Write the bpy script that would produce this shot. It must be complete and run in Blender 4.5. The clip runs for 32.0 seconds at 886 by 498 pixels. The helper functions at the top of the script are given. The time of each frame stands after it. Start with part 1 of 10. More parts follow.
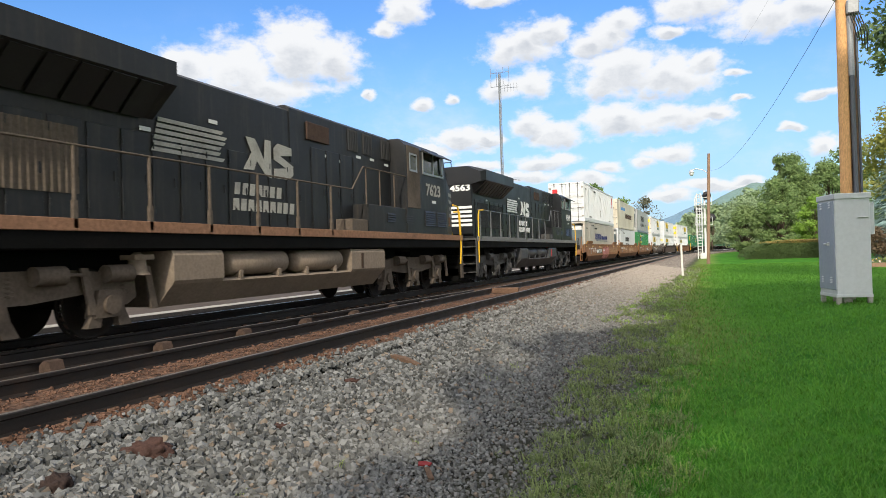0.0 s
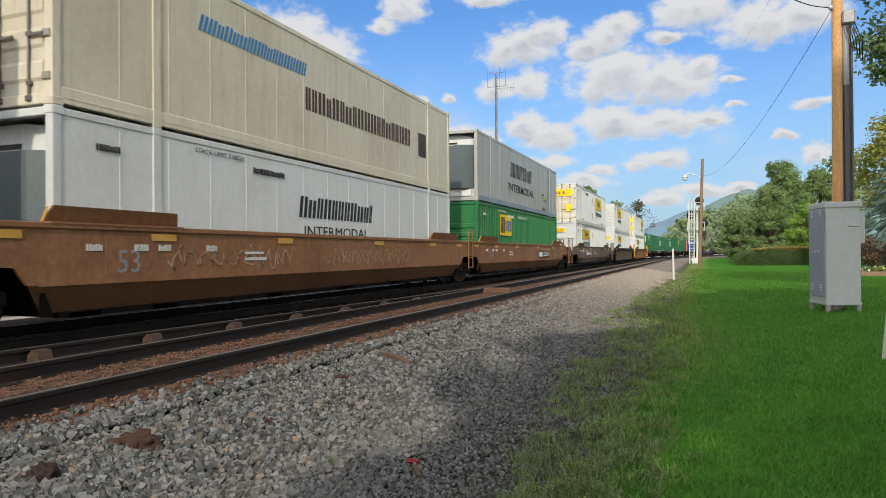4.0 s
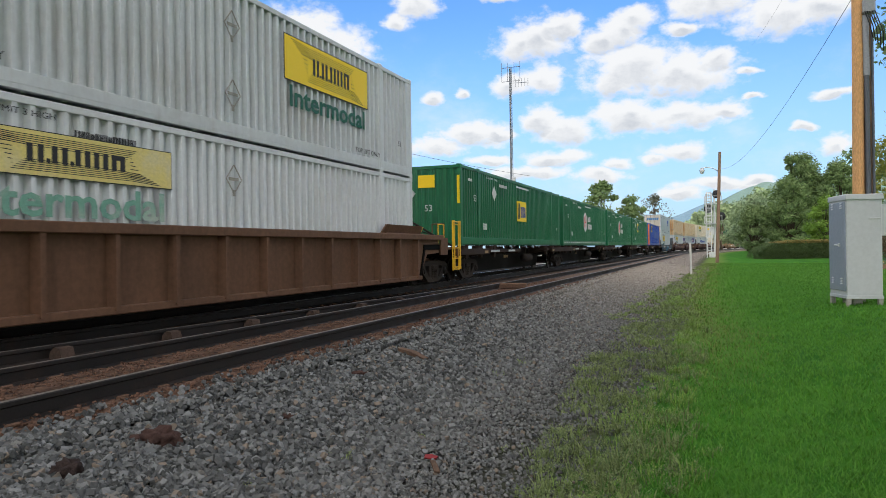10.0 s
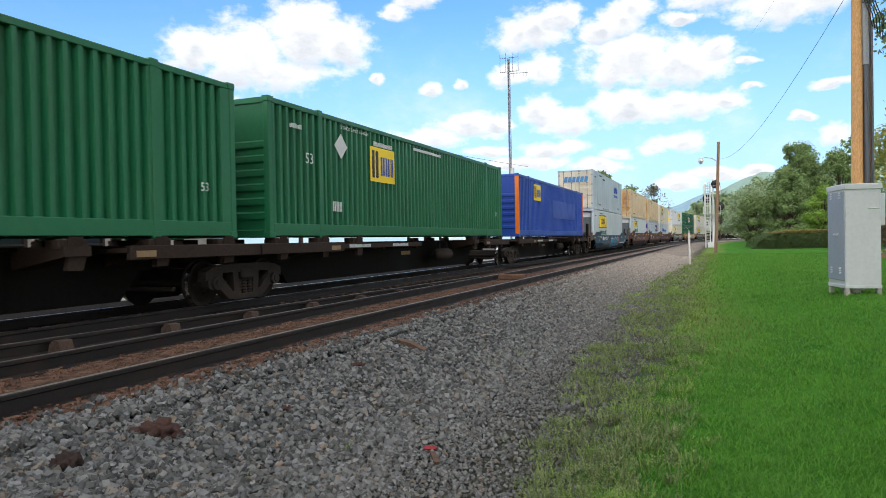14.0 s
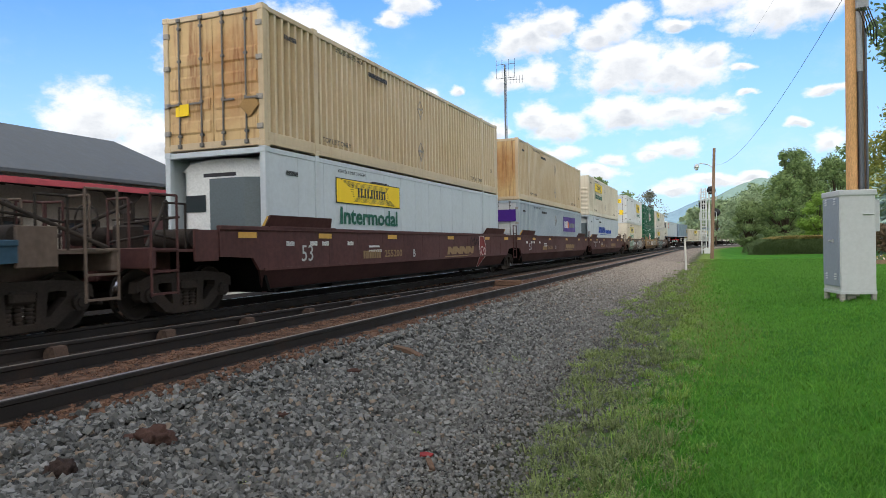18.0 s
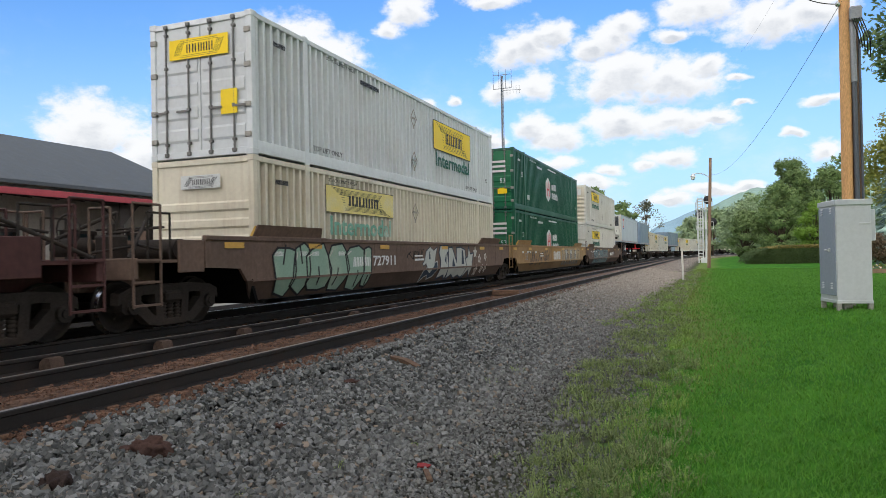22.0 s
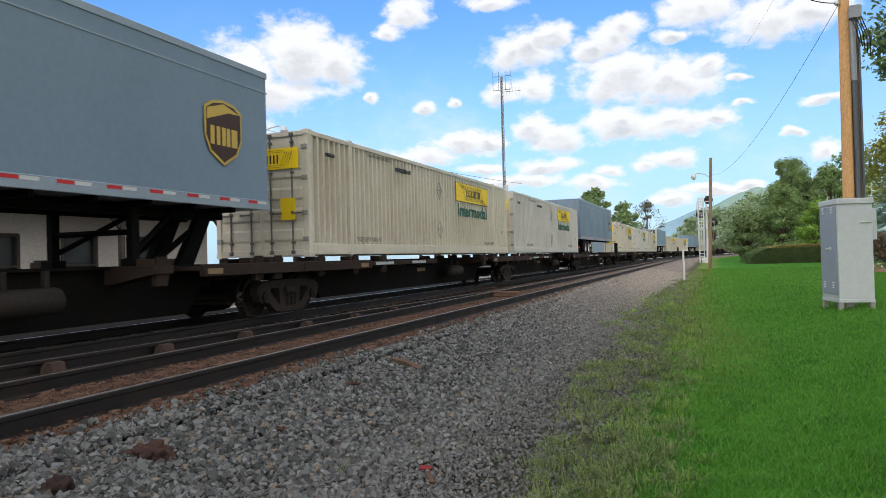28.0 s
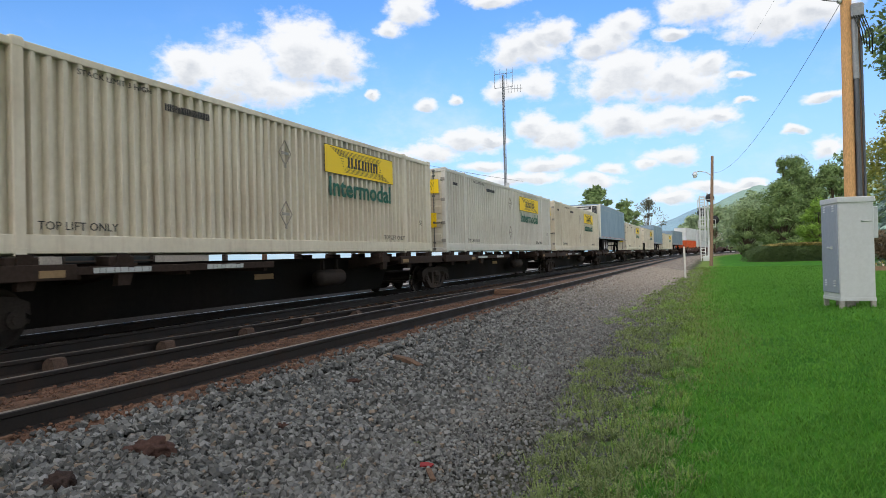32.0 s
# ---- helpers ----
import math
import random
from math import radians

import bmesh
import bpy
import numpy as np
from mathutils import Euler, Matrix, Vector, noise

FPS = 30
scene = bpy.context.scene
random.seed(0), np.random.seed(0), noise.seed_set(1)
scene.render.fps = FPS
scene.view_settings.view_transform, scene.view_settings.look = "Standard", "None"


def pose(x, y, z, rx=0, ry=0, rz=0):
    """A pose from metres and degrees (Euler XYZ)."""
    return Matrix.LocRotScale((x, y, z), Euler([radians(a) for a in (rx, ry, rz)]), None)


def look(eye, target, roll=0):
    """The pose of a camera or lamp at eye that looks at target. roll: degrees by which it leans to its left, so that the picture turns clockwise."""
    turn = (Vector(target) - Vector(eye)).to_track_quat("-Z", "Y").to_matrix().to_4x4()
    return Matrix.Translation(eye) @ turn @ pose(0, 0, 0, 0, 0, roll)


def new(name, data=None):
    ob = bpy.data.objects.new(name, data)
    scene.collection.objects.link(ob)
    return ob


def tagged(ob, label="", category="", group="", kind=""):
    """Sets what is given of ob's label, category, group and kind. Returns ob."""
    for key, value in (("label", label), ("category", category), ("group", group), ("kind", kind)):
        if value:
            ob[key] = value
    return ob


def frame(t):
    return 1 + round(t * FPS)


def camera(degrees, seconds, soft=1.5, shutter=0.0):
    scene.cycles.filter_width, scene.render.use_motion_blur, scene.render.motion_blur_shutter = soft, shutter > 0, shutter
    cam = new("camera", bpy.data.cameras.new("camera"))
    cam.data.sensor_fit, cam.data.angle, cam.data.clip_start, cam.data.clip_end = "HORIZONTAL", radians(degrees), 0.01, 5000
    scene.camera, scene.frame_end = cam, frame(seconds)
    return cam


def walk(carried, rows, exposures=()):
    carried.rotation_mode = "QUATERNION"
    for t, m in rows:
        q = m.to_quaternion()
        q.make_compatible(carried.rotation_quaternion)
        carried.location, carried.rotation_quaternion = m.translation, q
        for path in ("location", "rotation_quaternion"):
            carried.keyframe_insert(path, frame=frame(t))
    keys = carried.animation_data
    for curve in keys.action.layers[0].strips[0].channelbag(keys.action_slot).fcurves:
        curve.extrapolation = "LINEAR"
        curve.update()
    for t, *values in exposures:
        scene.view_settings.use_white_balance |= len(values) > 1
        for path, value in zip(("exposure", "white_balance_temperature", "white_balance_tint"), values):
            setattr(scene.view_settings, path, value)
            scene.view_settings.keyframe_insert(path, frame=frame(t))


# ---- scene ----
PATH = [
    (0.0, 0.015, -0.008, 1.134, 21.189, 0.470, -1.750),
    (0.5, 0.023, -0.008, 1.134, 21.250, 0.460, -1.477),
    (1.0, 0.010, -0.009, 1.131, 21.107, 0.485, -1.470),
    (1.5, 0.009, -0.005, 1.131, 20.595, 0.573, -1.343),
    (2.0, 0.001, 0.001, 1.123, 19.912, 0.692, -0.959),
    (2.5, 0.008, -0.007, 1.129, 19.909, 0.782, -0.918),
    (3.0, 0.007, -0.013, 1.131, 19.929, 0.839, -1.007),
    (3.5, 0.013, -0.017, 1.131, 20.307, 0.573, -0.466),
    (5.5, 0.006, -0.017, 1.133, 21.150, 0.166, -0.648),
    (6.0, 0.010, -0.014, 1.136, 21.262, 0.167, -0.591),
    (6.5, 0.006, -0.018, 1.131, 21.364, 0.204, -0.722),
    (7.0, 0.001, -0.008, 1.127, 21.483, 0.163, -0.763),
    (7.5, 0.008, -0.016, 1.137, 21.657, 0.060, -0.771),
    (8.0, 0.003, -0.007, 1.131, 21.701, 0.162, -0.923),
    (8.5, 0.005, -0.016, 1.131, 21.778, 0.106, -0.753),
    (9.0, 0.004, -0.015, 1.134, 21.791, 0.059, -0.823),
    (9.5, 0.006, -0.010, 1.130, 21.803, 0.063, -0.882),
    (10.0, 0.005, -0.021, 1.135, 21.846, 0.010, -0.781),
    (10.5, 0.000, -0.012, 1.127, 21.812, -0.065, -0.757),
    (11.0, 0.004, -0.016, 1.130, 21.806, -0.255, -0.736),
    (11.5, 0.007, -0.016, 1.130, 21.764, -0.420, -0.642),
    (12.0, 0.006, -0.013, 1.133, 21.720, -0.721, -0.718),
    (12.5, 0.005, -0.012, 1.135, 21.729, -0.805, -0.874),
    (13.0, 0.000, -0.000, 1.130, 21.769, -0.761, -0.991),
    (13.5, 0.007, -0.010, 1.130, 21.834, -0.711, -0.932),
    (14.0, 0.002, -0.011, 1.135, 21.761, -0.715, -1.025),
    (14.5, 0.003, -0.008, 1.126, 21.666, -0.615, -1.180),
    (16.5, 0.006, -0.006, 1.130, 21.656, -0.437, -1.217),
    (17.0, 0.009, -0.011, 1.130, 21.578, -0.427, -1.035),
    (17.5, 0.008, -0.009, 1.134, 21.471, -0.368, -1.028),
    (18.0, 0.009, -0.012, 1.137, 21.471, -0.231, -1.020),
    (18.5, 0.002, -0.002, 1.133, 21.408, -0.094, -1.123),
    (19.0, 0.000, 0.003, 1.131, 21.205, 0.175, -1.245),
    (19.5, 0.003, 0.002, 1.131, 21.055, 0.301, -1.321),
    (20.0, 0.009, -0.013, 1.136, 21.041, 0.360, -1.140),
    (20.5, 0.010, -0.005, 1.139, 21.144, 0.420, -1.229),
    (21.0, 0.013, -0.008, 1.137, 21.257, 0.539, -1.192),
    (21.5, 0.009, -0.007, 1.136, 21.237, 0.556, -0.995),
    (22.0, 0.013, -0.017, 1.139, 21.235, 0.589, -1.117),
    (22.5, 0.011, -0.010, 1.142, 21.262, 0.589, -1.131),
    (23.0, 0.006, -0.008, 1.139, 21.121, 0.650, -1.305),
    (23.5, 0.015, -0.014, 1.134, 21.049, 0.723, -1.294),
    (24.0, 0.009, -0.006, 1.136, 21.102, 0.662, -1.492),
    (24.5, 0.010, -0.006, 1.139, 21.120, 0.651, -1.487),
    (25.0, 0.008, 0.003, 1.133, 21.166, 0.704, -1.578),
    (25.5, 0.013, -0.015, 1.140, 21.191, 0.714, -1.356),
    (27.5, 0.009, -0.016, 1.144, 21.312, 0.680, -1.406),
    (28.0, 0.010, -0.010, 1.139, 21.305, 0.736, -1.503),
    (28.5, 0.009, -0.004, 1.133, 21.347, 0.784, -1.659),
    (29.0, 0.016, -0.014, 1.143, 21.469, 0.777, -1.583),
    (29.5, 0.016, -0.011, 1.136, 21.610, 0.780, -1.447),
    (30.0, 0.009, -0.008, 1.137, 21.567, 0.755, -1.476),
    (30.5, 0.005, -0.009, 1.134, 21.492, 0.727, -1.448),
    (31.0, 0.013, -0.019, 1.143, 21.448, 0.636, -1.374),
    (31.5, 0.010, -0.012, 1.136, 21.414, 0.605, -1.371),
    (32.0, 0.013, -0.017, 1.140, 21.397, 0.524, -1.366),
]
EXPOSURES = [(0.0, -0.13), (2.0, -0.18), (3.0, -0.36), (6.0, -0.52), (6.5, -0.4), (7.0, -0.28), (8.0, -0.21), (9.0, -0.14), (11.0, -0.14), (12.0, 0.12), (14.5, 0.12), (16.5, 0.07), (18.0, 0.03), (20.0, -0.03), (25.0, -0.08), (27.5, -0.02), (29.0, -0.1), (32.0, -0.1)]
SKY_STRENGTH, SUN_STRENGTH, SUN_SOFT = 0.15, 4.1, 1.0
# Rail tops lie at z = 0; y runs along the straight track, away from the camera.


def aim(x, y, z, yaw, pitch, roll):
    a, b = radians(yaw), radians(pitch)
    way = Vector((-math.sin(a) * math.cos(b), math.cos(a) * math.cos(b), math.sin(b)))
    eye = Vector((x, y, z))
    return look(eye, eye + way, roll)


cam = camera(65.42, 32.0, soft=0.65, shutter=0.06)
walk(cam, [(r[0], aim(*r[1:])) for r in PATH], exposures=EXPOSURES)

# ---------------------------------------------------------------- sky and sun
SUN_AZ, SUN_EL = 168.0, 31.0      # degrees from +y towards +x, and above the horizon

sun_way = Vector((math.sin(radians(SUN_AZ)) * math.cos(radians(SUN_EL)), math.cos(radians(SUN_AZ)) * math.cos(radians(SUN_EL)), math.sin(radians(SUN_EL))))

world = bpy.data.worlds.new("sky")
scene.world = world
world.use_nodes = True


class Nodes:
    """A small writer of node trees."""

    def __init__(self, tree):
        self.tree = tree
        tree.nodes.clear()

    def add(self, kind, inputs=None):
        n = self.tree.nodes.new(kind)
        for k, v in (inputs or {}).items():
            self.put(n.inputs[k], v)
        return n

    def put(self, socket, v):
        if isinstance(v, bpy.types.NodeSocket):
            self.tree.links.new(v, socket)
        elif isinstance(v, bpy.types.Node):
            self.tree.links.new(v.outputs[0], socket)
        else:
            socket.default_value = v

    def math(self, op, a, b=0.0, c=0.0, clamp=False):
        n = self.add("ShaderNodeMath")
        n.operation, n.use_clamp = op, clamp
        for s, v in zip(n.inputs, (a, b, c)):
            self.put(s, v)
        return n.outputs[0]

    def step(self, v, lo, hi, a=0.0, b=1.0):
        n = self.add("ShaderNodeMapRange")
        n.interpolation_type = "SMOOTHSTEP"
        for s, w in zip(n.inputs, (v, lo, hi, a, b)):
            self.put(s, w)
        return n.outputs[0]

    def mix(self, fac, a, b, mode="MIX"):
        n = self.add("ShaderNodeMix")
        n.data_type, n.blend_type = "RGBA", mode
        for k, v in ((0, fac), (6, a), (7, b)):
            if not isinstance(v, (bpy.types.NodeSocket, float, int)):
                v = (*v[:3], 1.0)
            self.put(n.inputs[k], v)
        return n.outputs[2]

    def noise(self, vec, scale, detail=4.0, rough=0.55, distortion=0.0):
        n = self.add("ShaderNodeTexNoise", {"Scale": scale, "Detail": detail, "Roughness": rough, "Distortion": distortion})
        if vec is not None:
            self.put(n.inputs["Vector"], vec)
        return n.outputs[0]


# Cumulus clouds: azimuth from +y towards +x, height, half width, half height, in degrees.
CLOUDS = [
    (-41.1, 14.9, 2.6, 1.92), (-37.3, 14.8, 3.9, 2.64), (-32.6, 16.6, 3.4, 2.82), (-29.6, 16, 2.3, 2.08), (-35.1, 13.5, 4.9, 1.56), (-23.7, 19.6, 1.9, 1.43), (-25.2, 18.2, 1.3, 0.68), (-16.8, 20.3, 2.8, 0.62),
    (-12, 17.6, 2, 1.02), (-15.1, 16.3, 2.8, 1.47), (-13.7, 16.8, 2.7, 1.63), (-15.9, 13.1, 1.8, 0.89), (-13.5, 13.6, 2, 1.24), (-5.9, 17.5, 1.8, 1.16), (-8.6, 16.3, 1.9, 1.02), (-7.3, 16.8, 2.4, 1.26),
    (-6.1, 14.2, 3.7, 1.88), (-2.6, 13.3, 4.4, 1.94), (-7.4, 12.9, 2.7, 1.22), (0.1, 14.1, 1.6, 0.99), (2.1, 12.9, 0.9, 0.29), (-0.4, 18.4, 3.5, 1.66), (4.4, 16.8, 3.5, 1.79), (7.2, 16.9, 2.5, 1.59),
    (-2.5, 16.6, 1.3, 0.53), (-6.6, 10.3, 3.1, 1.32), (-2.7, 10.1, 4.7, 1.12), (0.8, 10.2, 1.7, 0.51), (-13.8, 10.4, 1.7, 1.35), (-11.6, 9.5, 2.4, 1.17), (-19.5, 9.4, 3.4, 1.05), (-22.3, 8.5, 3.3, 0.83),
    (-17.1, 9.3, 1.4, 0.55), (-2.8, 7.4, 2.4, 0.74), (-4.5, 7, 1.3, 0.49), (-26.7, 13.2, 0.7, 0.4), (-22.5, 12.3, 1.2, 0.59), (-20.2, 12.7, 0.6, 0.45), (2.8, 10.9, 0.9, 0.25), (7.9, 10.8, 1.4, 0.4),
    (5.9, 8.7, 0.8, 0.33), (7.6, 7.2, 1.5, 0.93), (0.4, 4.7, 3.8, 0.56), (-2.9, 4.2, 2.2, 0.58), (2.8, 5, 1.6, 0.42), (-12.3, 7.4, 2.8, 0.69), (-7.6, 6.7, 1.4, 0.5), (-8.7, 5.8, 2.7, 0.59),
    (-14.9, 6.3, 3.7, 0.55), (-18.1, 7.3, 1.9, 0.42),
    (-33.3, 7.6, 4.2, 1.6), (-43.0, 8.0, 5.0, 2.6), (-38.0, 9.4, 3.6, 2.2), (-48.0, 10.0, 3.6, 2.4), (-29.0, 7.2, 1.8, 0.7),
]
w = Nodes(world.node_tree)
sky = w.add("ShaderNodeTexSky")
sky.sky_type, sky.sun_disc, sky.sun_elevation, sky.sun_rotation = "NISHITA", False, radians(SUN_EL), radians(SUN_AZ)
sky.altitude, sky.air_density, sky.dust_density, sky.ozone_density = 300.0, 1.15, 0.6, 2.0
ray_to = w.add("ShaderNodeTexCoord").outputs["Generated"]
xyz = w.add("ShaderNodeSeparateXYZ", {0: ray_to})
azim = w.math("MULTIPLY", w.math("ARCTAN2", xyz.outputs[0], xyz.outputs[1]), 180 / math.pi)
elev = w.math("MULTIPLY", w.math("ARCSINE", xyz.outputs[2]), 180 / math.pi)
flat = w.add("ShaderNodeCombineXYZ", {0: azim, 1: w.math("MULTIPLY", elev, 1.5), 2: 0.0}).outputs[0]
puff = w.noise(flat, 0.5, 10.0, 0.62)
wisp = w.noise(flat, 0.16, 5.0, 0.5)
# billows push the outlines about
shove = w.add("ShaderNodeTexNoise", {"Vector": flat, "Scale": 0.33, "Detail": 5.0, "Roughness": 0.55})
push = w.add("ShaderNodeSeparateColor", {0: shove.outputs["Color"]})
azw = w.math("MULTIPLY_ADD", w.math("SUBTRACT", push.outputs[0], 0.5), 2.6, azim)
elw = w.math("MULTIPLY_ADD", w.math("SUBTRACT", push.outputs[1], 0.5), 1.5, elev)
fluff = w.math("MULTIPLY_ADD", w.math("SUBTRACT", puff, 0.5), 2.4, w.math("MULTIPLY", w.math("SUBTRACT", wisp, 0.5), 1.2))
best, base = None, None
for a, e, hw, hh in CLOUDS:
    dx = w.math("DIVIDE", w.math("SUBTRACT", azw, a), hw * 1.1)
    dy = w.math("DIVIDE", w.math("SUBTRACT", elw, e), hh * 1.12)
    d = w.math("SQRT", w.math("ADD", w.math("MULTIPLY", dx, dx), w.math("MULTIPLY", dy, dy)))
    here = w.math("SUBTRACT", 1.0, d)
    best = here if best is None else w.math("MAXIMUM", best, here)
    near = w.math("MULTIPLY_ADD", here, 2.0, 0.6, clamp=True)
    low = w.math("SUBTRACT", here, w.math("MULTIPLY", w.math("MULTIPLY", dy, 1.0), near))
    base = low if base is None else w.math("MAXIMUM", base, low)
# beyond the view, scattered clouds of the same kind
spread = w.math("SUBTRACT", w.noise(flat, 0.045, 8.0, 0.6), 0.42)
outside = w.math("MAXIMUM", w.step(azim, 13.0, 22.0), w.step(azim, -54.0, -66.0))
outside = w.math("MAXIMUM", outside, w.step(elev, 25.0, 34.0))
field = w.math("MULTIPLY_ADD", spread, 6.0, w.math("MULTIPLY", w.math("SUBTRACT", outside, 1.0), 4.0))
best = w.math("MAXIMUM", best, field)
cover = w.step(w.math("ADD", best, w.math("MULTIPLY", fluff, 0.62)), -0.12, 0.5)
veil = w.math("MULTIPLY", w.step(w.noise(flat, 0.11, 7.0, 0.62), 0.46, 0.78), w.step(elev, 21.0, 8.0, 0.0, 0.5))
cover = w.math("MAXIMUM", cover, veil)
thick = w.step(w.math("ADD", base, w.math("MULTIPLY", fluff, 0.45)), 0.55, 1.45)
haze = w.step(elev, 20.0, -1.0)
deep = w.mix(1.0, sky.outputs[0], (0.62, 0.97, 1.4), "MULTIPLY")
blue = w.mix(w.math("MULTIPLY", haze, 0.8), deep, (3.7, 5.1, 6.5))
cloud_colour = w.mix(thick, (6.9, 6.95, 7.0), (4.2, 4.45, 4.85))
# clouds nearer the sun, behind the viewer, are lit through and brighter
cloud_colour = w.mix(outside, cloud_colour, (9.4, 9.3, 9.2))
toward = w.add("ShaderNodeVectorMath", {0: ray_to, 1: tuple(sun_way)})
toward.operation = "DOT_PRODUCT"
near_sun = w.step(toward.outputs["Value"], 0.55, 0.97)
cloud_colour = w.mix(near_sun, cloud_colour, (27.0, 25.5, 23.5))
shade = w.mix(w.math("MULTIPLY", cover, 0.97), blue, cloud_colour)
w.add("ShaderNodeOutputWorld", {0: w.add("ShaderNodeBackground", {0: shade, 1: SKY_STRENGTH})})

sun = new("sun", bpy.data.lights.new("sun", "SUN"))
sun.data.energy, sun.data.angle, sun.data.color = SUN_STRENGTH, radians(SUN_SOFT), (1.0, 0.905, 0.735)
sun.matrix_world = look(sun_way * 50, (0, 0, 0))

# ---------------------------------------------------------------- materials
MATS = {}


def paint(name, colour, rough=0.55, metal=0.0, dirt=None, dirt_amount=0.3, grain=0.12, scale=3.0, bump=0.0, bump_scale=60.0, vary=0.0, stretch=(1, 1, 1), transmit=0.0, spec=None, streaks=0.0, streak_colour=(0.2, 0.07, 0.02)):
    """A surface with two scales of variation: broad dirt and fine grain; streaks run down from above."""
    if name in MATS:
        return MATS[name]
    if spec is None:
        spec = 0.5 if rough < 0.5 else 0.3 if rough < 0.65 else 0.12
    m = MATS[name] = bpy.data.materials.new(name)
    m.use_nodes = True
    t = Nodes(m.node_tree)
    co = t.add("ShaderNodeTexCoord").outputs["Object"]
    if tuple(stretch) != (1, 1, 1):
        co = t.add("ShaderNodeMapping", {"Vector": co, "Scale": stretch}).outputs[0]
    broad = t.noise(co, scale * 0.35, 6.0, 0.62)
    fine = t.noise(co, scale * 9.0, 3.0, 0.6)
    c = t.mix(t.step(broad, 0.48, 0.75, 0.0, dirt_amount), colour, dirt or tuple(v * 0.6 for v in colour))
    if streaks:
        run = t.add("ShaderNodeMapping", {"Vector": t.add("ShaderNodeTexCoord").outputs["Object"], "Scale": (5.0, 5.0, 0.35)}).outputs[0]
        c = t.mix(t.step(t.noise(run, 1.3, 5.0, 0.65), 0.48, 0.72, 0.0, streaks), c, streak_colour)
    g = t.step(fine, 0.2, 0.8, 1.0 - grain, 1.0 + grain)
    c = t.mix(1.0, c, t.add("ShaderNodeCombineXYZ", {0: g, 1: g, 2: g}).outputs[0], "MULTIPLY")
    if vary:
        r = t.add("ShaderNodeObjectInfo").outputs["Random"]
        k = t.math("MULTIPLY_ADD", r, 2 * vary, 1.0 - vary)
        c = t.mix(1.0, c, t.add("ShaderNodeCombineXYZ", {0: k, 1: k, 2: k}).outputs[0], "MULTIPLY")
    b = t.add("ShaderNodeBsdfPrincipled", {"Base Color": c, "Metallic": metal, "Specular IOR Level": spec,
              "Roughness": t.step(broad, 0.3, 0.8, max(0.03, rough - 0.08), min(1.0, rough + 0.12))})
    if transmit:
        b.inputs["Transmission Weight"].default_value = transmit
    if bump:
        n = t.add("ShaderNodeBump", {"Strength": 0.6, "Distance": bump, "Height": t.noise(co, bump_scale, 5.0, 0.65)})
        t.put(b.inputs["Normal"], n.outputs[0])
    t.add("ShaderNodeOutputMaterial", {0: b})
    return m


def leafy(name, dark, light, spread=0.6, through_light=0.28):
    """Leaves or blades: colour by piece, thin enough to let some light through."""
    if name in MATS:
        return MATS[name]
    m = MATS[name] = bpy.data.materials.new(name)
    m.use_nodes = True
    t = Nodes(m.node_tree)
    geo = t.add("ShaderNodeNewGeometry")
    co = t.add("ShaderNodeTexCoord").outputs["Object"]
    r = t.math("MULTIPLY_ADD", geo.outputs["Random Per Island"], spread, t.math("MULTIPLY", t.noise(co, 0.6, 4.0), 0.55))
    c = t.mix(r, dark, light)
    d = t.add("ShaderNodeBsdfPrincipled", {"Base Color": c, "Roughness": 0.6, "Specular IOR Level": 0.25})
    tr = t.add("ShaderNodeBsdfTranslucent", {"Color": t.mix(0.5, c, light)})
    t.add("ShaderNodeOutputMaterial", {0: t.add("ShaderNodeMixShader", {0: through_light, 1: d, 2: tr})})
    return m


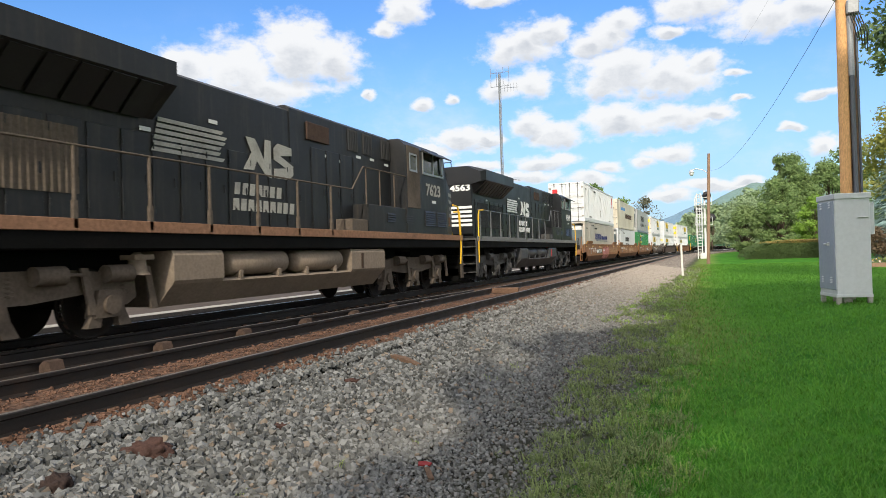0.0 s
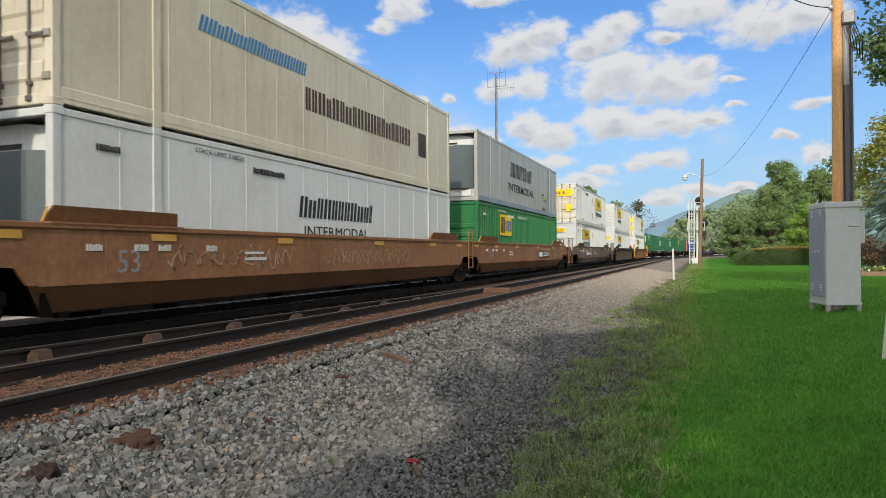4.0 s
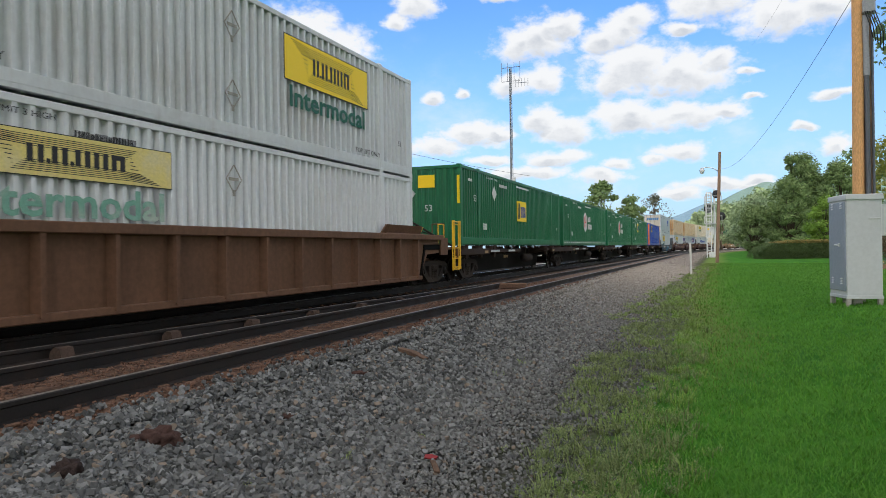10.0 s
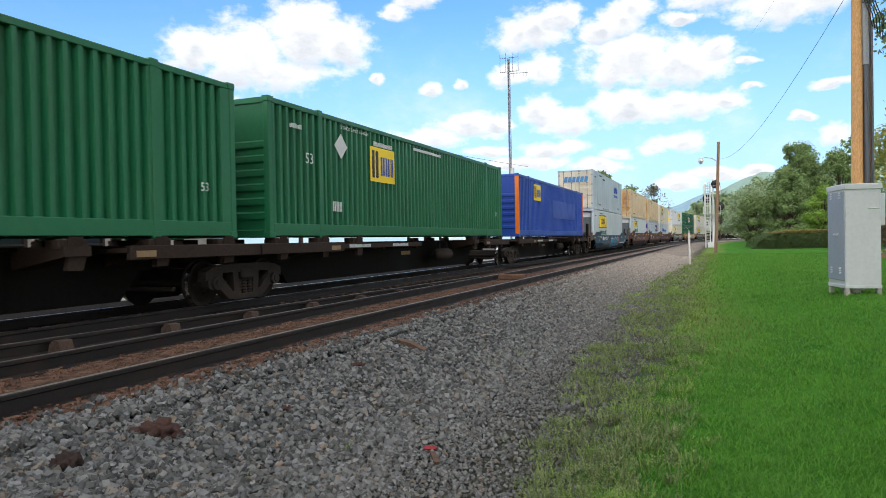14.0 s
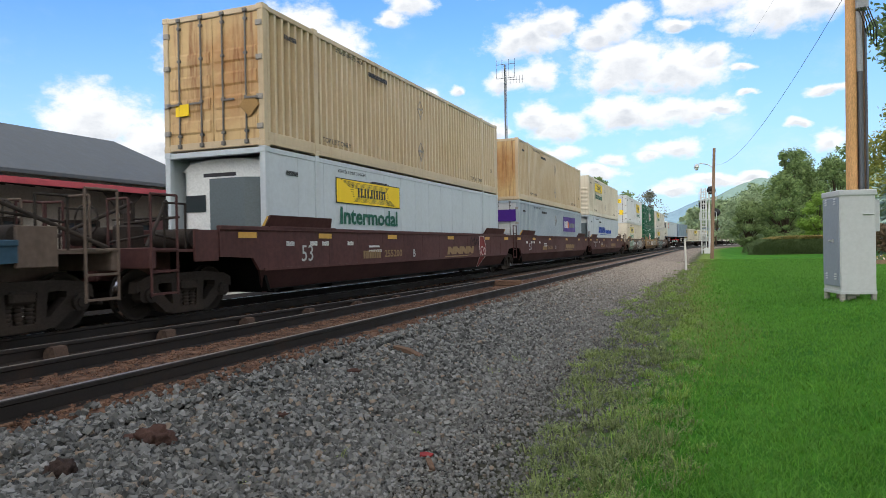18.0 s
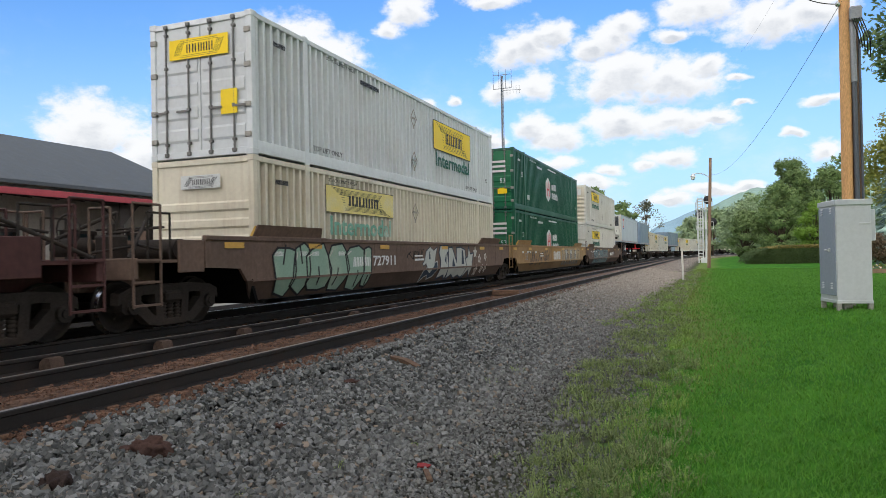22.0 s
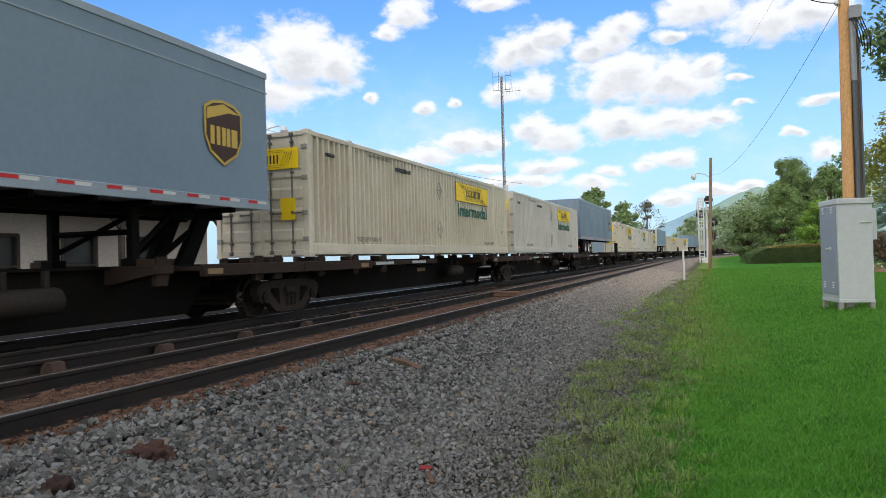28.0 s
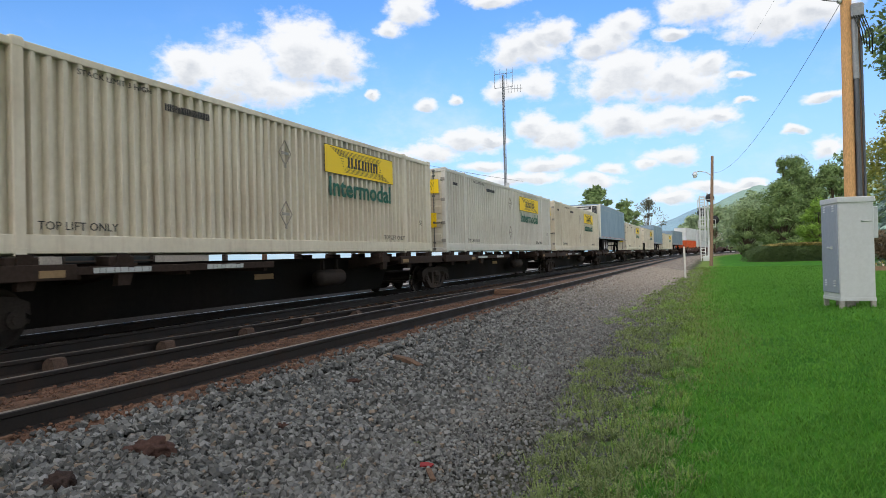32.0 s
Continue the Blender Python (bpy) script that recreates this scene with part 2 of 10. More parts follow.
# ---------------------------------------------------------------- mesh building
class Shape:
    """Gathers simple solids into one mesh; every call appends, slot by slot."""

    def __init__(self):
        self.v, self.f, self.s, self.m = [], [], [], []

    def put(self, verts, faces, smooth=False, slot=0):
        k = len(self.v)
        self.v += [tuple(p) for p in verts]
        self.f += [tuple(i + k for i in q) for q in faces]
        self.s += [smooth] * len(faces)
        self.m += [slot] * len(faces)
        return self

    def box(self, x0, x1, y0, y1, z0, z1, c=0.0, slot=0):
        if c <= 0:
            v = [(x, y, z) for z in (z0, z1) for x, y in ((x0, y0), (x1, y0), (x1, y1), (x0, y1))]
            f = [(3, 2, 1, 0), (4, 5, 6, 7), (0, 1, 5, 4), (1, 2, 6, 5), (2, 3, 7, 6), (3, 0, 4, 7)]
            return self.put(v, f, False, slot)
        c = min(c, abs(x1 - x0) * 0.45, abs(y1 - y0) * 0.45, abs(z1 - z0) * 0.45)
        o = [(x0 + c, y0), (x1 - c, y0), (x1, y0 + c), (x1, y1 - c), (x1 - c, y1), (x0 + c, y1), (x0, y1 - c), (x0, y0 + c)]
        i = [(x0 + c, y0 + c), (x1 - c, y0 + c), (x1 - c, y0 + c), (x1 - c, y1 - c), (x1 - c, y1 - c), (x0 + c, y1 - c), (x0 + c, y1 - c), (x0 + c, y0 + c)]
        v = [(x, y, z0) for x, y in i] + [(x, y, z0 + c) for x, y in o] + [(x, y, z1 - c) for x, y in o] + [(x, y, z1) for x, y in i]
        f = [(7, 5, 3, 1), (24, 26, 28, 30)]
        f[0] = (7, 6, 5, 4, 3, 2, 1, 0)
        f[1] = tuple(range(24, 32))
        for r in range(3):
            for q in range(8):
                a, b = r * 8 + q, r * 8 + (q + 1) % 8
                f.append((a, b, b + 8, a + 8))
        return self.put(v, f, False, slot)

    def prism(self, outline, axis, a, b, slot=0, smooth=False):
        """An outline (two coordinates a point) drawn out along an axis from a to b. x: points are y, z; y: x, z; z: x, y."""
        n = len(outline)

        def at(p, d):
            return (d, *p) if axis == "x" else (p[0], d, p[1]) if axis == "y" else (*p, d)
        v = [at(p, a) for p in outline] + [at(p, b) for p in outline]
        f = [tuple(range(n))[::-1], tuple(range(n, 2 * n))] + [(i, (i + 1) % n, n + (i + 1) % n, n + i) for i in range(n)]
        return self.put(v, f, smooth, slot)

    def loft(self, sections, slot=0):
        """A skin over (y, outline of x, z points) sections, closed at both ends."""
        n = len(sections[0][1])
        v = [(x, y, z) for y, o in sections for x, z in o]
        f = [tuple(range(n))[::-1], tuple(range((len(sections) - 1) * n, len(sections) * n))]
        for k in range(len(sections) - 1):
            f += [(k * n + i, k * n + (i + 1) % n, (k + 1) * n + (i + 1) % n, (k + 1) * n + i) for i in range(n)]
        return self.put(v, f, False, slot)

    def rod(self, p, q, r, r2=None, n=8, slot=0, caps=True):
        p, q = Vector(p), Vector(q)
        r2 = r if r2 is None else r2
        d = (q - p).normalized()
        a = d.orthogonal().normalized()
        b = d.cross(a)
        ring = [(math.cos(2 * math.pi * i / n), math.sin(2 * math.pi * i / n)) for i in range(n)]
        v = [p + (a * c + b * s) * r for c, s in ring] + [q + (a * c + b * s) * r2 for c, s in ring]
        self.put(v, [(i, (i + 1) % n, n + (i + 1) % n, n + i) for i in range(n)], True, slot)
        if caps:
            self.put(v, [tuple(range(n))[::-1], tuple(range(n, 2 * n))], False, slot)
        return self

    def pipe(self, pts, r, n=6, slot=0):
        for a, b in zip(pts, pts[1:]):
            self.rod(a, b, r, n=n, slot=slot)
        return self

    def lathe(self, p, axis, profile, n=16, slot=0):
        """Rings of (distance along axis, radius) from p."""
        p, d = Vector(p), Vector(axis).normalized()
        a = d.orthogonal().normalized()
        b = d.cross(a)
        v = []
        for h, r in profile:
            v += [p + d * h + (a * math.cos(2 * math.pi * i / n) + b * math.sin(2 * math.pi * i / n)) * r for i in range(n)]
        f = []
        for k in range(len(profile) - 1):
            f += [(k * n + i, k * n + (i + 1) % n, (k + 1) * n + (i + 1) % n, (k + 1) * n + i) for i in range(n)]
        return self.put(v, f, True, slot)

    def mesh(self, name, *mats):
        me = bpy.data.meshes.new(name)
        me.from_pydata(self.v, [], self.f)
        me.polygons.foreach_set("use_smooth", self.s)
        me.polygons.foreach_set("material_index", self.m)
        for x in mats:
            me.materials.append(x)
        me.update()
        return me


def part(name, shape, material, parent, label=""):
    """Links a shape as one mesh object under a thing or a part."""
    me = shape if isinstance(shape, bpy.types.Mesh) else shape.mesh(name, *(material if isinstance(material, (tuple, list)) else (material,)))
    ob = new(name, me)
    ob.parent = parent
    return tagged(ob, label)


def thing(name, label, category, group="", m=None, kind=""):
    ob = new(name)
    ob.empty_display_size = 0.3
    if m is not None:
        ob.matrix_world = m
    return tagged(ob, label, category, group, kind)


def solid(name, shape, material, label, category="", kind="", m=None, group=""):
    me = shape if isinstance(shape, bpy.types.Mesh) else shape.mesh(name, *(material if isinstance(material, (tuple, list)) else (material,)))
    ob = new(name, me)
    if m is not None:
        ob.matrix_world = m
    return tagged(ob, label, category, group, kind)


LETTERS = {}


def lettering(name, text, size, material, parent, at, turn, width=None, bold=0.0):
    """Flat raised letters of the built-in font, turned into a mesh; at: centre of the line; width: squeezed to this length."""
    key = (text, size, bold)
    if key not in LETTERS:
        cu = bpy.data.curves.new("letters", "FONT")
        cu.body, cu.size, cu.align_x, cu.align_y, cu.extrude, cu.offset, cu.resolution_u = text, size, "CENTER", "CENTER", 0.002, bold, 2
        tmp = new("letters", cu)
        bpy.context.view_layer.update()
        me = bpy.data.meshes.new_from_object(tmp.evaluated_get(bpy.context.evaluated_depsgraph_get()))
        bpy.data.objects.remove(tmp)
        bpy.data.curves.remove(cu)
        LETTERS[key] = me
    me = LETTERS[key].copy()
    xs = [v.co.x for v in me.vertices]
    if width and xs:
        k = width / (max(xs) - min(xs))
        for v in me.vertices:
            v.co.x *= k
    me.materials.clear()
    me.materials.append(material)
    ob = new(name, me)
    ob.parent = parent
    ob.matrix_basis = Matrix.Translation(at) @ turn
    return ob


# Letters on a side facing +x, read with y to the right; on an end facing -y, read with x to the right.
ON_SIDE = Matrix(((0, 0, 1, 0), (1, 0, 0, 0), (0, 1, 0, 0), (0, 0, 0, 1)))
ON_END = Matrix(((1, 0, 0, 0), (0, 0, -1, 0), (0, 1, 0, 0), (0, 0, 0, 1)))

# ---------------------------------------------------------------- the line of the track
BEND, RADIUS = 112.0, 560.0
TRAIN_X, NEAR_X = -9.73, -5.91


def on_track(centre, s, z=0.0):
    """The pose on a track with its centre at x = centre, s metres along: straight, then bending right."""
    if s <= BEND:
        return pose(centre, s, z)
    r = RADIUS - centre
    a = (s - BEND) / r
    return pose(RADIUS - r * math.cos(a), BEND + r * math.sin(a), z, 0, 0, -math.degrees(a))


def rise(a, b, v):
    v = min(1.0, max(0.0, (v - a) / (b - a)))
    return v * v * (3 - 2 * v)


def across(x, y):
    """Distance sideways from the straight track's axis, following the bend."""
    return x - max(y - BEND, 0.0) ** 2 / (2 * RADIUS)


def ground_z(x, y):
    c = across(x, y)
    z = -0.45 + 0.3 * rise(0.0, 3.2, c) * rise(45.0, 20.0, y) + 0.22 * rise(-2.2, -4.3, c)
    z += 0.03 * math.sin(x * 1.7 + y * 0.6) * rise(-1.5, 0.0, c) * rise(6.0, 1.0, c)
    if -8.6 < c < -4.2:
        z += 0.05 + 0.022 * noise.noise(Vector((x * 3, y * 3, 0))) + 0.016 * noise.noise(Vector((x * 9, y * 9, 4)))
    return z - 0.07 * rise(-13.0, -16.0, c)

# ---------------------------------------------------------------- ground and tracks
ground_mat = bpy.data.materials.new("ground_cover")
ground_mat.use_nodes = True
t = Nodes(ground_mat.node_tree)
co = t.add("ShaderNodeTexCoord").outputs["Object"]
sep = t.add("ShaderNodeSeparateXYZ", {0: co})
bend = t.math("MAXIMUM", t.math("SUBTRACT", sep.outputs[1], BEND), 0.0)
lane = t.math("SUBTRACT", sep.outputs[0], t.math("DIVIDE", t.math("MULTIPLY", bend, bend), 2 * RADIUS))
wander = t.math("SUBTRACT", t.noise(co, 0.55, 6.0, 0.65), 0.5)
ragged = t.math("SUBTRACT", t.noise(co, 3.2, 5.0, 0.7), 0.5)
edge = t.math("ADD", lane, t.math("MULTIPLY_ADD", wander, 1.2, t.math("MULTIPLY", ragged, 1.0)))
cell = t.add("ShaderNodeTexVoronoi", {"Vector": co, "Scale": 17.0, "Randomness": 1.0})
cell_far = t.add("ShaderNodeTexVoronoi", {"Vector": co, "Scale": 9.0})
stone_tone = t.math("MULTIPLY_ADD", t.add("ShaderNodeSeparateColor", {0: cell.outputs["Color"]}).outputs[0], 0.55, 0.6)
# dark near the camera, standing in for shade between the loose stones
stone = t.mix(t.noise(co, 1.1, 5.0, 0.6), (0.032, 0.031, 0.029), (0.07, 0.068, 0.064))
# paler with distance: the lightening of far ground is mixed into the stone colour
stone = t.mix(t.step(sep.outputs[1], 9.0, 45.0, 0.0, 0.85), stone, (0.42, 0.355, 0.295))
# cell edges darkened: shade in the gaps between stones, put in as colour
gap_shade = t.add("ShaderNodeTexVoronoi", {"Vector": co, "Scale": 17.0})
gap_shade.feature = "DISTANCE_TO_EDGE"
stone = t.mix(t.step(gap_shade.outputs["Distance"], 0.0, 0.16, 0.75, 0.0), stone, (0.035, 0.032, 0.028))
stone = t.mix(1.0, stone, t.add("ShaderNodeCombineXYZ", {0: stone_tone, 1: stone_tone, 2: stone_tone}).outputs[0], "MULTIPLY")
rusty = t.mix(t.step(t.noise(co, 5.0, 6.0, 0.7), 0.3, 0.7), (0.026, 0.018, 0.015), (0.175, 0.105, 0.074))
# the track bed also pales with distance, a haze put into its colour
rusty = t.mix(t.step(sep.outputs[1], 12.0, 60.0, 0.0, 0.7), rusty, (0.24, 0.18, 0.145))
# near-black bed: the shade under the train is painted into the ground
shaded_bed = t.mix(t.noise(co, 1.6, 5.0, 0.6), (0.008, 0.007, 0.006), (0.03, 0.025, 0.021))
grass = t.mix(t.step(t.noise(co, 1.4, 6.0, 0.65), 0.3, 0.7), (0.024, 0.115, 0.008), (0.07, 0.215, 0.019))
grass = t.mix(t.step(t.noise(co, 30.0, 3.0, 0.7), 0.35, 0.7, 0.0, 0.25), grass, (0.033, 0.115, 0.012))
dry = t.mix(t.noise(co, 2.0, 5.0, 0.65), (0.04, 0.045, 0.027), (0.095, 0.098, 0.06))
paving = t.mix(t.noise(co, 0.5, 6.0, 0.65), (0.22, 0.21, 0.19), (0.34, 0.325, 0.30))
verge = t.math("MULTIPLY_ADD", t.step(sep.outputs[1], 14.0, 5.0), 0.3, t.math("MULTIPLY_ADD", t.step(sep.outputs[1], 8.0, 24.0), 0.9, edge))
straw = t.mix(t.noise(co, 1.3, 5.0, 0.65), (0.12, 0.185, 0.038), (0.21, 0.25, 0.075))
parched = t.math("MULTIPLY", t.step(t.math("MULTIPLY_ADD", wander, 1.6, lane), 1.3, -0.7), t.step(sep.outputs[1], 6.0, 17.0))
grass = t.mix(t.math("MULTIPLY", parched, 0.8), grass, straw)
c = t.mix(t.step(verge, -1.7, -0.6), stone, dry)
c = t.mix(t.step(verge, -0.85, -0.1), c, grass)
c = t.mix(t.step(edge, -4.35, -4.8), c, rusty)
# the painted shade begins at the train's side of the near track
c = t.mix(t.step(edge, -7.6, -8.6), c, shaded_bed)
c = t.mix(t.step(lane, -13.9, -14.2), c, paving)
far_field = t.math("MAXIMUM", t.step(lane, 140.0, 240.0), t.step(lane, -90.0, -140.0))
c = t.mix(far_field, c, (0.05, 0.10, 0.03))
rough_bits = t.math("MULTIPLY", t.step(edge, -0.6, -1.4), t.math("SUBTRACT", 1.0, cell.outputs["Distance"]))
bump = t.add("ShaderNodeBump", {"Strength": 0.9, "Distance": 0.03, "Height": rough_bits})
bump2 = t.add("ShaderNodeBump", {"Strength": 0.5, "Distance": 0.02, "Height": t.noise(co, 30.0, 4.0, 0.7), "Normal": bump.outputs[0]})
b = t.add("ShaderNodeBsdfPrincipled", {"Base Color": c, "Roughness": 0.95, "Specular IOR Level": 0.06, "Normal": bump2.outputs[0]})
t.add("ShaderNodeOutputMaterial", {0: b})


def steps(*spans):
    out = []
    for a, b, n in spans:
        out += [a + (b - a) * i / n for i in range(n)]
    return out + [spans[-1][1]]


def make_ground():
    xs = steps((-4000, -400, 6), (-400, -60, 8), (-60, -16, 8), (-16, -12, 4), (-12, -8.4, 4), (-8.4, -4.4, 44), (-4.4, 5, 38), (5, 20, 10), (20, 120, 10), (120, 400, 5), (400, 4000, 6))
    ys = steps((-3000, -200, 5), (-200, -10, 8), (-10, 2, 12), (2, 22, 170), (22, 30, 24), (30, 112, 40), (112, 320, 42), (320, 600, 8), (600, 4800, 8))
    s = Shape()
    s.v = [(x, y, ground_z(x, y)) for y in ys for x in xs]
    n = len(xs)
    s.f = [(j * n + i, j * n + i + 1, (j + 1) * n + i + 1, (j + 1) * n + i) for j in range(len(ys) - 1) for i in range(n - 1)]
    s.s, s.m = [True] * len(s.f), [0] * len(s.f)
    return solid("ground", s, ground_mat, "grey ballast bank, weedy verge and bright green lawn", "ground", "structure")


make_ground()

RAIL_SECTION = [(-0.078, -0.195), (0.078, -0.195), (0.078, -0.178), (0.014, -0.155), (0.011, -0.055), (0.038, -0.04), (0.038, -0.008), (0.03, 0.0), (-0.03, 0.0), (-0.038, -0.008), (-0.038, -0.04), (-0.011, -0.055), (-0.014, -0.155), (-0.078, -0.178)]
rail_rust = paint("rusty_rail", (0.014, 0.0115, 0.0105), 0.55, 0.1, (0.05, 0.029, 0.019), 0.5, 0.2, 6.0, 0.001, 40.0)
rail_shine = paint("worn_rail_head", (0.48, 0.47, 0.46), 0.3, 0.9, (0.2, 0.15, 0.12), 0.35, 0.1, 2.0)
dull_head = paint("dull_rail_head", (0.17, 0.15, 0.135), 0.45, 0.5, (0.14, 0.09, 0.06), 0.5, 0.15, 2.0)
tie_wood = paint("weathered_tie", (0.17, 0.1, 0.066), 0.9, 0.0, (0.25, 0.175, 0.128), 0.7, 0.3, 4.0, 0.006, 30.0, 0.3, (6, 1, 6))
rust_plate = paint("rusty_steel", (0.15, 0.09, 0.06), 0.85, 0.1, (0.06, 0.035, 0.025), 0.6, 0.3, 5.0, 0.002, 60.0)


def rail(name, x0, x1, y0, y1, head, label, bent=None):
    """One rail: straight from (x0, y0) to (x1, y1), or along the bending track at bent."""
    s = Shape()
    if bent is None:
        stops = [pose(x0 + (x1 - x0) * k, y0 + (y1 - y0) * k, 0) for k in (0, 1)]
    else:
        stops = [on_track(bent, u) for u in [y0, BEND] + [BEND + 12 * i for i in range(1, 18)]]
        stops = [m @ pose(x0 - bent, 0, 0) for m in stops]
    n = len(RAIL_SECTION)
    for m in stops:
        s.v += [tuple(m @ Vector((x, 0, z))) for x, z in RAIL_SECTION]
    for k in range(len(stops) - 1):
        for i in range(n):
            j = (i + 1) % n
            s.f.append((k * n + i, k * n + j, (k + 1) * n + j, (k + 1) * n + i))
            s.m.append(1 if i == 7 else 0)
    s.f += [tuple(range(n))[::-1], tuple(range((len(stops) - 1) * n, len(stops) * n))]
    s.m += [0, 0]
    s.s = [False] * len(s.f)
    return solid(name, s, (rail_rust, head), label, "rail", "structure")


for x in (NEAR_X + 0.7525, NEAR_X - 0.7525):
    rail("rail", x, x, -25, 0, dull_head, "rusty rail of the near track with a dull worn head", NEAR_X)
for x in (TRAIN_X + 0.7525, TRAIN_X - 0.7525):
    rail("rail", x, x, -25, 0, rail_shine, "rail under the train with a polished head", TRAIN_X)
brace_rail = rail("guard_rail", -8.15, -6.98, 0.0, 20.5, dull_head, "rusty loose rail with braces between the tracks")
s = Shape()
s.prism([(-0.15, -0.21), (0.17, -0.21), (0.15, -0.17), (0.07, -0.15), (0.03, -0.03), (-0.06, -0.02), (-0.13, -0.08)], "y", -0.1, 0.1)
# brown steel darkened to hold the train's shade in its colour
brace_steel = paint("shaded_rail_brace", (0.075, 0.05, 0.038), 0.85, 0.0, (0.035, 0.026, 0.022), 0.6, 0.3, 5.0)
brace_mesh = s.mesh("rail_brace", brace_steel)
for i in range(10):
    y = 4.45 + 1.76 * i
    x = -8.15 + 1.17 * y / 20.5 + 0.19
    b = part("rail_brace", brace_mesh, brace_steel, brace_rail)
    b.location = (x, y, 0)

# ties and plates, each one its own piece beside the camera, joined far away
tie_mesh = Shape().box(-1.3, 1.3, -0.115, 0.115, -0.40, -0.212, 0.012).mesh("tie", tie_wood)
plate_s = Shape()
for sx in (-0.7525, 0.7525):
    plate_s.box(sx - 0.19, sx + 0.19, -0.1, 0.1, -0.214, -0.19, 0.004)
    for k in (-1, 1):
        plate_s.box(sx + k * 0.1 - 0.02, sx + k * 0.1 + 0.02, -0.06, 0.06, -0.192, -0.158, 0.008)
plate_mesh = plate_s.mesh("tie_plate", rust_plate)
random.seed(3)
for centre, label in ((NEAR_X, "weathered brown wooden ties of the near track"), (TRAIN_X, "dark oily wooden ties under the train")):
    bed = thing("track_bed", label, "railway ties", kind="structure")
    far = Shape()
    y = -8.0
    while y < 300:
        m = on_track(centre + random.uniform(-0.03, 0.03), y, random.uniform(-0.012, 0.004)) @ pose(0, 0, 0, 0, 0, random.uniform(-0.8, 0.8))
        if 1.0 < y < 52 and (centre == NEAR_X or y < 30):
            a = part("tie", tie_mesh, tie_wood, bed)
            a.matrix_basis = m
            a = part("tie_plate", plate_mesh, rust_plate, bed)
            a.matrix_basis = m
        else:
            q = [m @ Vector(p) for p in ((-1.3, -0.115, -0.212), (1.3, -0.115, -0.212), (1.3, 0.115, -0.212), (-1.3, 0.115, -0.212), (-1.3, -0.115, -0.3), (1.3, -0.115, -0.3), (1.3, 0.115, -0.3), (-1.3, 0.115, -0.3))]
            far.put(q, [(0, 1, 2, 3), (4, 5, 1, 0), (5, 6, 2, 1), (6, 7, 3, 2), (7, 4, 0, 3)])
        y += 0.53
    tagged(part("far_ties", far, tie_wood, bed), kind="stuff")

# a plank and a plate lie in the near track where the loose rail ends
s = Shape().box(-0.55, 0.55, -0.14, 0.14, -0.2, -0.03, 0.015)
solid("crossing_plank", s, rust_plate, "reddish brown plank lying between the rails", "plank", m=pose(-6.35, 21.6, 0.03, 0, 0, 8))

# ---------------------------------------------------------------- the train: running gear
# black steel set extra dark, so the colour carries shade from beneath the wagons
black_steel = paint("deep_black_steel", (0.005, 0.005, 0.0048), 0.75, 0.0, (0.011, 0.009, 0.008), 0.5, 0.25, 3.0, spec=0.05)
truck_steel = paint("brown_dusted_cast_steel", (0.03, 0.025, 0.022), 0.85, 0.0, (0.056, 0.041, 0.032), 0.5, 0.25, 4.0, 0.002, 50.0)
wheel_steel = paint("dark_wheel_steel", (0.02, 0.017, 0.015), 0.7, 0.1, (0.04, 0.028, 0.02), 0.5, 0.2, 4.0)
tread_steel = paint("polished_tread", (0.55, 0.55, 0.55), 0.22, 0.95, None, 0.2, 0.05)
rubber = paint("black_rubber", (0.02, 0.02, 0.021), 0.8, 0.0, (0.05, 0.045, 0.04), 0.4)
yellow_paint = paint("safety_yellow", (0.72, 0.42, 0.02), 0.5, 0.0, (0.42, 0.24, 0.03), 0.5, 0.1, 4.0)
white_paint = paint("white_lettering", (0.72, 0.72, 0.70), 0.6, 0.0, (0.45, 0.44, 0.42), 0.4, 0.1, 5.0)
glass_dark = paint("dark_window_glass", (0.03, 0.04, 0.045), 0.08, 0.0, None, 0.1, 0.02)
SPINNING = {}
CACHE = {}


def cached(key, make):
    if key not in CACHE:
        CACHE[key] = make()
    return CACHE[key]


def wheelset_mesh(r):
    s = Shape()
    s.rod((-1.0, 0, 0), (1.0, 0, 0), 0.085, n=10)
    for k in (-1, 1):
        x = 0.7525 * k
        s.lathe((x, 0, 0), (k, 0, 0), [(-0.07, 0.1), (-0.065, r + 0.025), (-0.035, r + 0.025), (-0.03, r)], 28)
        s.lathe((x, 0, 0), (k, 0, 0), [(-0.03, r), (0.065, r - 0.004)], 28, 1)
        s.lathe((x, 0, 0), (k, 0, 0), [(0.065, r - 0.004), (0.068, r - 0.055), (0.03, r - 0.07), (0.0, 0.22), (0.06, 0.13), (0.09, 0.12), (0.095, 0.0)], 28)
    for i in range(4):
        a = i * math.pi / 2
        s.rod((0.76, 0.2 * math.cos(a), 0.2 * math.sin(a)), (0.80, 0.2 * math.cos(a), 0.2 * math.sin(a)), 0.03, n=6)
    return s.mesh("wheel_set", wheel_steel, tread_steel)


def wheelset(parent, y, r):
    ob = part("wheel_set", cached(("ws", r), lambda: wheelset_mesh(r)), wheel_steel, parent, "steel wheels with bright worn treads")
    ob.matrix_parent_inverse = Matrix.Translation((0, y, r))
    SPINNING.setdefault(r, []).append(ob)


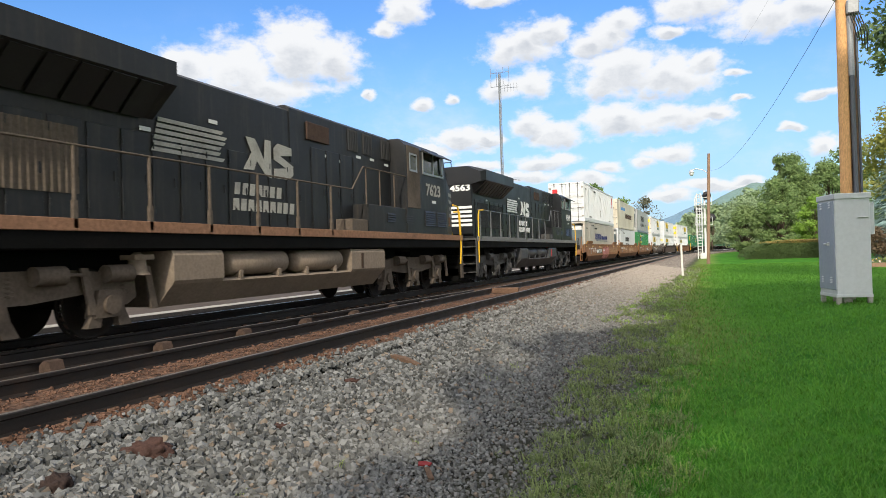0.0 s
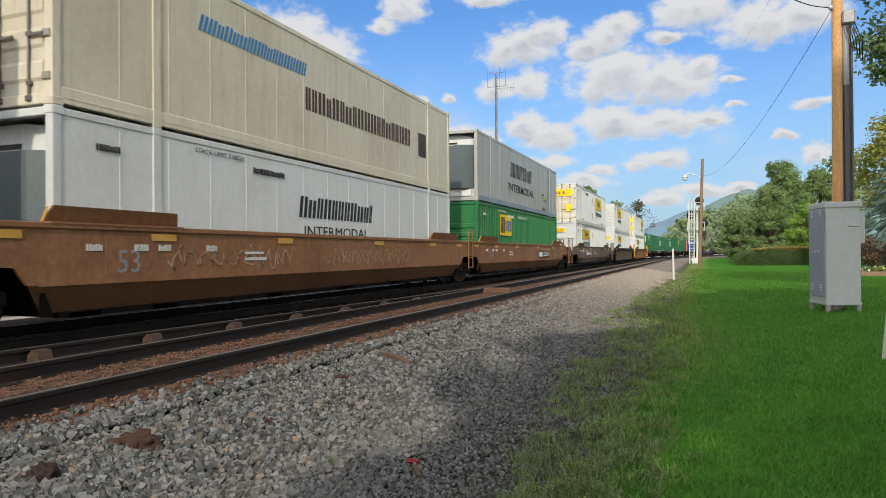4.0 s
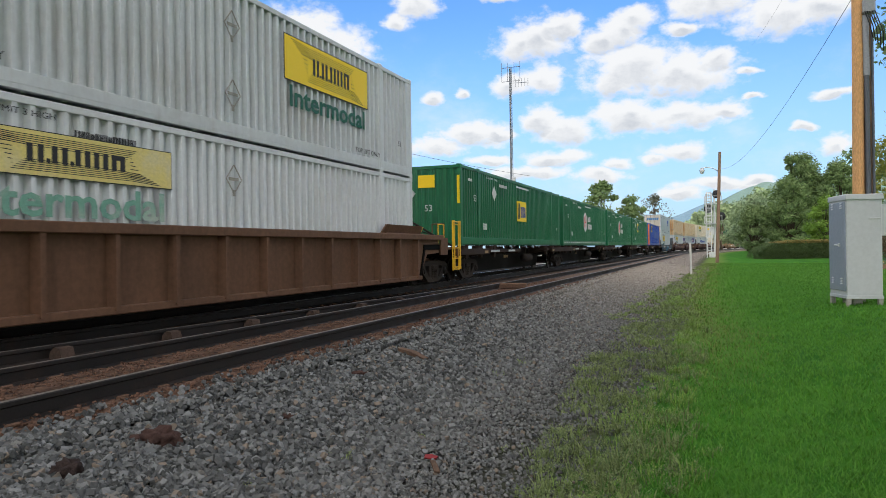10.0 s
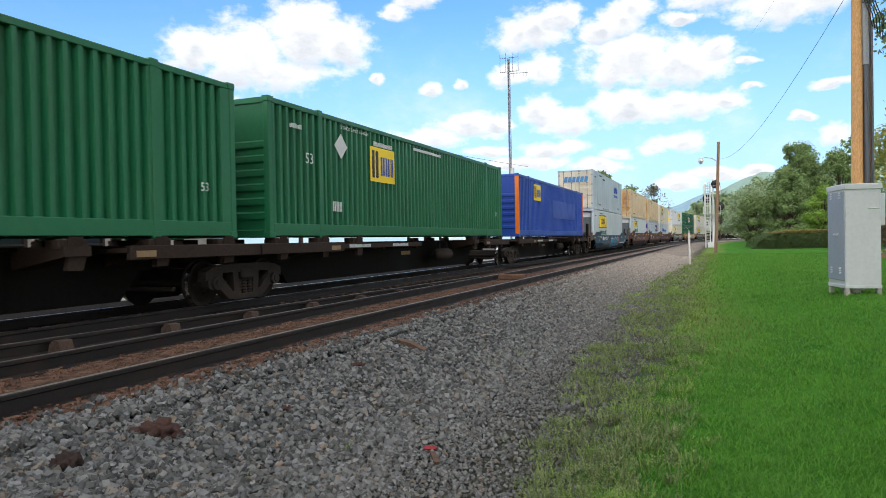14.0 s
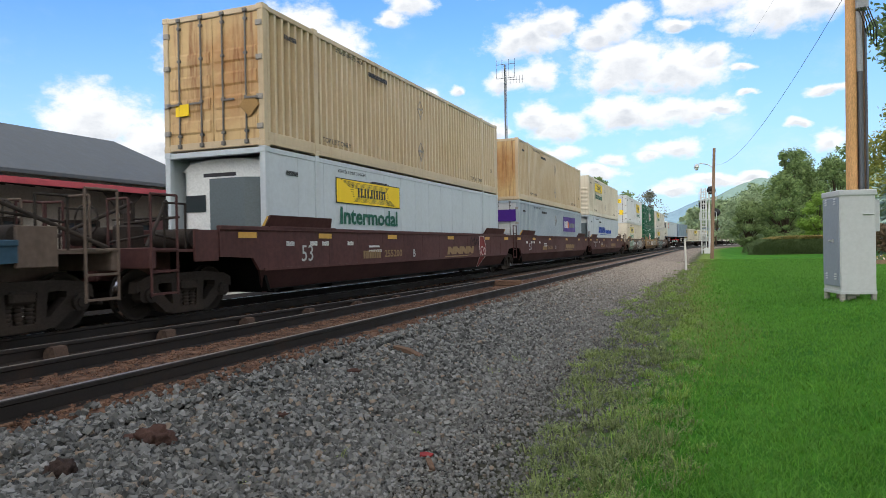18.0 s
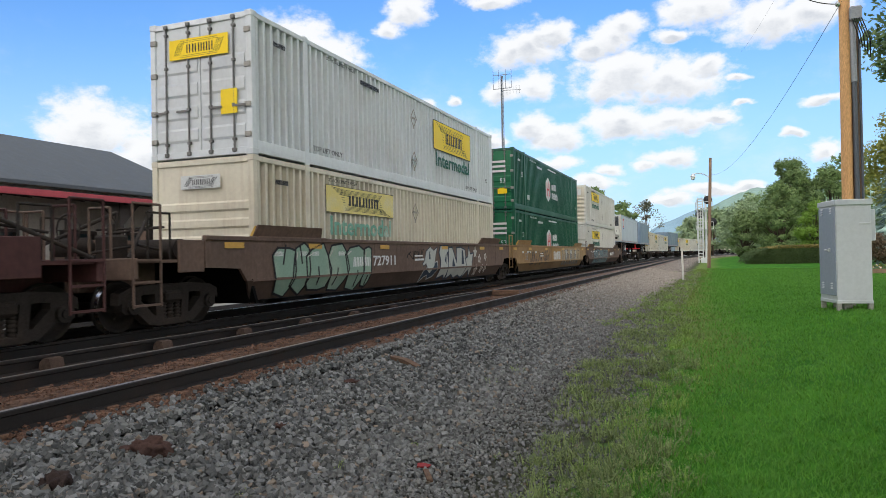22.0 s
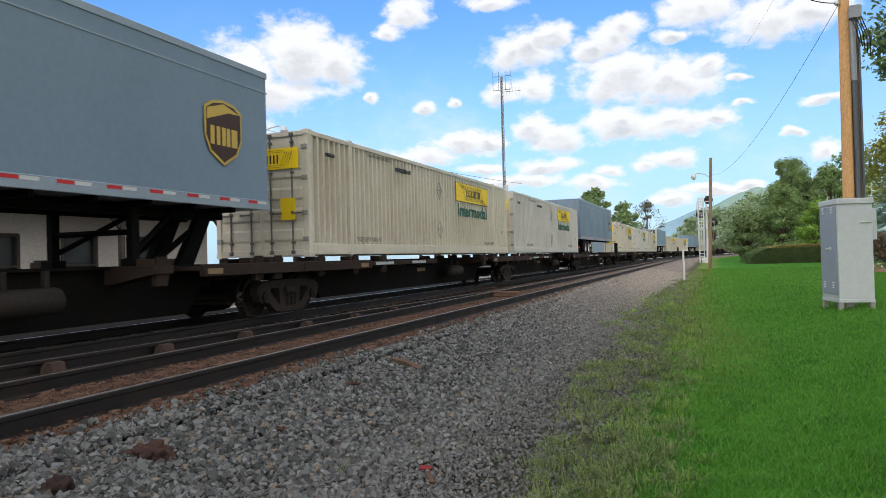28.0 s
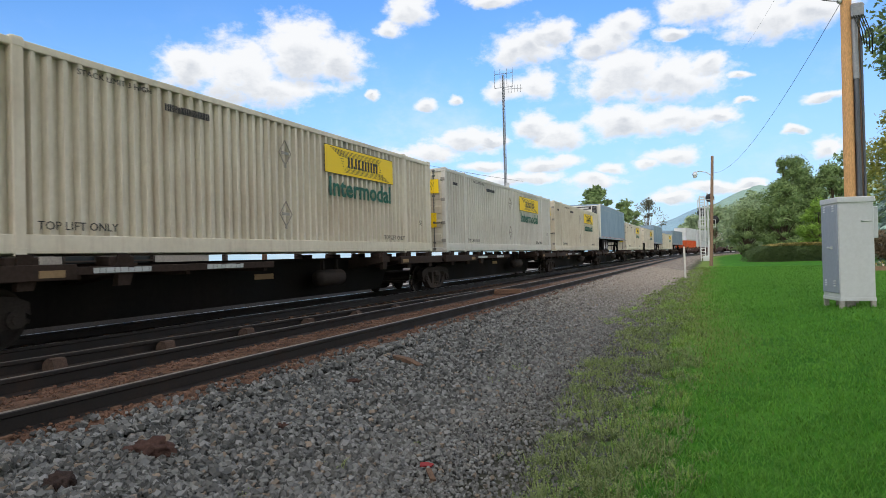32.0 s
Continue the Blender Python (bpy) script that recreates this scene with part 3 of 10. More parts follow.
def freight_truck_mesh():
    """A three-piece bogie: cast side frames with two windows, journal ends, spring nests and a bolster."""
    s = Shape()
    for k in (-1, 1):
        a, b = min(k * 0.92, k * 1.1), max(k * 0.92, k * 1.1)
        s.prism([(-1.16, 0.46), (-1.14, 0.64), (-0.95, 0.72), (-0.5, 0.76), (0.5, 0.76), (0.95, 0.72), (1.14, 0.64), (1.16, 0.46), (1.0, 0.55), (0.62, 0.6), (-0.62, 0.6), (-1.0, 0.55)], "x", a, b)
        for j in (-1, 1):
            s.prism([(j * 1.14, 0.6), (j * 0.8, 0.6), (j * 0.42, 0.25), (j * 0.18, 0.2), (j * 0.2, 0.07), (j * 0.52, 0.1), (j * 0.82, 0.34)][::j], "x", a, b)
            s.prism([(j * 0.2, 0.16), (j * 0.36, 0.16), (j * 0.4, 0.64), (j * 0.24, 0.64)][::j], "x", a, b)
            s.rod((k * 1.0, j * 0.89, 0.42), (k * 1.16, j * 0.89, 0.42), 0.125, n=14)
            s.rod((k * 1.16, j * 0.89, 0.42), (k * 1.19, j * 0.89, 0.42), 0.07, n=10)
            s.prism([(j * 0.89 - 0.2, 0.36), (j * 0.89 - 0.13, 0.3), (j * 0.89 + 0.13, 0.3), (j * 0.89 + 0.2, 0.36), (j * 0.89 + 0.19, 0.6), (j * 0.89 - 0.19, 0.6)], "x", a, b)
        s.box(a, b, -0.38, 0.38, 0.06, 0.18, 0.02)
        for y in (-0.16, 0.0, 0.16):
            for i in range(5):
                s.lathe((k * 1.02, y, 0.17 + i * 0.058), (0, 0, 1), [(0, 0.055), (0.029, 0.078), (0.058, 0.055)], 8)
        s.box(min(k * 0.85, k * 1.16), max(k * 0.85, k * 1.16), -0.19, 0.19, 0.46, 0.62, 0.03)
    s.box(-1.12, 1.12, -0.19, 0.19, 0.44, 0.66, 0.03)
    s.box(-0.65, 0.65, -1.5, -1.4, 0.3, 0.38, 0.02).box(-0.65, 0.65, 1.4, 1.5, 0.3, 0.38, 0.02)
    return s.mesh("truck", truck_steel)


def freight_truck(parent, y):
    ob = part("truck", cached("truck", freight_truck_mesh), truck_steel, parent, "cast steel bogie frame with springs")
    ob.location = (0, y, 0)
    for j in (-0.89, 0.89):
        wheelset(ob, j, 0.42)
    return ob


def coupler(parent, y, way):
    s = Shape()
    s.box(-0.13, 0.13, min(y, y + way * 0.75), max(y, y + way * 0.75), 0.72, 0.98, 0.03)
    s.prism([(-0.16, 0), (0.2, 0.02 * way), (0.22, 0.2 * way), (0.08, 0.3 * way), (0.02, 0.16 * way), (-0.16, 0.24 * way)][::way], "z", 0.7, 1.0)
    s.v[-12:] = [(x, yy + y + way * 0.72, z) for x, yy, z in s.v[-12:]]
    part("coupler", s, truck_steel, parent)
    h = Shape().pipe([(-0.35, y, 0.85), (-0.38, y + way * 0.2, 0.6), (-0.36, y + way * 0.45, 0.45), (-0.33, y + way * 0.7, 0.5)], 0.03)
    part("air_hose", h, rubber, parent)


# ---------------------------------------------------------------- containers
CL, CW, CH = 16.154, 2.591, 2.896
HL, HW = CL / 2, CW / 2
corner_steel = paint("worn_corner_steel", (0.30, 0.28, 0.25), 0.6, 0.2, (0.22, 0.10, 0.05), 0.7, 0.2, 5.0)
lock_steel = paint("galvanised_bar", (0.15, 0.145, 0.14), 0.5, 0.4, (0.16, 0.085, 0.05), 0.6, 0.2, 6.0)
COATS = {
    # colour, dirt colour, dirt, streaks
    "white": ((0.570, 0.596, 0.610), (0.427, 0.401, 0.356), 0.45, 0.12),
    "bright_white": ((0.60, 0.62, 0.63), (0.47, 0.45, 0.42), 0.35, 0.06),
    "cream": ((0.62, 0.57, 0.46), (0.42, 0.35, 0.25), 0.5, 0.18),
    "stone": ((0.46, 0.425, 0.365), (0.36, 0.32, 0.265), 0.45, 0.12),
    "tan": ((0.55, 0.44, 0.29), (0.40, 0.28, 0.15), 0.45, 0.15),
    "rusted_tan": ((0.56, 0.39, 0.19), (0.36, 0.15, 0.04), 0.9, 1.0),
    "grey": ((0.50, 0.52, 0.53), (0.36, 0.35, 0.33), 0.4, 0.1),
    # white paint with the blue cast of skylight mixed into its colour
    "sky_tint_white": ((0.47, 0.52, 0.555), (0.39, 0.42, 0.45), 0.35, 0.05),
    "mid_grey": ((0.36, 0.37, 0.37), (0.32, 0.31, 0.29), 0.4, 0.1),
    "pale_blue_grey": ((0.36, 0.42, 0.465), (0.30, 0.34, 0.37), 0.35, 0.05),
    "green": ((0.013, 0.135, 0.058), (0.022, 0.1, 0.05), 0.4, 0.06),
    "bright_green": ((0.02, 0.19, 0.065), (0.02, 0.13, 0.05), 0.4, 0.06),
    "pale_cream": ((0.566, 0.552, 0.500), (0.409, 0.374, 0.313), 0.45, 0.12),
    "mid_green": ((0.024, 0.165, 0.055), (0.025, 0.115, 0.045), 0.4, 0.06),
    "dark_green": ((0.006, 0.082, 0.044), (0.009, 0.06, 0.034), 0.4, 0.06),
    "blue": ((0.02, 0.07, 0.36), (0.025, 0.06, 0.24), 0.4, 0.06),
    "orange": ((0.62, 0.10, 0.025), (0.45, 0.09, 0.03), 0.4, 0.06),
    "trailer_grey": ((0.175, 0.24, 0.31), (0.14, 0.19, 0.245), 0.35, 0.0),
    "trailer_white": ((0.47, 0.525, 0.57), (0.38, 0.41, 0.44), 0.35, 0.05),
    "skirt_grey": ((0.27, 0.35, 0.43), (0.22, 0.285, 0.35), 0.4, 0.0),
    "trailer_blue": ((0.20, 0.29, 0.38), (0.16, 0.22, 0.29), 0.35, 0.0),
}


def coat(key, rough=0.3):
    c, d, amount, streak = COATS[key]
    return paint(key + "_coat", c, rough + 0.08, 0.0, d, amount, 0.05, 1.1, 0.0015, 5.0, 0.06, (1, 1, 1), spec=0.28, streaks=streak)


def corrugated_side(colour, k):
    """A pressed steel side wall: upright waves, k: +1 or -1 for the side."""
    x1, x0 = HW - 0.016, HW - 0.112
    pitch = 0.252
    y, line = -HL + 0.16, []
    while y < HL - 0.16 - pitch:
        line += [(y, x1), (y + 0.074, x1), (y + 0.108, x0), (y + 0.218, x0)]
        y += pitch
    line += [(y, x1), (HL - 0.14, x1)]
    return sheet(line, k, 0.28, 2.78, 0.12).mesh("side_wall", coat(colour))


def sheet(profile, k, z0, z1, depth):
    """A closed wall of one piece: its outer line (y, x), drawn up from z0 to z1, with a flat back."""
    o = [(x, y) for y, x in profile]
    o += [(profile[-1][1] - depth, profile[-1][0]), (profile[0][1] - depth, profile[0][0])]
    o = [(k * x, y) for x, y in o]
    s = Shape()
    s.prism(o if k > 0 else o[::-1], "z", z0, z1)
    return s


def smooth_side(colour, k):
    line = [(-HL + 0.12, HW - 0.02)]
    for i in range(14):
        y = -HL + 1.2 + i * 1.06
        line += [(y, HW - 0.02), (y + 0.003, HW - 0.0145), (y + 0.03, HW - 0.0145), (y + 0.033, HW - 0.02)]
    line.append((HL - 0.12, HW - 0.02))
    return sheet(line, k, 0.2, 2.78, 0.05).mesh("side_wall", coat(colour, 0.38))


def frame_mesh(colour, smooth):
    s = Shape()
    for k in (-1, 1):
        for y in (-HL, HL - 0.14):
            s.box(min(k * (HW - 0.14), k * HW), max(k * (HW - 0.14), k * HW), y, y + 0.14, 0.0, CH, 0.012)
        for y in (-6.096, 6.096):
            s.box(min(k * (HW - 0.1), k * (HW + 0.004)), max(k * (HW - 0.1), k * (HW + 0.004)), y - 0.09, y + 0.09, 0.0, CH + 0.02, 0.012)
        s.box(min(k * (HW - 0.1), k * (HW - 0.004)), max(k * (HW - 0.1), k * (HW - 0.004)), -HL + 0.14, HL - 0.14, 0.04, 0.30 if not smooth else 0.28, 0.01)
        s.box(min(k * (HW - 0.1), k * (HW - 0.006)), max(k * (HW - 0.1), k * (HW - 0.006)), -HL + 0.14, HL - 0.14, 2.77, 2.88, 0.01)
        s.box(min(k * (HW - 0.12), k * (HW + 0.001)), max(k * (HW - 0.12), k * (HW + 0.001)), -HL + 0.14, HL - 0.14, 0.12, 0.135)
    for y in (-HL, HL - 0.12):
        s.box(-HW + 0.14, HW - 0.14, y, y + 0.12, 0.02, 0.17, 0.01)
        s.box(-HW + 0.14, HW - 0.14, y, y + 0.12, 2.76, 2.88, 0.01)
    s.box(-HW + 0.1, HW - 0.1, -HL + 0.12, HL - 0.12, 0.1, 0.16)
    for i in range(24):
        y = -HL + 0.6 + i * 0.65
        s.box(-HW + 0.1, HW - 0.1, y, y + 0.06, 0.03, 0.1)
    return s.mesh("frame", coat(colour))


def casting_mesh(colour):
    return Shape().box(-0.088, 0.088, -0.1, 0.1, -0.004, 0.128, 0.015).mesh("corner_casting", coat(colour))


def roof_mesh(colour):
    s = Shape().box(-HW + 0.1, HW - 0.1, -HL + 0.1, HL - 0.1, 2.82, 2.85)
    for i in range(26):
        y = -HL + 0.5 + i * 0.6
        s.prism([(y, 2.85), (y + 0.3, 2.85), (y + 0.24, 2.87), (y + 0.06, 2.87)], "x", -HW + 0.15, HW - 0.15)
    return s.mesh("roof", coat(colour))


def ribbed_end_mesh(colour, way, flutes):
    """A pressed end wall facing way along y; flutes: how many level bands."""
    y, y1 = HL - 0.035, HL + 0.002
    top, h = 2.0, 1.75 / flutes
    line = [(y, 2.78)]
    for i in range(flutes):
        z = top - i * h
        line += [(y, z), (y1, z - h * 0.12), (y1, z - h * 0.5), (y, z - h * 0.62)]
    line += [(y, 0.16), (y - 0.04, 0.16), (y - 0.04, 2.78)]
    line = [(way * p, q) for p, q in line]
    return Shape().prism(line[::-1] if way > 0 else line, "x", -HW + 0.13, HW - 0.13).mesh("end_wall", coat(colour))


def upright_end_mesh(colour, way):
    y, y1 = HL - 0.05, HL - 0.004
    line = [(-HW + 0.13, y)]
    for i in range(8):
        x = -HW + 0.2 + i * 0.28
        line += [(x, y), (x + 0.045, y1), (x + 0.145, y1), (x + 0.19, y)]
    line += [(HW - 0.13, y), (HW - 0.13, y - 0.03), (-HW + 0.13, y - 0.03)]
    line = [(x, way * q) for x, q in line]
    return Shape().prism(line if way < 0 else line[::-1], "z", 0.16, 2.78).mesh("end_wall", coat(colour))


def door_mesh(colour, k):
    s = Shape()
    x0, x1 = (0.008, HW - 0.13) if k > 0 else (-HW + 0.13, -0.008)
    y = -HL + 0.03
    s.box(x0, x1, y, y + 0.05, 0.17, 2.76, 0.006)
    for z in (0.35, 0.82, 1.3, 1.78):
        o = [(y, z), (y, z + 0.3), (y - 0.022, z + 0.25), (y - 0.022, z + 0.05)]
        s.prism(o, "x", x0 + 0.06, x1 - 0.06)
    return s.mesh("door", coat(colour))


def bar_mesh(k):
    """One locking bar with its guides, cams and handle."""
    s = Shape()
    y = -HL - 0.012
    s.rod((0, y, 0.06), (0, y, 2.84), 0.02, n=6)
    for z in (0.3, 1.0, 1.9, 2.6):
        s.box(-0.045, 0.045, y - 0.02, y + 0.045, z, z + 0.06, 0.01)
    for z in (0.07, 2.76):
        s.box(-0.05, 0.05, y - 0.03, y + 0.04, z, z + 0.08, 0.01)
    s.box(min(-0.02 * k, 0.3 * k), max(-0.02 * k, 0.3 * k), y - 0.035, y - 0.012, 0.98, 1.02)
    return s.mesh("lock_bar", lock_steel)


def hinge_mesh():
    return Shape().box(-0.075, 0.075, -HL - 0.03, -HL + 0.04, 0, 0.11, 0.01).mesh("hinge", corner_steel)


def reefer_unit(root, colour):
    """A refrigerated container's recessed front: pale rounded housing and a dark radiator box."""
    cream = paint("white_moulding", (0.64, 0.65, 0.64), 0.5, 0.0, (0.52, 0.51, 0.48), 0.4)
    y = -HL + 0.62
    s = Shape()
    s.prism([(-1.12, y), (-1.12, y - 0.2), (-0.95, y - 0.34), (0.95, y - 0.34), (1.12, y - 0.2), (1.12, y)][::-1], "z", 0.2, 2.5)
    s.prism([(-1.12, 2.5), (1.12, 2.5), (0.9, 2.66), (0.4, 2.74), (-0.4, 2.74), (-0.9, 2.66)], "y", y - 0.3, y)
    unit = part("cooling_unit", s, cream, root, "cream moulded refrigeration housing")
    s = Shape()
    s.prism([(-0.25, y - 0.3), (-0.2, y - 0.52), (0.72, y - 0.56), (1.04, y - 0.36), (1.04, y - 0.2)][::-1], "z", 0.55, 2.3)
    part("radiator_box", s, paint("slate_grey_shell", (0.09, 0.115, 0.125), 0.45, 0.0, (0.13, 0.14, 0.14), 0.4), unit, "slate grey radiator cover")
    s = Shape().box(-0.98, -0.45, y - 0.365, y - 0.335, 1.62, 1.98, 0.008)
    part("control_panel", s, glass_dark, unit)
    s = Shape().box(-0.5, 0.35, y - 0.348, y - 0.338, 2.36, 2.44)
    part("maker_bar", s, paint("dark_lettering", (0.03, 0.03, 0.035), 0.6), unit)
    s = Shape().box(-0.95, 0.95, y - 0.4, y - 0.3, 0.22, 0.5, 0.02)
    part("fuel_tank", s, cream, unit)
    part("end_wall", Shape().box(-HW + 0.13, HW - 0.13, y, y + 0.05, 0.16, 2.78), coat(colour), root)


ink = {
    "yellow": paint("decal_yellow", (0.86, 0.60, 0.012), 0.5, 0.0, (0.76, 0.52, 0.03), 0.3, 0.03),
    "faded_yellow": paint("decal_faded_yellow", (0.70, 0.58, 0.20), 0.6, 0.0, (0.60, 0.56, 0.42), 0.7),
    "black": paint("decal_black", (0.018, 0.018, 0.02), 0.5, 0.0, (0.05, 0.05, 0.05), 0.4),
    "green": paint("decal_green", (0.006, 0.095, 0.06), 0.5, 0.0, (0.02, 0.13, 0.09), 0.3),
    "faded_green": paint("decal_faded_green", (0.16, 0.34, 0.26), 0.6, 0.0, (0.5, 0.52, 0.46), 0.8),
    "white": paint("decal_white", (0.58, 0.59, 0.58), 0.5, 0.0, (0.55, 0.55, 0.53), 0.4),
    "blue": paint("decal_blue", (0.02, 0.06, 0.33), 0.5),
    "sky": paint("decal_light_blue", (0.05, 0.20, 0.42), 0.5),
    "navy": paint("decal_navy", (0.02, 0.025, 0.10), 0.5),
    "dim_gold": paint("dim_gold_lettering", (0.24, 0.165, 0.09), 0.7),
    "slate_blue": paint("slate_blue_trim", (0.22, 0.28, 0.36), 0.5),
    "dark_green_patch": paint("dark_green_patch", (0.06, 0.14, 0.03), 0.5),
    "tan_patch": paint("tan_patch", (0.33, 0.20, 0.08), 0.7, 0.0, (0.25, 0.15, 0.06), 0.5),
    "pale_patch": paint("pale_patch", (0.36, 0.29, 0.19), 0.7, 0.0, (0.27, 0.2, 0.12), 0.5),
    "lime": paint("lime_patch", (0.22, 0.36, 0.05), 0.5),
    "dull_red": paint("dull_red_scrap", (0.22, 0.03, 0.03), 0.7),
    "pale_lime": paint("pale_lime_word", (0.42, 0.55, 0.12), 0.5),
    "placard": paint("placard_grey", (0.34, 0.39, 0.43), 0.5, 0.0, (0.5, 0.52, 0.52), 0.6),
    "shield_gold": paint("shield_gold", (0.55, 0.36, 0.05), 0.4, 0.0, (0.46, 0.3, 0.04), 0.3, 0.03),
    "red": paint("decal_red", (0.55, 0.025, 0.03), 0.5),
    "purple": paint("decal_purple", (0.055, 0.012, 0.20), 0.5),
    "orange": paint("decal_orange", (0.75, 0.18, 0.02), 0.5),
    "grey": paint("decal_grey", (0.22, 0.23, 0.24), 0.6),
    "pale": paint("pale_marking", (0.40, 0.42, 0.42), 0.7, 0.0, (0.25, 0.27, 0.28), 0.5),
    "gold": paint("decal_gold", (0.50, 0.29, 0.06), 0.5),
    "brown": paint("decal_brown", (0.05, 0.022, 0.012), 0.5),
}


def side_panel(root, name, colour, y0, y1, z0, z1, lift=0.0, x=HW):
    """A flat panel on the side towards +x; y is counted from the near end of the load."""
    s = Shape().box(x - 0.02 + lift, x - 0.012 + lift, y0 - HL, y1 - HL, z0, z1)
    return part(name, s, ink[colour], root)


def skewed_bars(root, colour, y0, y1, z0, z1, widths, x, name="brand_mark", slant=0.0, seed=1):
    """Writing that is not spelt out: upright strokes of its size and colour, in pairs as wide as a letter, the small ones joined."""
    rnd = random.Random(seed)
    s, y, tall = Shape(), y0, z1 - z0
    ob = None
    while y < y1 - 0.02:
        w_ = min(rnd.choice(widths), y1 - y)
        hi = z1 if rnd.random() > 0.2 else z0 + tall * 0.86
        sl = slant * (hi - z0)
        for a, b in ((0.0, 0.38), (0.62, 1.0)) if tall > 0.09 else ((0.0, 1.0),):
            s.prism([(y + a * w_ - HL, z0), (y + b * w_ - HL, z0), (y + b * w_ + sl - HL, hi), (y + a * w_ + sl - HL, hi)], "x", x - 0.004, x + 0.003)
            if tall > 0.3:
                ob = part(name.rstrip("s"), s, ink[colour], root)
                s = Shape()
        y += w_ + tall * 0.16
    return ob if tall > 0.3 else tagged(part(name, s, ink[colour], root), kind="stuff")


def hauler_logo(root, y, z, w_=3.7, h=0.98, word=True, faded=False, plain=False, word_h=0.46, gap=0.14, x=HW, rim=0.024):
    """A framed yellow banner with dark brand strokes and a ruled scroll, and the green word below it."""
    if plain:
        rim = 0.014
    side_panel(root, "banner_border", "black", y, y + w_, z - h, z, 0.014, x)
    b = side_panel(root, "banner", "faded_yellow" if faded else "yellow", y + rim, y + w_ - rim, z - h + rim, z - rim, 0.018, x)

    def rule(p0, q0, p1, q1, thick):
        d = thick / 2
        o = [(p0, q0 * h - d), (p1, q1 * h - d), (p1, q1 * h + d), (p0, q0 * h + d)]
        s.prism([(y + p * w_ - HL, z - h + q) for p, q in o], "x", x + 0.004, x + 0.009)
    s = Shape()
    for i in range(6):
        q = 0.93 - i * 0.045
        rule(0.07 + 0.02 * i, q, 0.24 + 0.015 * i, q - 0.05, 0.011)
        rule(0.24 + 0.015 * i, q - 0.05, 0.80 - 0.01 * i, q - 0.06, 0.009)
        rule(0.93 - 0.02 * i, 1 - q, 0.78 - 0.015 * i, 1.05 - q, 0.011)
        rule(0.78 - 0.015 * i, 1.05 - q, 0.24 + 0.01 * i, 1.06 - q, 0.009)
    for i in range(7):
        rule(0.17 + 0.012 * i, 0.78 - 0.09 * i, 0.245, 0.77 - 0.09 * i, 0.011)
        rule(0.83 - 0.012 * i, 0.22 + 0.09 * i, 0.765, 0.23 + 0.09 * i, 0.011)
    tagged(part("banner_scroll", s, ink["black"], b), kind="stuff")
    # the brand: upright strokes in letter-wide pairs, two small dots
    s = Shape()
    zl, zh = z - h * 0.68, z - h * 0.30
    thick = 0.024 * w_
    for k, dot in ((0.30, True), (0.40, True), (0.50, False), (0.585, False), (0.67, False)):
        for e in (0.0, 0.043 * w_):
            ya = y + k * w_ + e - HL
            s.box(x + 0.004, x + 0.011, ya, ya + thick, zl, zh)
        if dot:
            ya = y + (k + 0.078) * w_ - HL
            s.box(x + 0.004, x + 0.011, ya, ya + 0.016 * w_, zl, zl + 0.016 * w_)
    ya = y + 0.675 * w_ - HL
    s.box(x + 0.0045, x + 0.0115, ya + 0.0, ya + 0.06 * w_, zh - 0.02 * w_, zh - 0.002)
    tagged(part("brand_mark", s, ink["black"], b), kind="stuff")
    if word:
        lettering("service_word", "Intermodal", word_h * 1.38, ink["faded_green" if faded else "green"], root, (x + 0.004, y + 0.5 * w_ - HL, z - h - gap - word_h * 0.42), ON_SIDE, w_ * 0.9, 0.014)


def placard_frames(root, x=HW, y=8.05):
    """Two empty diamond placard holders, one above the other, on a side wall."""
    for z in (2.15, 0.85):
        s = Shape()
        o = [(-0.22, 0), (0, -0.27), (0.22, 0), (0, 0.27)]
        for (a, b), (c, d) in zip(o, o[1:] + o[:1]):
            s.rod((x - 0.006, y + a - HL, z + b), (x - 0.006, y + c - HL, z + d), 0.011, n=4)
        s.box(x - 0.012, x - 0.004, y - 0.14 - HL, y + 0.14 - HL, z - 0.03, z + 0.03)
        s.box(x - 0.02, x - 0.002, y - 0.03 - HL, y + 0.03 - HL, z - 0.32, z - 0.2)
        part("placard_holder", s, corner_steel, root, "empty diamond placard holder")


def end_logo(root, y_off, z, colour="yellow", w_=2.1, h=0.48):
    x0 = -w_ / 2
    y = -HL - 0.03
    s = Shape().box(x0, x0 + w_, y, y + 0.006, z - h, z)
    b = part("end_banner", s, ink[colour], root)
    s = Shape()
    for k in (0.30, 0.40, 0.50, 0.59, 0.68):
        for e in (0.0, 0.045):
            xa = x0 + (k + e) * w_
            s.box(xa, xa + 0.02 * w_, y - 0.004, y, z - h * 0.72, z - h * 0.3)
    for q in (0.1, 0.18, 0.82, 0.9):
        s.box(x0 + 0.2 * w_, x0 + 0.82 * w_, y - 0.003, y, z - h * q - 0.006, z - h * q)
    for k in (-1, 1):
        for i in range(4):
            xa = x0 + w_ * (0.5 + k * (0.42 - 0.03 * i))
            s.prism([(xa, z - h * (0.5 - k * 0.3)), (xa + 0.012, z - h * (0.5 - k * 0.3)), (xa - k * 0.12 + 0.012, z - h * (0.5 + k * 0.3)), (xa - k * 0.12, z - h * (0.5 + k * 0.3))], "y", y - 0.003, y)
    tagged(part("brand_mark", s, ink["black"], b), kind="stuff")


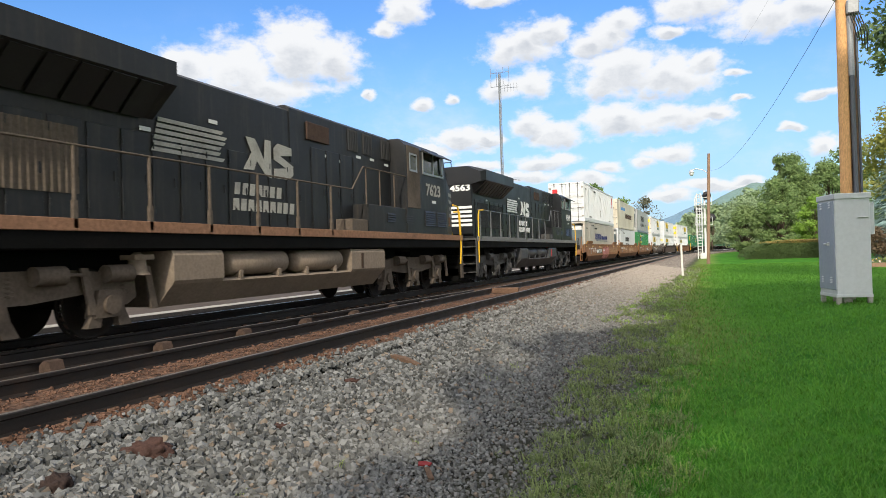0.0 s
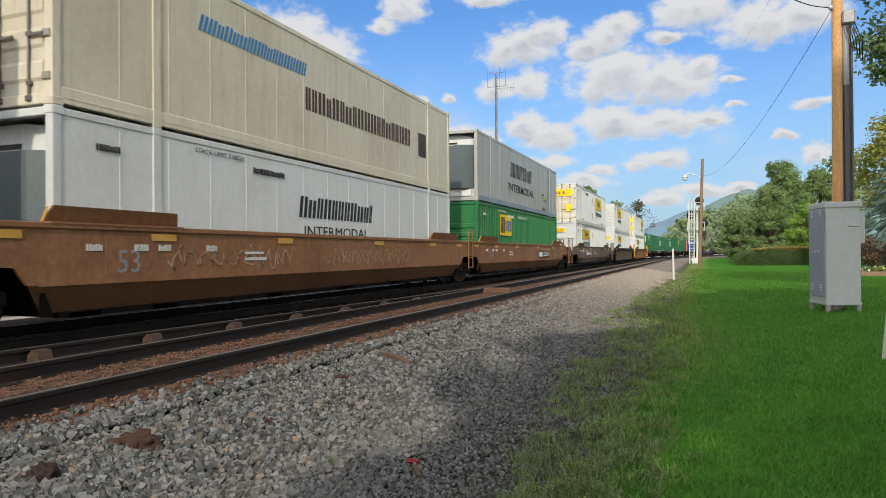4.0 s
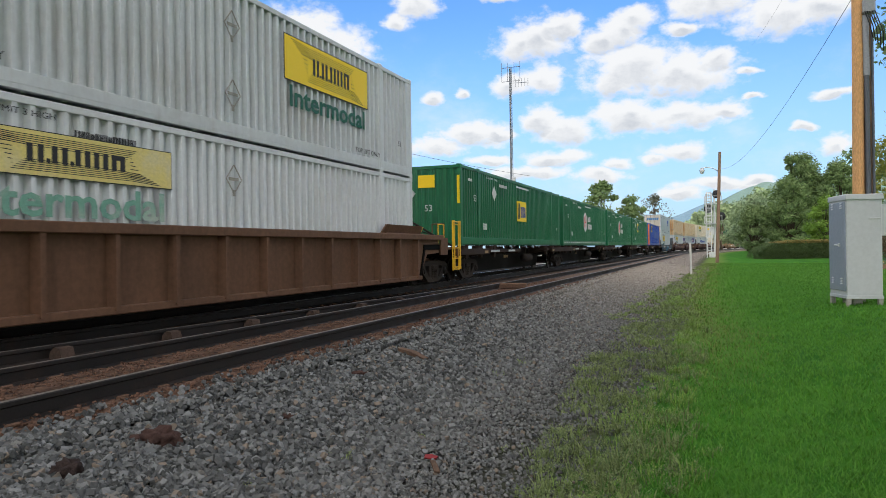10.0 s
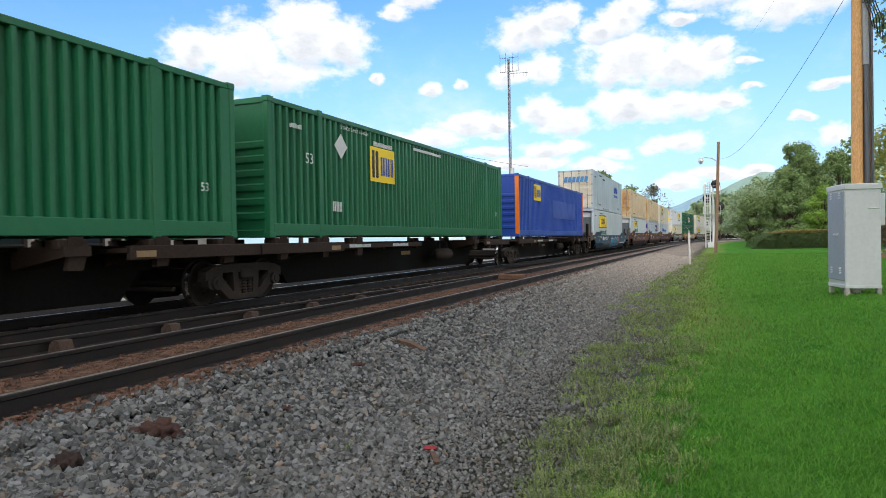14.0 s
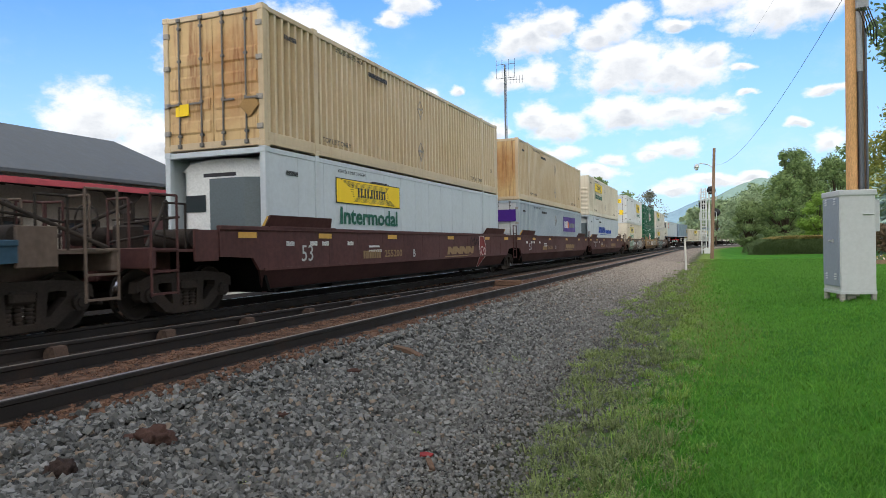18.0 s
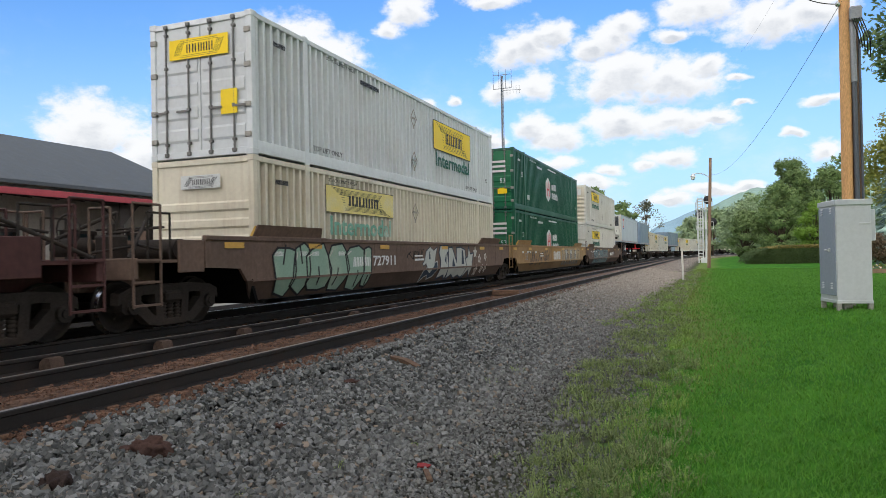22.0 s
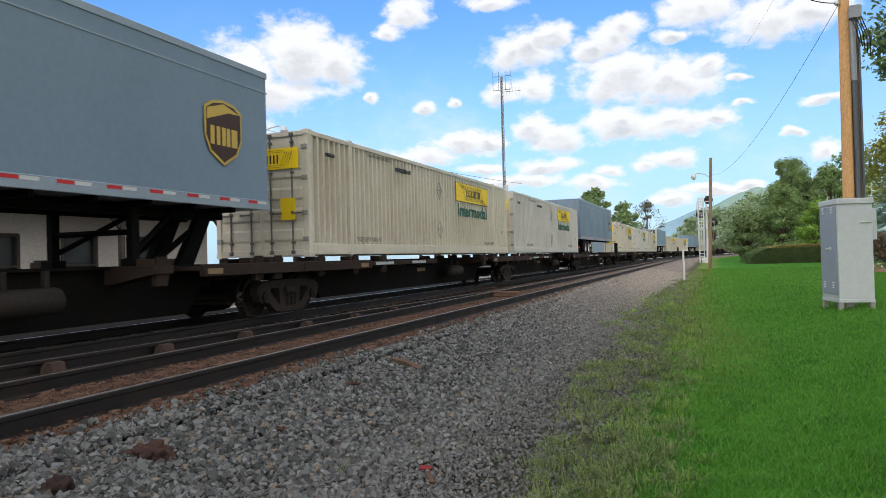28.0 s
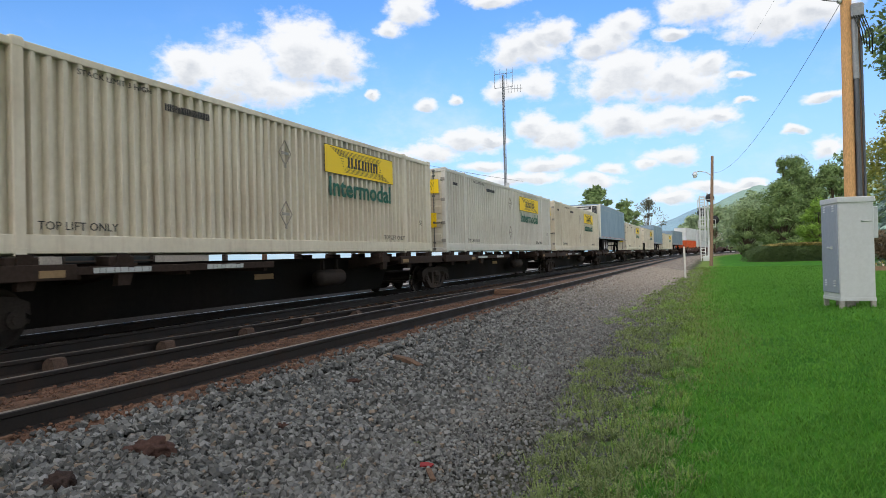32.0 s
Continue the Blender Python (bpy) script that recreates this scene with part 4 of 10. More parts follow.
def stencils(root, upper=True, colour="black", seed=2, x=HW, lift_text=True, holders=True):
    """Small stencilled words and numbers of the load."""
    c = ink[colour]
    if lift_text and upper and holders:
        placard_frames(root)
    if lift_text:
        for y in (2.9, 13.4):
            lettering("stencil", "TOP LIFT ONLY", 0.17, c, root, (x + 0.002, y - HL, 0.42), ON_SIDE, 1.35)
    lettering("stencil", "STACK LIMIT 3 HIGH", 0.12, c, root, (x + 0.002, 3.6 - HL, 2.66), ON_SIDE, 1.4)
    skewed_bars(root, colour, 4.6, 5.7, 2.42, 2.54, (0.06, 0.09), x, "number_marking", 0, seed)
    skewed_bars(root, colour, 0.75, 1.2, 2.36, 2.46, (0.06, 0.09), x, "number_marking", 0, seed + 1)
    lettering("stencil", "53", 0.22, c, root, (x + 0.002, 15.3 - HL, 0.9), ON_SIDE)


TRAIN = []          # (thing, distance along the train, height above the rail)


def container(colour, u, z, label, near="doors", smooth=False, end=None, flutes=5):
    """One 53 foot container; u: its near end along the train; z: its floor above the rail."""
    root = thing("container", label, "container", "containers on the train")
    part("frame", cached(("frame", colour, smooth), lambda: frame_mesh(colour, smooth)), None, root)
    for k in (1, -1):
        make = smooth_side if smooth else corrugated_side
        part("side_wall", cached(("side", colour, smooth, k), lambda: make(colour, k)), None, root)
    for cz in (0.0, CH - 0.12):
        for cy in (-6.096, 6.096, -HL + 0.09, HL - 0.09):
            for k in (-1, 1):
                part("corner_casting", cached(("casting", colour), lambda: casting_mesh(colour)), None, root).location = (k * (HW - 0.08), cy, cz)
    part("roof", cached(("roof", colour), lambda: roof_mesh(colour)), None, root)
    part("end_wall", cached(("end", end or colour, 1, 5), lambda: ribbed_end_mesh(end or colour, 1, 5)), None, root)
    if near == "doors":
        for k in (1, -1):
            d = part("door", cached(("door", end or colour, k), lambda: door_mesh(end or colour, k)), None, root)
            for x in (0.28, 0.86):
                part("lock_bar", cached(("bar", k), lambda: bar_mesh(k)), None, d).location = (k * x, 0, 0)
            for up in (0.35, 0.95, 1.75, 2.45):
                part("hinge", cached("hinge", hinge_mesh), None, d).location = (k * (HW - 0.1), 0, up)
    elif near == "ribs":
        part("end_wall", cached(("end", end or colour, -1, flutes), lambda: ribbed_end_mesh(end or colour, -1, flutes)), None, root)
    elif near == "upright":
        part("end_wall", cached(("upright", end or colour), lambda: upright_end_mesh(end or colour, -1)), None, root)
    else:
        reefer_unit(root, colour)
    TRAIN.append((root, u + HL, z))
    return root

# ---------------------------------------------------------------- well cars, spine cars, trailers
BODIES = {
    "rust_brown": ((0.255, 0.128, 0.062), (0.15, 0.075, 0.042)),
    "grey_brown": ((0.115, 0.085, 0.068), (0.16, 0.12, 0.09)),
    "dark_rib": ((0.05, 0.04, 0.036), (0.09, 0.06, 0.042)),
    "rib_brown": ((0.13, 0.068, 0.04), (0.075, 0.045, 0.03)),
    "teal": ((0.032, 0.075, 0.115), (0.05, 0.065, 0.075)),
    "maroon": ((0.075, 0.032, 0.03), (0.05, 0.027, 0.024)),
    "faded_brown": ((0.132, 0.087, 0.066), (0.082, 0.061, 0.049)),
    "ochre": ((0.30, 0.19, 0.09), (0.2, 0.12, 0.06)),
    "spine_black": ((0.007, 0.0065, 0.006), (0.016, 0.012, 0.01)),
}


def body_paint(key):
    c, d = BODIES[key]
    return paint(key + "_body", c, 0.65, 0.0, d, 0.65, 0.16, 1.2, 0.002, 25.0, 0.05, spec=0.06 if key == "spine_black" else 0.18, streaks=0.4, streak_colour=tuple(v * 0.55 for v in c))


LOW_SIDES = {"teal": 0.27}


def well_side_mesh(colour, k, ribbed, front_end, rear_end):
    s = Shape()
    a, b = -HL - 1.7, HL + 1.7
    x1 = k * (1.42 if ribbed else 1.52)
    x0 = x1 - k * 0.06
    lo, hi = min(x0, x1), max(x0, x1)
    low = 0.26 if ribbed else 0.74
    e = 0.15 if ribbed else 0.55
    d = LOW_SIDES.get(colour, 0.0)
    o = [(-HL - e, low), (HL + e, low), (HL + 0.75, 0.98), (b, 1.02), (b, 1.56 - d), (a, 1.56 - d), (a, 1.02), (-HL - 0.75, 0.98)]
    s.prism(o, "x", lo, hi)
    if ribbed:
        s.box(min(k * 1.36, k * 1.60), max(k * 1.36, k * 1.60), a, b, 1.42, 1.58, 0.015)
        s.box(min(k * 1.36, k * 1.55), max(k * 1.36, k * 1.55), -HL - 0.1, HL + 0.1, 0.24, 0.36, 0.015)
        for i in range(14):
            y = -HL + 0.25 + i * (CL - 0.5) / 13
            s.prism([(x1, y - 0.07), (x1 + k * 0.165, y - 0.04), (x1 + k * 0.165, y + 0.04), (x1, y + 0.07)][::k], "z", 0.3, 1.42)
    else:
        s.box(min(k * 1.44, k * 1.55), max(k * 1.44, k * 1.55), a, b, 1.50 - d, 1.585 - d, 0.012)
        for i in range(12):
            y = -HL + 0.7 + i * 1.36
            s.box(min(k * 1.515, k * 1.524), max(k * 1.515, k * 1.524), y, y + 0.03, 0.77, 1.5 - d)
        s.box(min(k * 1.51, k * 1.535), max(k * 1.51, k * 1.535), -HL - 0.4, HL + 0.4, 0.72, 0.77)
    return s.mesh("side_sill", body_paint(colour))


def guide_mesh(colour, k):
    """A flared guide that leads the boxes in; it sits on the sill."""
    s = Shape().put([(k * 1.36, -1.27, 1.575), (k * 1.36, 1.27, 1.575), (k * 1.50, 1.15, 1.82), (k * 1.50, -1.2, 1.82), (k * 1.43, -1.27, 1.575), (k * 1.43, 1.27, 1.575), (k * 1.54, 1.15, 1.82), (k * 1.54, -1.2, 1.82)],
                    [(0, 1, 2, 3), (7, 6, 5, 4), (4, 5, 1, 0), (3, 2, 6, 7), (0, 3, 7, 4), (1, 5, 6, 2)])
    s.box(min(k * 1.36, k * 1.56), max(k * 1.36, k * 1.56), -1.27, 1.27, 1.572, 1.60)
    return s.mesh("loading_guide", body_paint(colour))


def lower_plate_mesh(colour, k):
    """The lower plate leans in under the body."""
    s = Shape()
    s.put([(k * 1.52, -HL - 0.55, 0.745), (k * 1.52, HL + 0.55, 0.745), (k * 1.27, HL + 0.15, 0.27), (k * 1.27, -HL - 0.15, 0.27), (k * 1.44, -HL - 0.5, 0.745), (k * 1.44, HL + 0.5, 0.745), (k * 1.2, HL + 0.1, 0.27), (k * 1.2, -HL - 0.1, 0.27)],
          [(0, 1, 2, 3), (7, 6, 5, 4), (3, 2, 6, 7), (4, 5, 1, 0), (0, 3, 7, 4), (1, 5, 6, 2)] if k < 0 else [(3, 2, 1, 0), (4, 5, 6, 7), (7, 6, 2, 3), (0, 1, 5, 4), (4, 7, 3, 0), (2, 6, 5, 1)])
    # body colours at about half strength: shade under the lean is painted in
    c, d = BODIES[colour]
    shaded_paint = paint(colour + "_lower", tuple(0.55 * v for v in c), 0.75, 0.0, tuple(0.5 * v for v in d), 0.6, 0.16, 1.2, spec=0.2)
    return s.mesh("lower_plate", shaded_paint)


def well_floor_mesh(colour):
    s = Shape()
    for y in (-HL + 0.4, -6.1, -3, 0, 3, 6.1, HL - 0.4):
        s.box(-1.46, 1.46, y - 0.28, y + 0.28, 0.26, 0.345, 0.01)
    for k in (-1, 1):
        s.box(min(k * 1.2, k * 1.46), max(k * 1.2, k * 1.46), -HL, HL, 0.27, 0.34)
    for w_ in (-1, 1):
        y0, y1 = w_ * (HL + 0.45), w_ * (HL + 1.7)
        s.box(-1.46, 1.46, min(y0, y1), max(y0, y1), 1.12, 1.28, 0.01)
        s.prism([(w_ * (HL + 0.12), 0.3), (w_ * (HL + 0.2), 0.3), (w_ * (HL + 0.55), 1.12), (w_ * (HL + 0.45), 1.12)][::w_], "x", -1.46, 1.46)
        s.box(-0.35, 0.35, min(y0, w_ * (HL + 2.0)), max(y0, w_ * (HL + 2.0)), 0.68, 1.14, 0.02)
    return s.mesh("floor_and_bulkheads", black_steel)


def platform_end(root, way, colour, rails):
    """The outer end of a car: platform, handrails, ladder and brake gear."""
    y = way * (HL + 1.7)
    y2 = way * (HL + 3.35)
    m = body_paint("grey_brown" if colour == "teal" else colour)
    s = Shape()
    s.box(-0.4, 0.4, min(y, y2), max(y, y2), 0.66, 1.12, 0.02)
    s.box(-1.5, 1.5, min(y2, y2 - way * 0.16), max(y2, y2 - way * 0.16), 0.86, 1.2, 0.015)
    s.box(-1.45, 1.45, min(y, y2), max(y, y2), 1.12, 1.17)
    for k in (-1, 1):
        s.box(min(k * 1.44, k * 1.5), max(k * 1.44, k * 1.5), min(y, y + way * 0.6), max(y, y + way * 0.6), 0.95, 1.5, 0.01)
    end = part("end_platform", s, m, root)
    for k in (1, -1):
        s = Shape()
        ya, yb = y2 - way * 0.05, y2 - way * 0.62
        x = k * 1.5
        for yy in (ya, yb):
            s.rod((x, yy, 0.42), (x, yy, 2.05), 0.022, n=6)
        s.rod((x, ya, 2.05), (x, yb, 2.05), 0.022, n=6)
        for z in (0.44, 0.8, 1.15):
            s.box(x - 0.03, x + 0.03, min(ya, yb), max(ya, yb), z, z + 0.035)
        part("ladder", s, yellow_paint if rails else m, end, "yellow grab rails with rungs" if rails else "")
    for x in (-0.9, 0.55):
        s = Shape().pipe([(x, y2 - way * 0.1, 1.17), (x, y2 - way * 0.1, 2.0), (x + 0.45, y2 - way * 0.1, 2.0), (x + 0.45, y2 - way * 0.1, 1.17)], 0.022)
        part("handrail", s, m, end)
    s = Shape()
    s.lathe((-0.35, y2 - way * 0.5, 1.7), (0, way, 0), [(0, 0.27), (0.02, 0.29), (0.04, 0.27), (0.02, 0.25), (0, 0.27)], 14)
    for a in range(4):
        s.rod((-0.35, y2 - way * 0.48, 1.7), (-0.35 + 0.27 * math.cos(a * 1.571), y2 - way * 0.48, 1.7 + 0.27 * math.sin(a * 1.571)), 0.012, n=5)
    s.rod((-0.35, y2 - way * 0.48, 1.17), (-0.35, y2 - way * 0.55, 1.7), 0.03, n=6)
    part("brake_wheel", s, truck_steel, end)
    s = Shape().rod((0.3, y - way * 0.0 + way * 0.25, 1.35), (1.2, y + way * 0.25, 1.35), 0.18, n=12)
    part("brake_cylinder", s, truck_steel, end)
    for k in (-1, 1):
        part("end_brace", Shape().rod((k * 1.35, y2 - way * 0.1, 1.2), (k * 0.4, y + way * 0.1, 2.05), 0.035, n=5).rod((k * 0.4, y + way * 0.1, 1.2), (k * 0.4, y + way * 0.1, 2.05), 0.04, n=5), truck_steel, end)
        part("grab_bar", Shape().pipe([(k * 1.2, y + way * 0.5, 1.17), (k * 1.2, y + way * 0.5, 1.95), (k * 1.2, y + way * 1.0, 1.95), (k * 1.2, y + way * 1.0, 1.17)], 0.02), yellow_paint if rails else truck_steel, end)
    part("control_valve", Shape().box(-0.25, 0.15, min(y + way * 0.35, y + way * 0.75), max(y + way * 0.35, y + way * 0.75), 1.17, 1.62, 0.04).rod((-0.05, y + way * 0.55, 1.6), (-0.05, y + way * 0.55, 1.82), 0.07, n=8), truck_steel, end)
    part("brake_pipe", Shape().pipe([(0.9, y + way * 0.2, 1.3), (0.9, y + way * 0.9, 1.42), (0.2, y + way * 1.2, 1.3), (0.2, y2 - way * 0.1, 1.0)], 0.025, 5).pipe([(-0.9, y + way * 0.1, 1.75), (0.7, y + way * 0.1, 1.75), (0.7, y2 - way * 0.3, 1.6)], 0.022, 5), truck_steel, end)
    part("air_reservoir", Shape().lathe((-1.15, y + way * 0.75, 1.42), (1, 0, 0), [(0, 0.0), (0.04, 0.17), (0.75, 0.17), (0.8, 0.0)], 12), truck_steel, end)
    coupler(root, y2, way)


def tag_panel(root, colour, y0, y1, z0, z1, x=1.552, name="reflector"):
    part(name, Shape().box(x, x + 0.006, y0 - HL, y1 - HL, z0, z1), ink[colour], root)


def spray_lean(z, up, x):
    return x + up - max(0.0, 0.74 - z) * 0.53


def spray_side(pts, z, way):
    """The part of an outline under (-1) or over (+1) the height z."""
    out = []
    for (ya, za), (yb, zb) in zip(pts, pts[1:] + pts[:1]):
        if (za - z) * way >= 0:
            out.append((ya, za))
        if (za - z) * (zb - z) < 0:
            out.append((ya + (yb - ya) * (z - za) / (zb - za), z))
    return out


def spray_plate(s, pts, up, x):
    if min(p[1] for p in pts) < 0.74 < max(p[1] for p in pts):
        for way in (-1, 1):
            q = spray_side(pts, 0.74, way)
            if len(q) > 2:
                spray_plate(s, q, up, x)
        return
    n = len(pts)
    v = [(spray_lean(z, up, x) + d, y - HL, z) for d in (0.0, 0.004) for y, z in pts]
    s.put(v, [tuple(range(n, 2 * n))] + [(i, (i + 1) % n, n + (i + 1) % n, n + i) for i in range(n)])


def spray_line(s, pts, thick, up, x):
    for (ya, za), (yb, zb) in zip(pts, pts[1:]):
        d = math.hypot(yb - ya, zb - za) or 1
        ny, nz = -(zb - za) / d * thick / 2, (yb - ya) / d * thick / 2
        ey, ez = (yb - ya) / d * thick * 0.3, (zb - za) / d * thick * 0.3
        spray_plate(s, [(ya + ny - ey, za + nz - ez), (ya - ny - ey, za - nz - ez), (yb - ny + ey, zb - nz + ez), (yb + ny + ey, zb + nz + ez)], up, x)


def mural(root, forms, x=1.526):
    """Painted shapes, one over the other: fill, outline colour, outline width, corners."""
    for k, (fill, rim, thick, pts) in enumerate(forms):
        if fill:
            s = Shape()
            spray_plate(s, pts, 0.0006 * k, x)
            part("painted_shape", s, fill, root, "spray-painted shape")
        if rim:
            s = Shape()
            spray_line(s, pts + pts[:1], thick, 0.0006 * k + 0.0003, x)
            part("painted_outline", s, rim, root)


def star(y, z, r, turn=0.0, slim=0.45):
    return [(y + (r if k % 2 == 0 else r * slim) * math.sin(k * 0.6283 + turn), z + (r if k % 2 == 0 else r * slim) * math.cos(k * 0.6283 + turn)) for k in range(10)]


def graffiti(root, y0, y1, z0, z1, colours, seed, x=1.526):
    """Painted tags: a single colour is a looping line; several are fat letters, their outlines and their highlights."""
    rnd = random.Random(seed)

    def plate(s, pts, up):
        spray_plate(s, pts, up, x)

    def line(s, pts, thick, up):
        spray_line(s, pts, thick, up, x)
    h = z1 - z0
    if len(colours) == 1:
        c, thick = colours[0]
        s = Shape()
        y = y0
        while y < y1 - 0.1:
            w_ = rnd.uniform(0.3, 0.75) * h
            a, b, p, q = rnd.uniform(0.2, 0.45), rnd.choice((1.0, 1.5, 2.0)), rnd.uniform(0, 6), rnd.uniform(0.25, 0.6)
            pts = [(y + w_ * (k / 11 + q * math.sin(b * 6.28 * k / 11 + p) * 0.5), z0 + h * (0.5 + a * math.sin(6.28 * k / 11 * rnd.choice((1.0, 1.0, 1.1)) + p * 1.7))) for k in range(12)]
            line(s, pts, thick, 0.0)
            y += w_ * rnd.uniform(0.8, 1.1)
        tagged(part("painted_tag", s, c, root), "spray-painted scrawl", kind="stuff")
        return
    fill, edge, gleam = Shape(), Shape(), Shape()
    y, i = y0, 0
    while y < y1 - 0.15:
        w_ = h * rnd.uniform(0.55, 0.95)
        w_ = min(w_, y1 - y)
        pts = []
        for k in range(9):
            t = 6.283 * k / 9
            r = rnd.uniform(0.78, 1.12)
            pts.append((y + w_ / 2 + math.copysign(abs(math.cos(t)) ** 0.6, math.cos(t)) * w_ * 0.52 * r, min(z1 + 0.04, max(z0 - 0.04, (z0 + z1) / 2 + math.copysign(abs(math.sin(t)) ** 0.6, math.sin(t)) * h * 0.5 * r))))
        plate(fill, pts, 0.0004 * (i % 3))
        line(edge, pts + pts[:1], max(0.03, colours[1][1] * 0.9), 0.006)
        # a slit or bar inside each letter
        m = (y + w_ * rnd.uniform(0.35, 0.65), (z0 + z1) / 2 + h * rnd.uniform(-0.2, 0.2))
        line(edge, [m, (m[0] + w_ * rnd.uniform(-0.12, 0.12), m[1] + h * rnd.choice((-0.35, 0.35)))], 0.045, 0.006)
        line(gleam, [(pts[3][0] + 0.06, pts[3][1] - 0.08), (pts[4][0] + 0.07, pts[4][1])], 0.025, 0.0115)
        y += w_ * rnd.uniform(0.78, 0.95)
        i += 1
    tagged(part("painted_tag", fill, colours[0][0], root), "faded spray-painted letters", kind="stuff")
    tagged(part("tag_outline", edge, colours[1][0], root), kind="stuff")
    if len(colours) > 2:
        tagged(part("tag_highlight", gleam, colours[2][0], root), kind="stuff")


def wild_mural(root, y0, y1, z0, z1, seed, colours, x=1.526):
    """Interlocked spray letters: a ragged field, gaps, dark curls with a pale rim, and dots; colours in that order."""
    rnd = random.Random(seed)
    field, gaps, curls, rims, dots = Shape(), Shape(), Shape(), Shape(), Shape()
    h, n = z1 - z0, 8
    for i in range(n):
        a, b = y0 + (y1 - y0) * i / n, y0 + (y1 - y0) * (i + 1) / n + 0.06
        spray_plate(field, [(a, z0 + h * rnd.uniform(0, 0.1)), ((a + b) / 2, z0 + h * rnd.uniform(0, 0.06)), (b, z0 + h * rnd.uniform(0, 0.1)), (b + 0.05, z0 + h * 0.5), (b, z1 - h * rnd.uniform(0, 0.12)), ((a + b) / 2, z1 - h * rnd.uniform(0, 0.05)), (a, z1 - h * rnd.uniform(0, 0.14)), (a - 0.05, z0 + h * 0.5)], 0.0005 * (i % 2), x)
    for i in range(n + 3):
        y, z = y0 + (y1 - y0) * (i + rnd.uniform(0.2, 0.8)) / (n + 3), z0 + h * rnd.uniform(0.3, 0.8)
        w_, k = rnd.uniform(0.12, 0.3), rnd.uniform(0.08, 0.22)
        spray_plate(gaps, [(y - w_, z), (y - w_ * 0.3, z - k), (y + w_ * 0.8, z - k * 0.4), (y + w_, z + k * 0.6), (y + w_ * 0.1, z + k)], 0.0015, x)
    y = y0 + 0.1
    while y < y1 - 0.3:
        w_, p, q = rnd.uniform(0.35, 0.6), rnd.uniform(0, 6.28), rnd.choice((-1, 1))
        lo, hi = z0 + h * rnd.uniform(0.04, 0.2), z1 - h * rnd.uniform(0.04, 0.16)
        pts = []
        for k in range(15):
            f = k / 14
            pts.append((y + w_ * (0.5 + 0.5 * q * math.sin(5.2 * f + p)) + 0.12 * math.sin(11 * f + p), lo + (hi - lo) * (0.5 - 0.5 * math.cos(3.14 * f)) + 0.05 * math.sin(9 * f + p)))
        spray_line(curls, pts, rnd.uniform(0.035, 0.06), 0.0022, x)
        spray_line(rims, [(a + 0.045, b + 0.02) for a, b in pts], 0.017, 0.0032, x)
        c, r = (y + w_ * 0.5, z0 + h * rnd.uniform(0.3, 0.7)), rnd.uniform(0.1, 0.22)
        hook = [(c[0] + r * (1 - 0.05 * k) * math.cos(q * 0.5 * k + p), c[1] + 0.8 * r * (1 - 0.05 * k) * math.sin(q * 0.5 * k + p)) for k in range(12)]
        spray_line(curls, hook, 0.04, 0.0024, x)
        spray_line(rims, [(a + 0.03, b + 0.025) for a, b in hook], 0.014, 0.0034, x)
        y += w_ * rnd.uniform(0.55, 0.85)
    for _ in range(95):
        y, z, r = rnd.uniform(y0 + 0.1, y1 - 0.1), rnd.uniform(z0 + 0.1, z1 - 0.1), rnd.uniform(0.018, 0.045)
        spray_plate(dots, [(y + r * math.cos(k * 1.047), z + r * math.sin(k * 1.047)) for k in range(6)], 0.0042, x)
    for name, s, c in zip(("painted_field", "painted_gap", "tag_outline", "tag_highlight", "painted_dots"), (field, gaps, curls, rims, dots), colours):
        if c:
            tagged(part(name, s, c, root), kind="stuff")


tag_sea = paint("spray_sea", (0.125, 0.20, 0.215), 0.7, 0.0, (0.21, 0.255, 0.235), 0.7, 0.15, 2.5)
tag_white = paint("spray_white", (0.52, 0.49, 0.45), 0.7, 0.0, (0.28, 0.22, 0.18), 0.7)
tag_green = paint("spray_green", (0.22, 0.32, 0.25), 0.7, 0.0, (0.35, 0.4, 0.32), 0.6)
tag_pink = paint("spray_pink", (0.45, 0.20, 0.18), 0.7, 0.0, (0.5, 0.32, 0.26), 0.6)
tag_red = paint("spray_red", (0.20, 0.045, 0.045), 0.7, 0.0, (0.13, 0.03, 0.032), 0.6)
tag_navy = paint("spray_navy", (0.035, 0.05, 0.075), 0.7, 0.0, (0.06, 0.065, 0.07), 0.6)
tag_pale = paint("spray_pale", (0.40, 0.41, 0.38), 0.7, 0.0, (0.29, 0.28, 0.25), 0.6)
tag_brown = paint("spray_brown", (0.215, 0.16, 0.125), 0.7, 0.0, (0.14, 0.105, 0.085), 0.6)
tag_smoke = paint("spray_smoke", (0.105, 0.098, 0.088), 0.7, 0.0, (0.15, 0.125, 0.1), 0.6)
tag_black = paint("spray_black", (0.025, 0.025, 0.028), 0.7)
tag_dim = paint("spray_dim", (0.24, 0.19, 0.16), 0.7, 0.0, (0.14, 0.1, 0.08), 0.7)
tag_maroon = paint("spray_maroon", (0.16, 0.03, 0.03), 0.7)
tag_sand = paint("spray_sand", (0.38, 0.27, 0.17), 0.7, 0.0, (0.24, 0.15, 0.09), 0.7)
tag_slate = paint("spray_slate", (0.10, 0.11, 0.115), 0.7, 0.0, (0.16, 0.15, 0.14), 0.6)
tag_tan = paint("spray_tan", (0.36, 0.27, 0.17), 0.7, 0.0, (0.28, 0.2, 0.12), 0.6)
tag_blue = paint("spray_blue", (0.07, 0.25, 0.40), 0.7, 0.0, (0.12, 0.20, 0.26), 0.6)


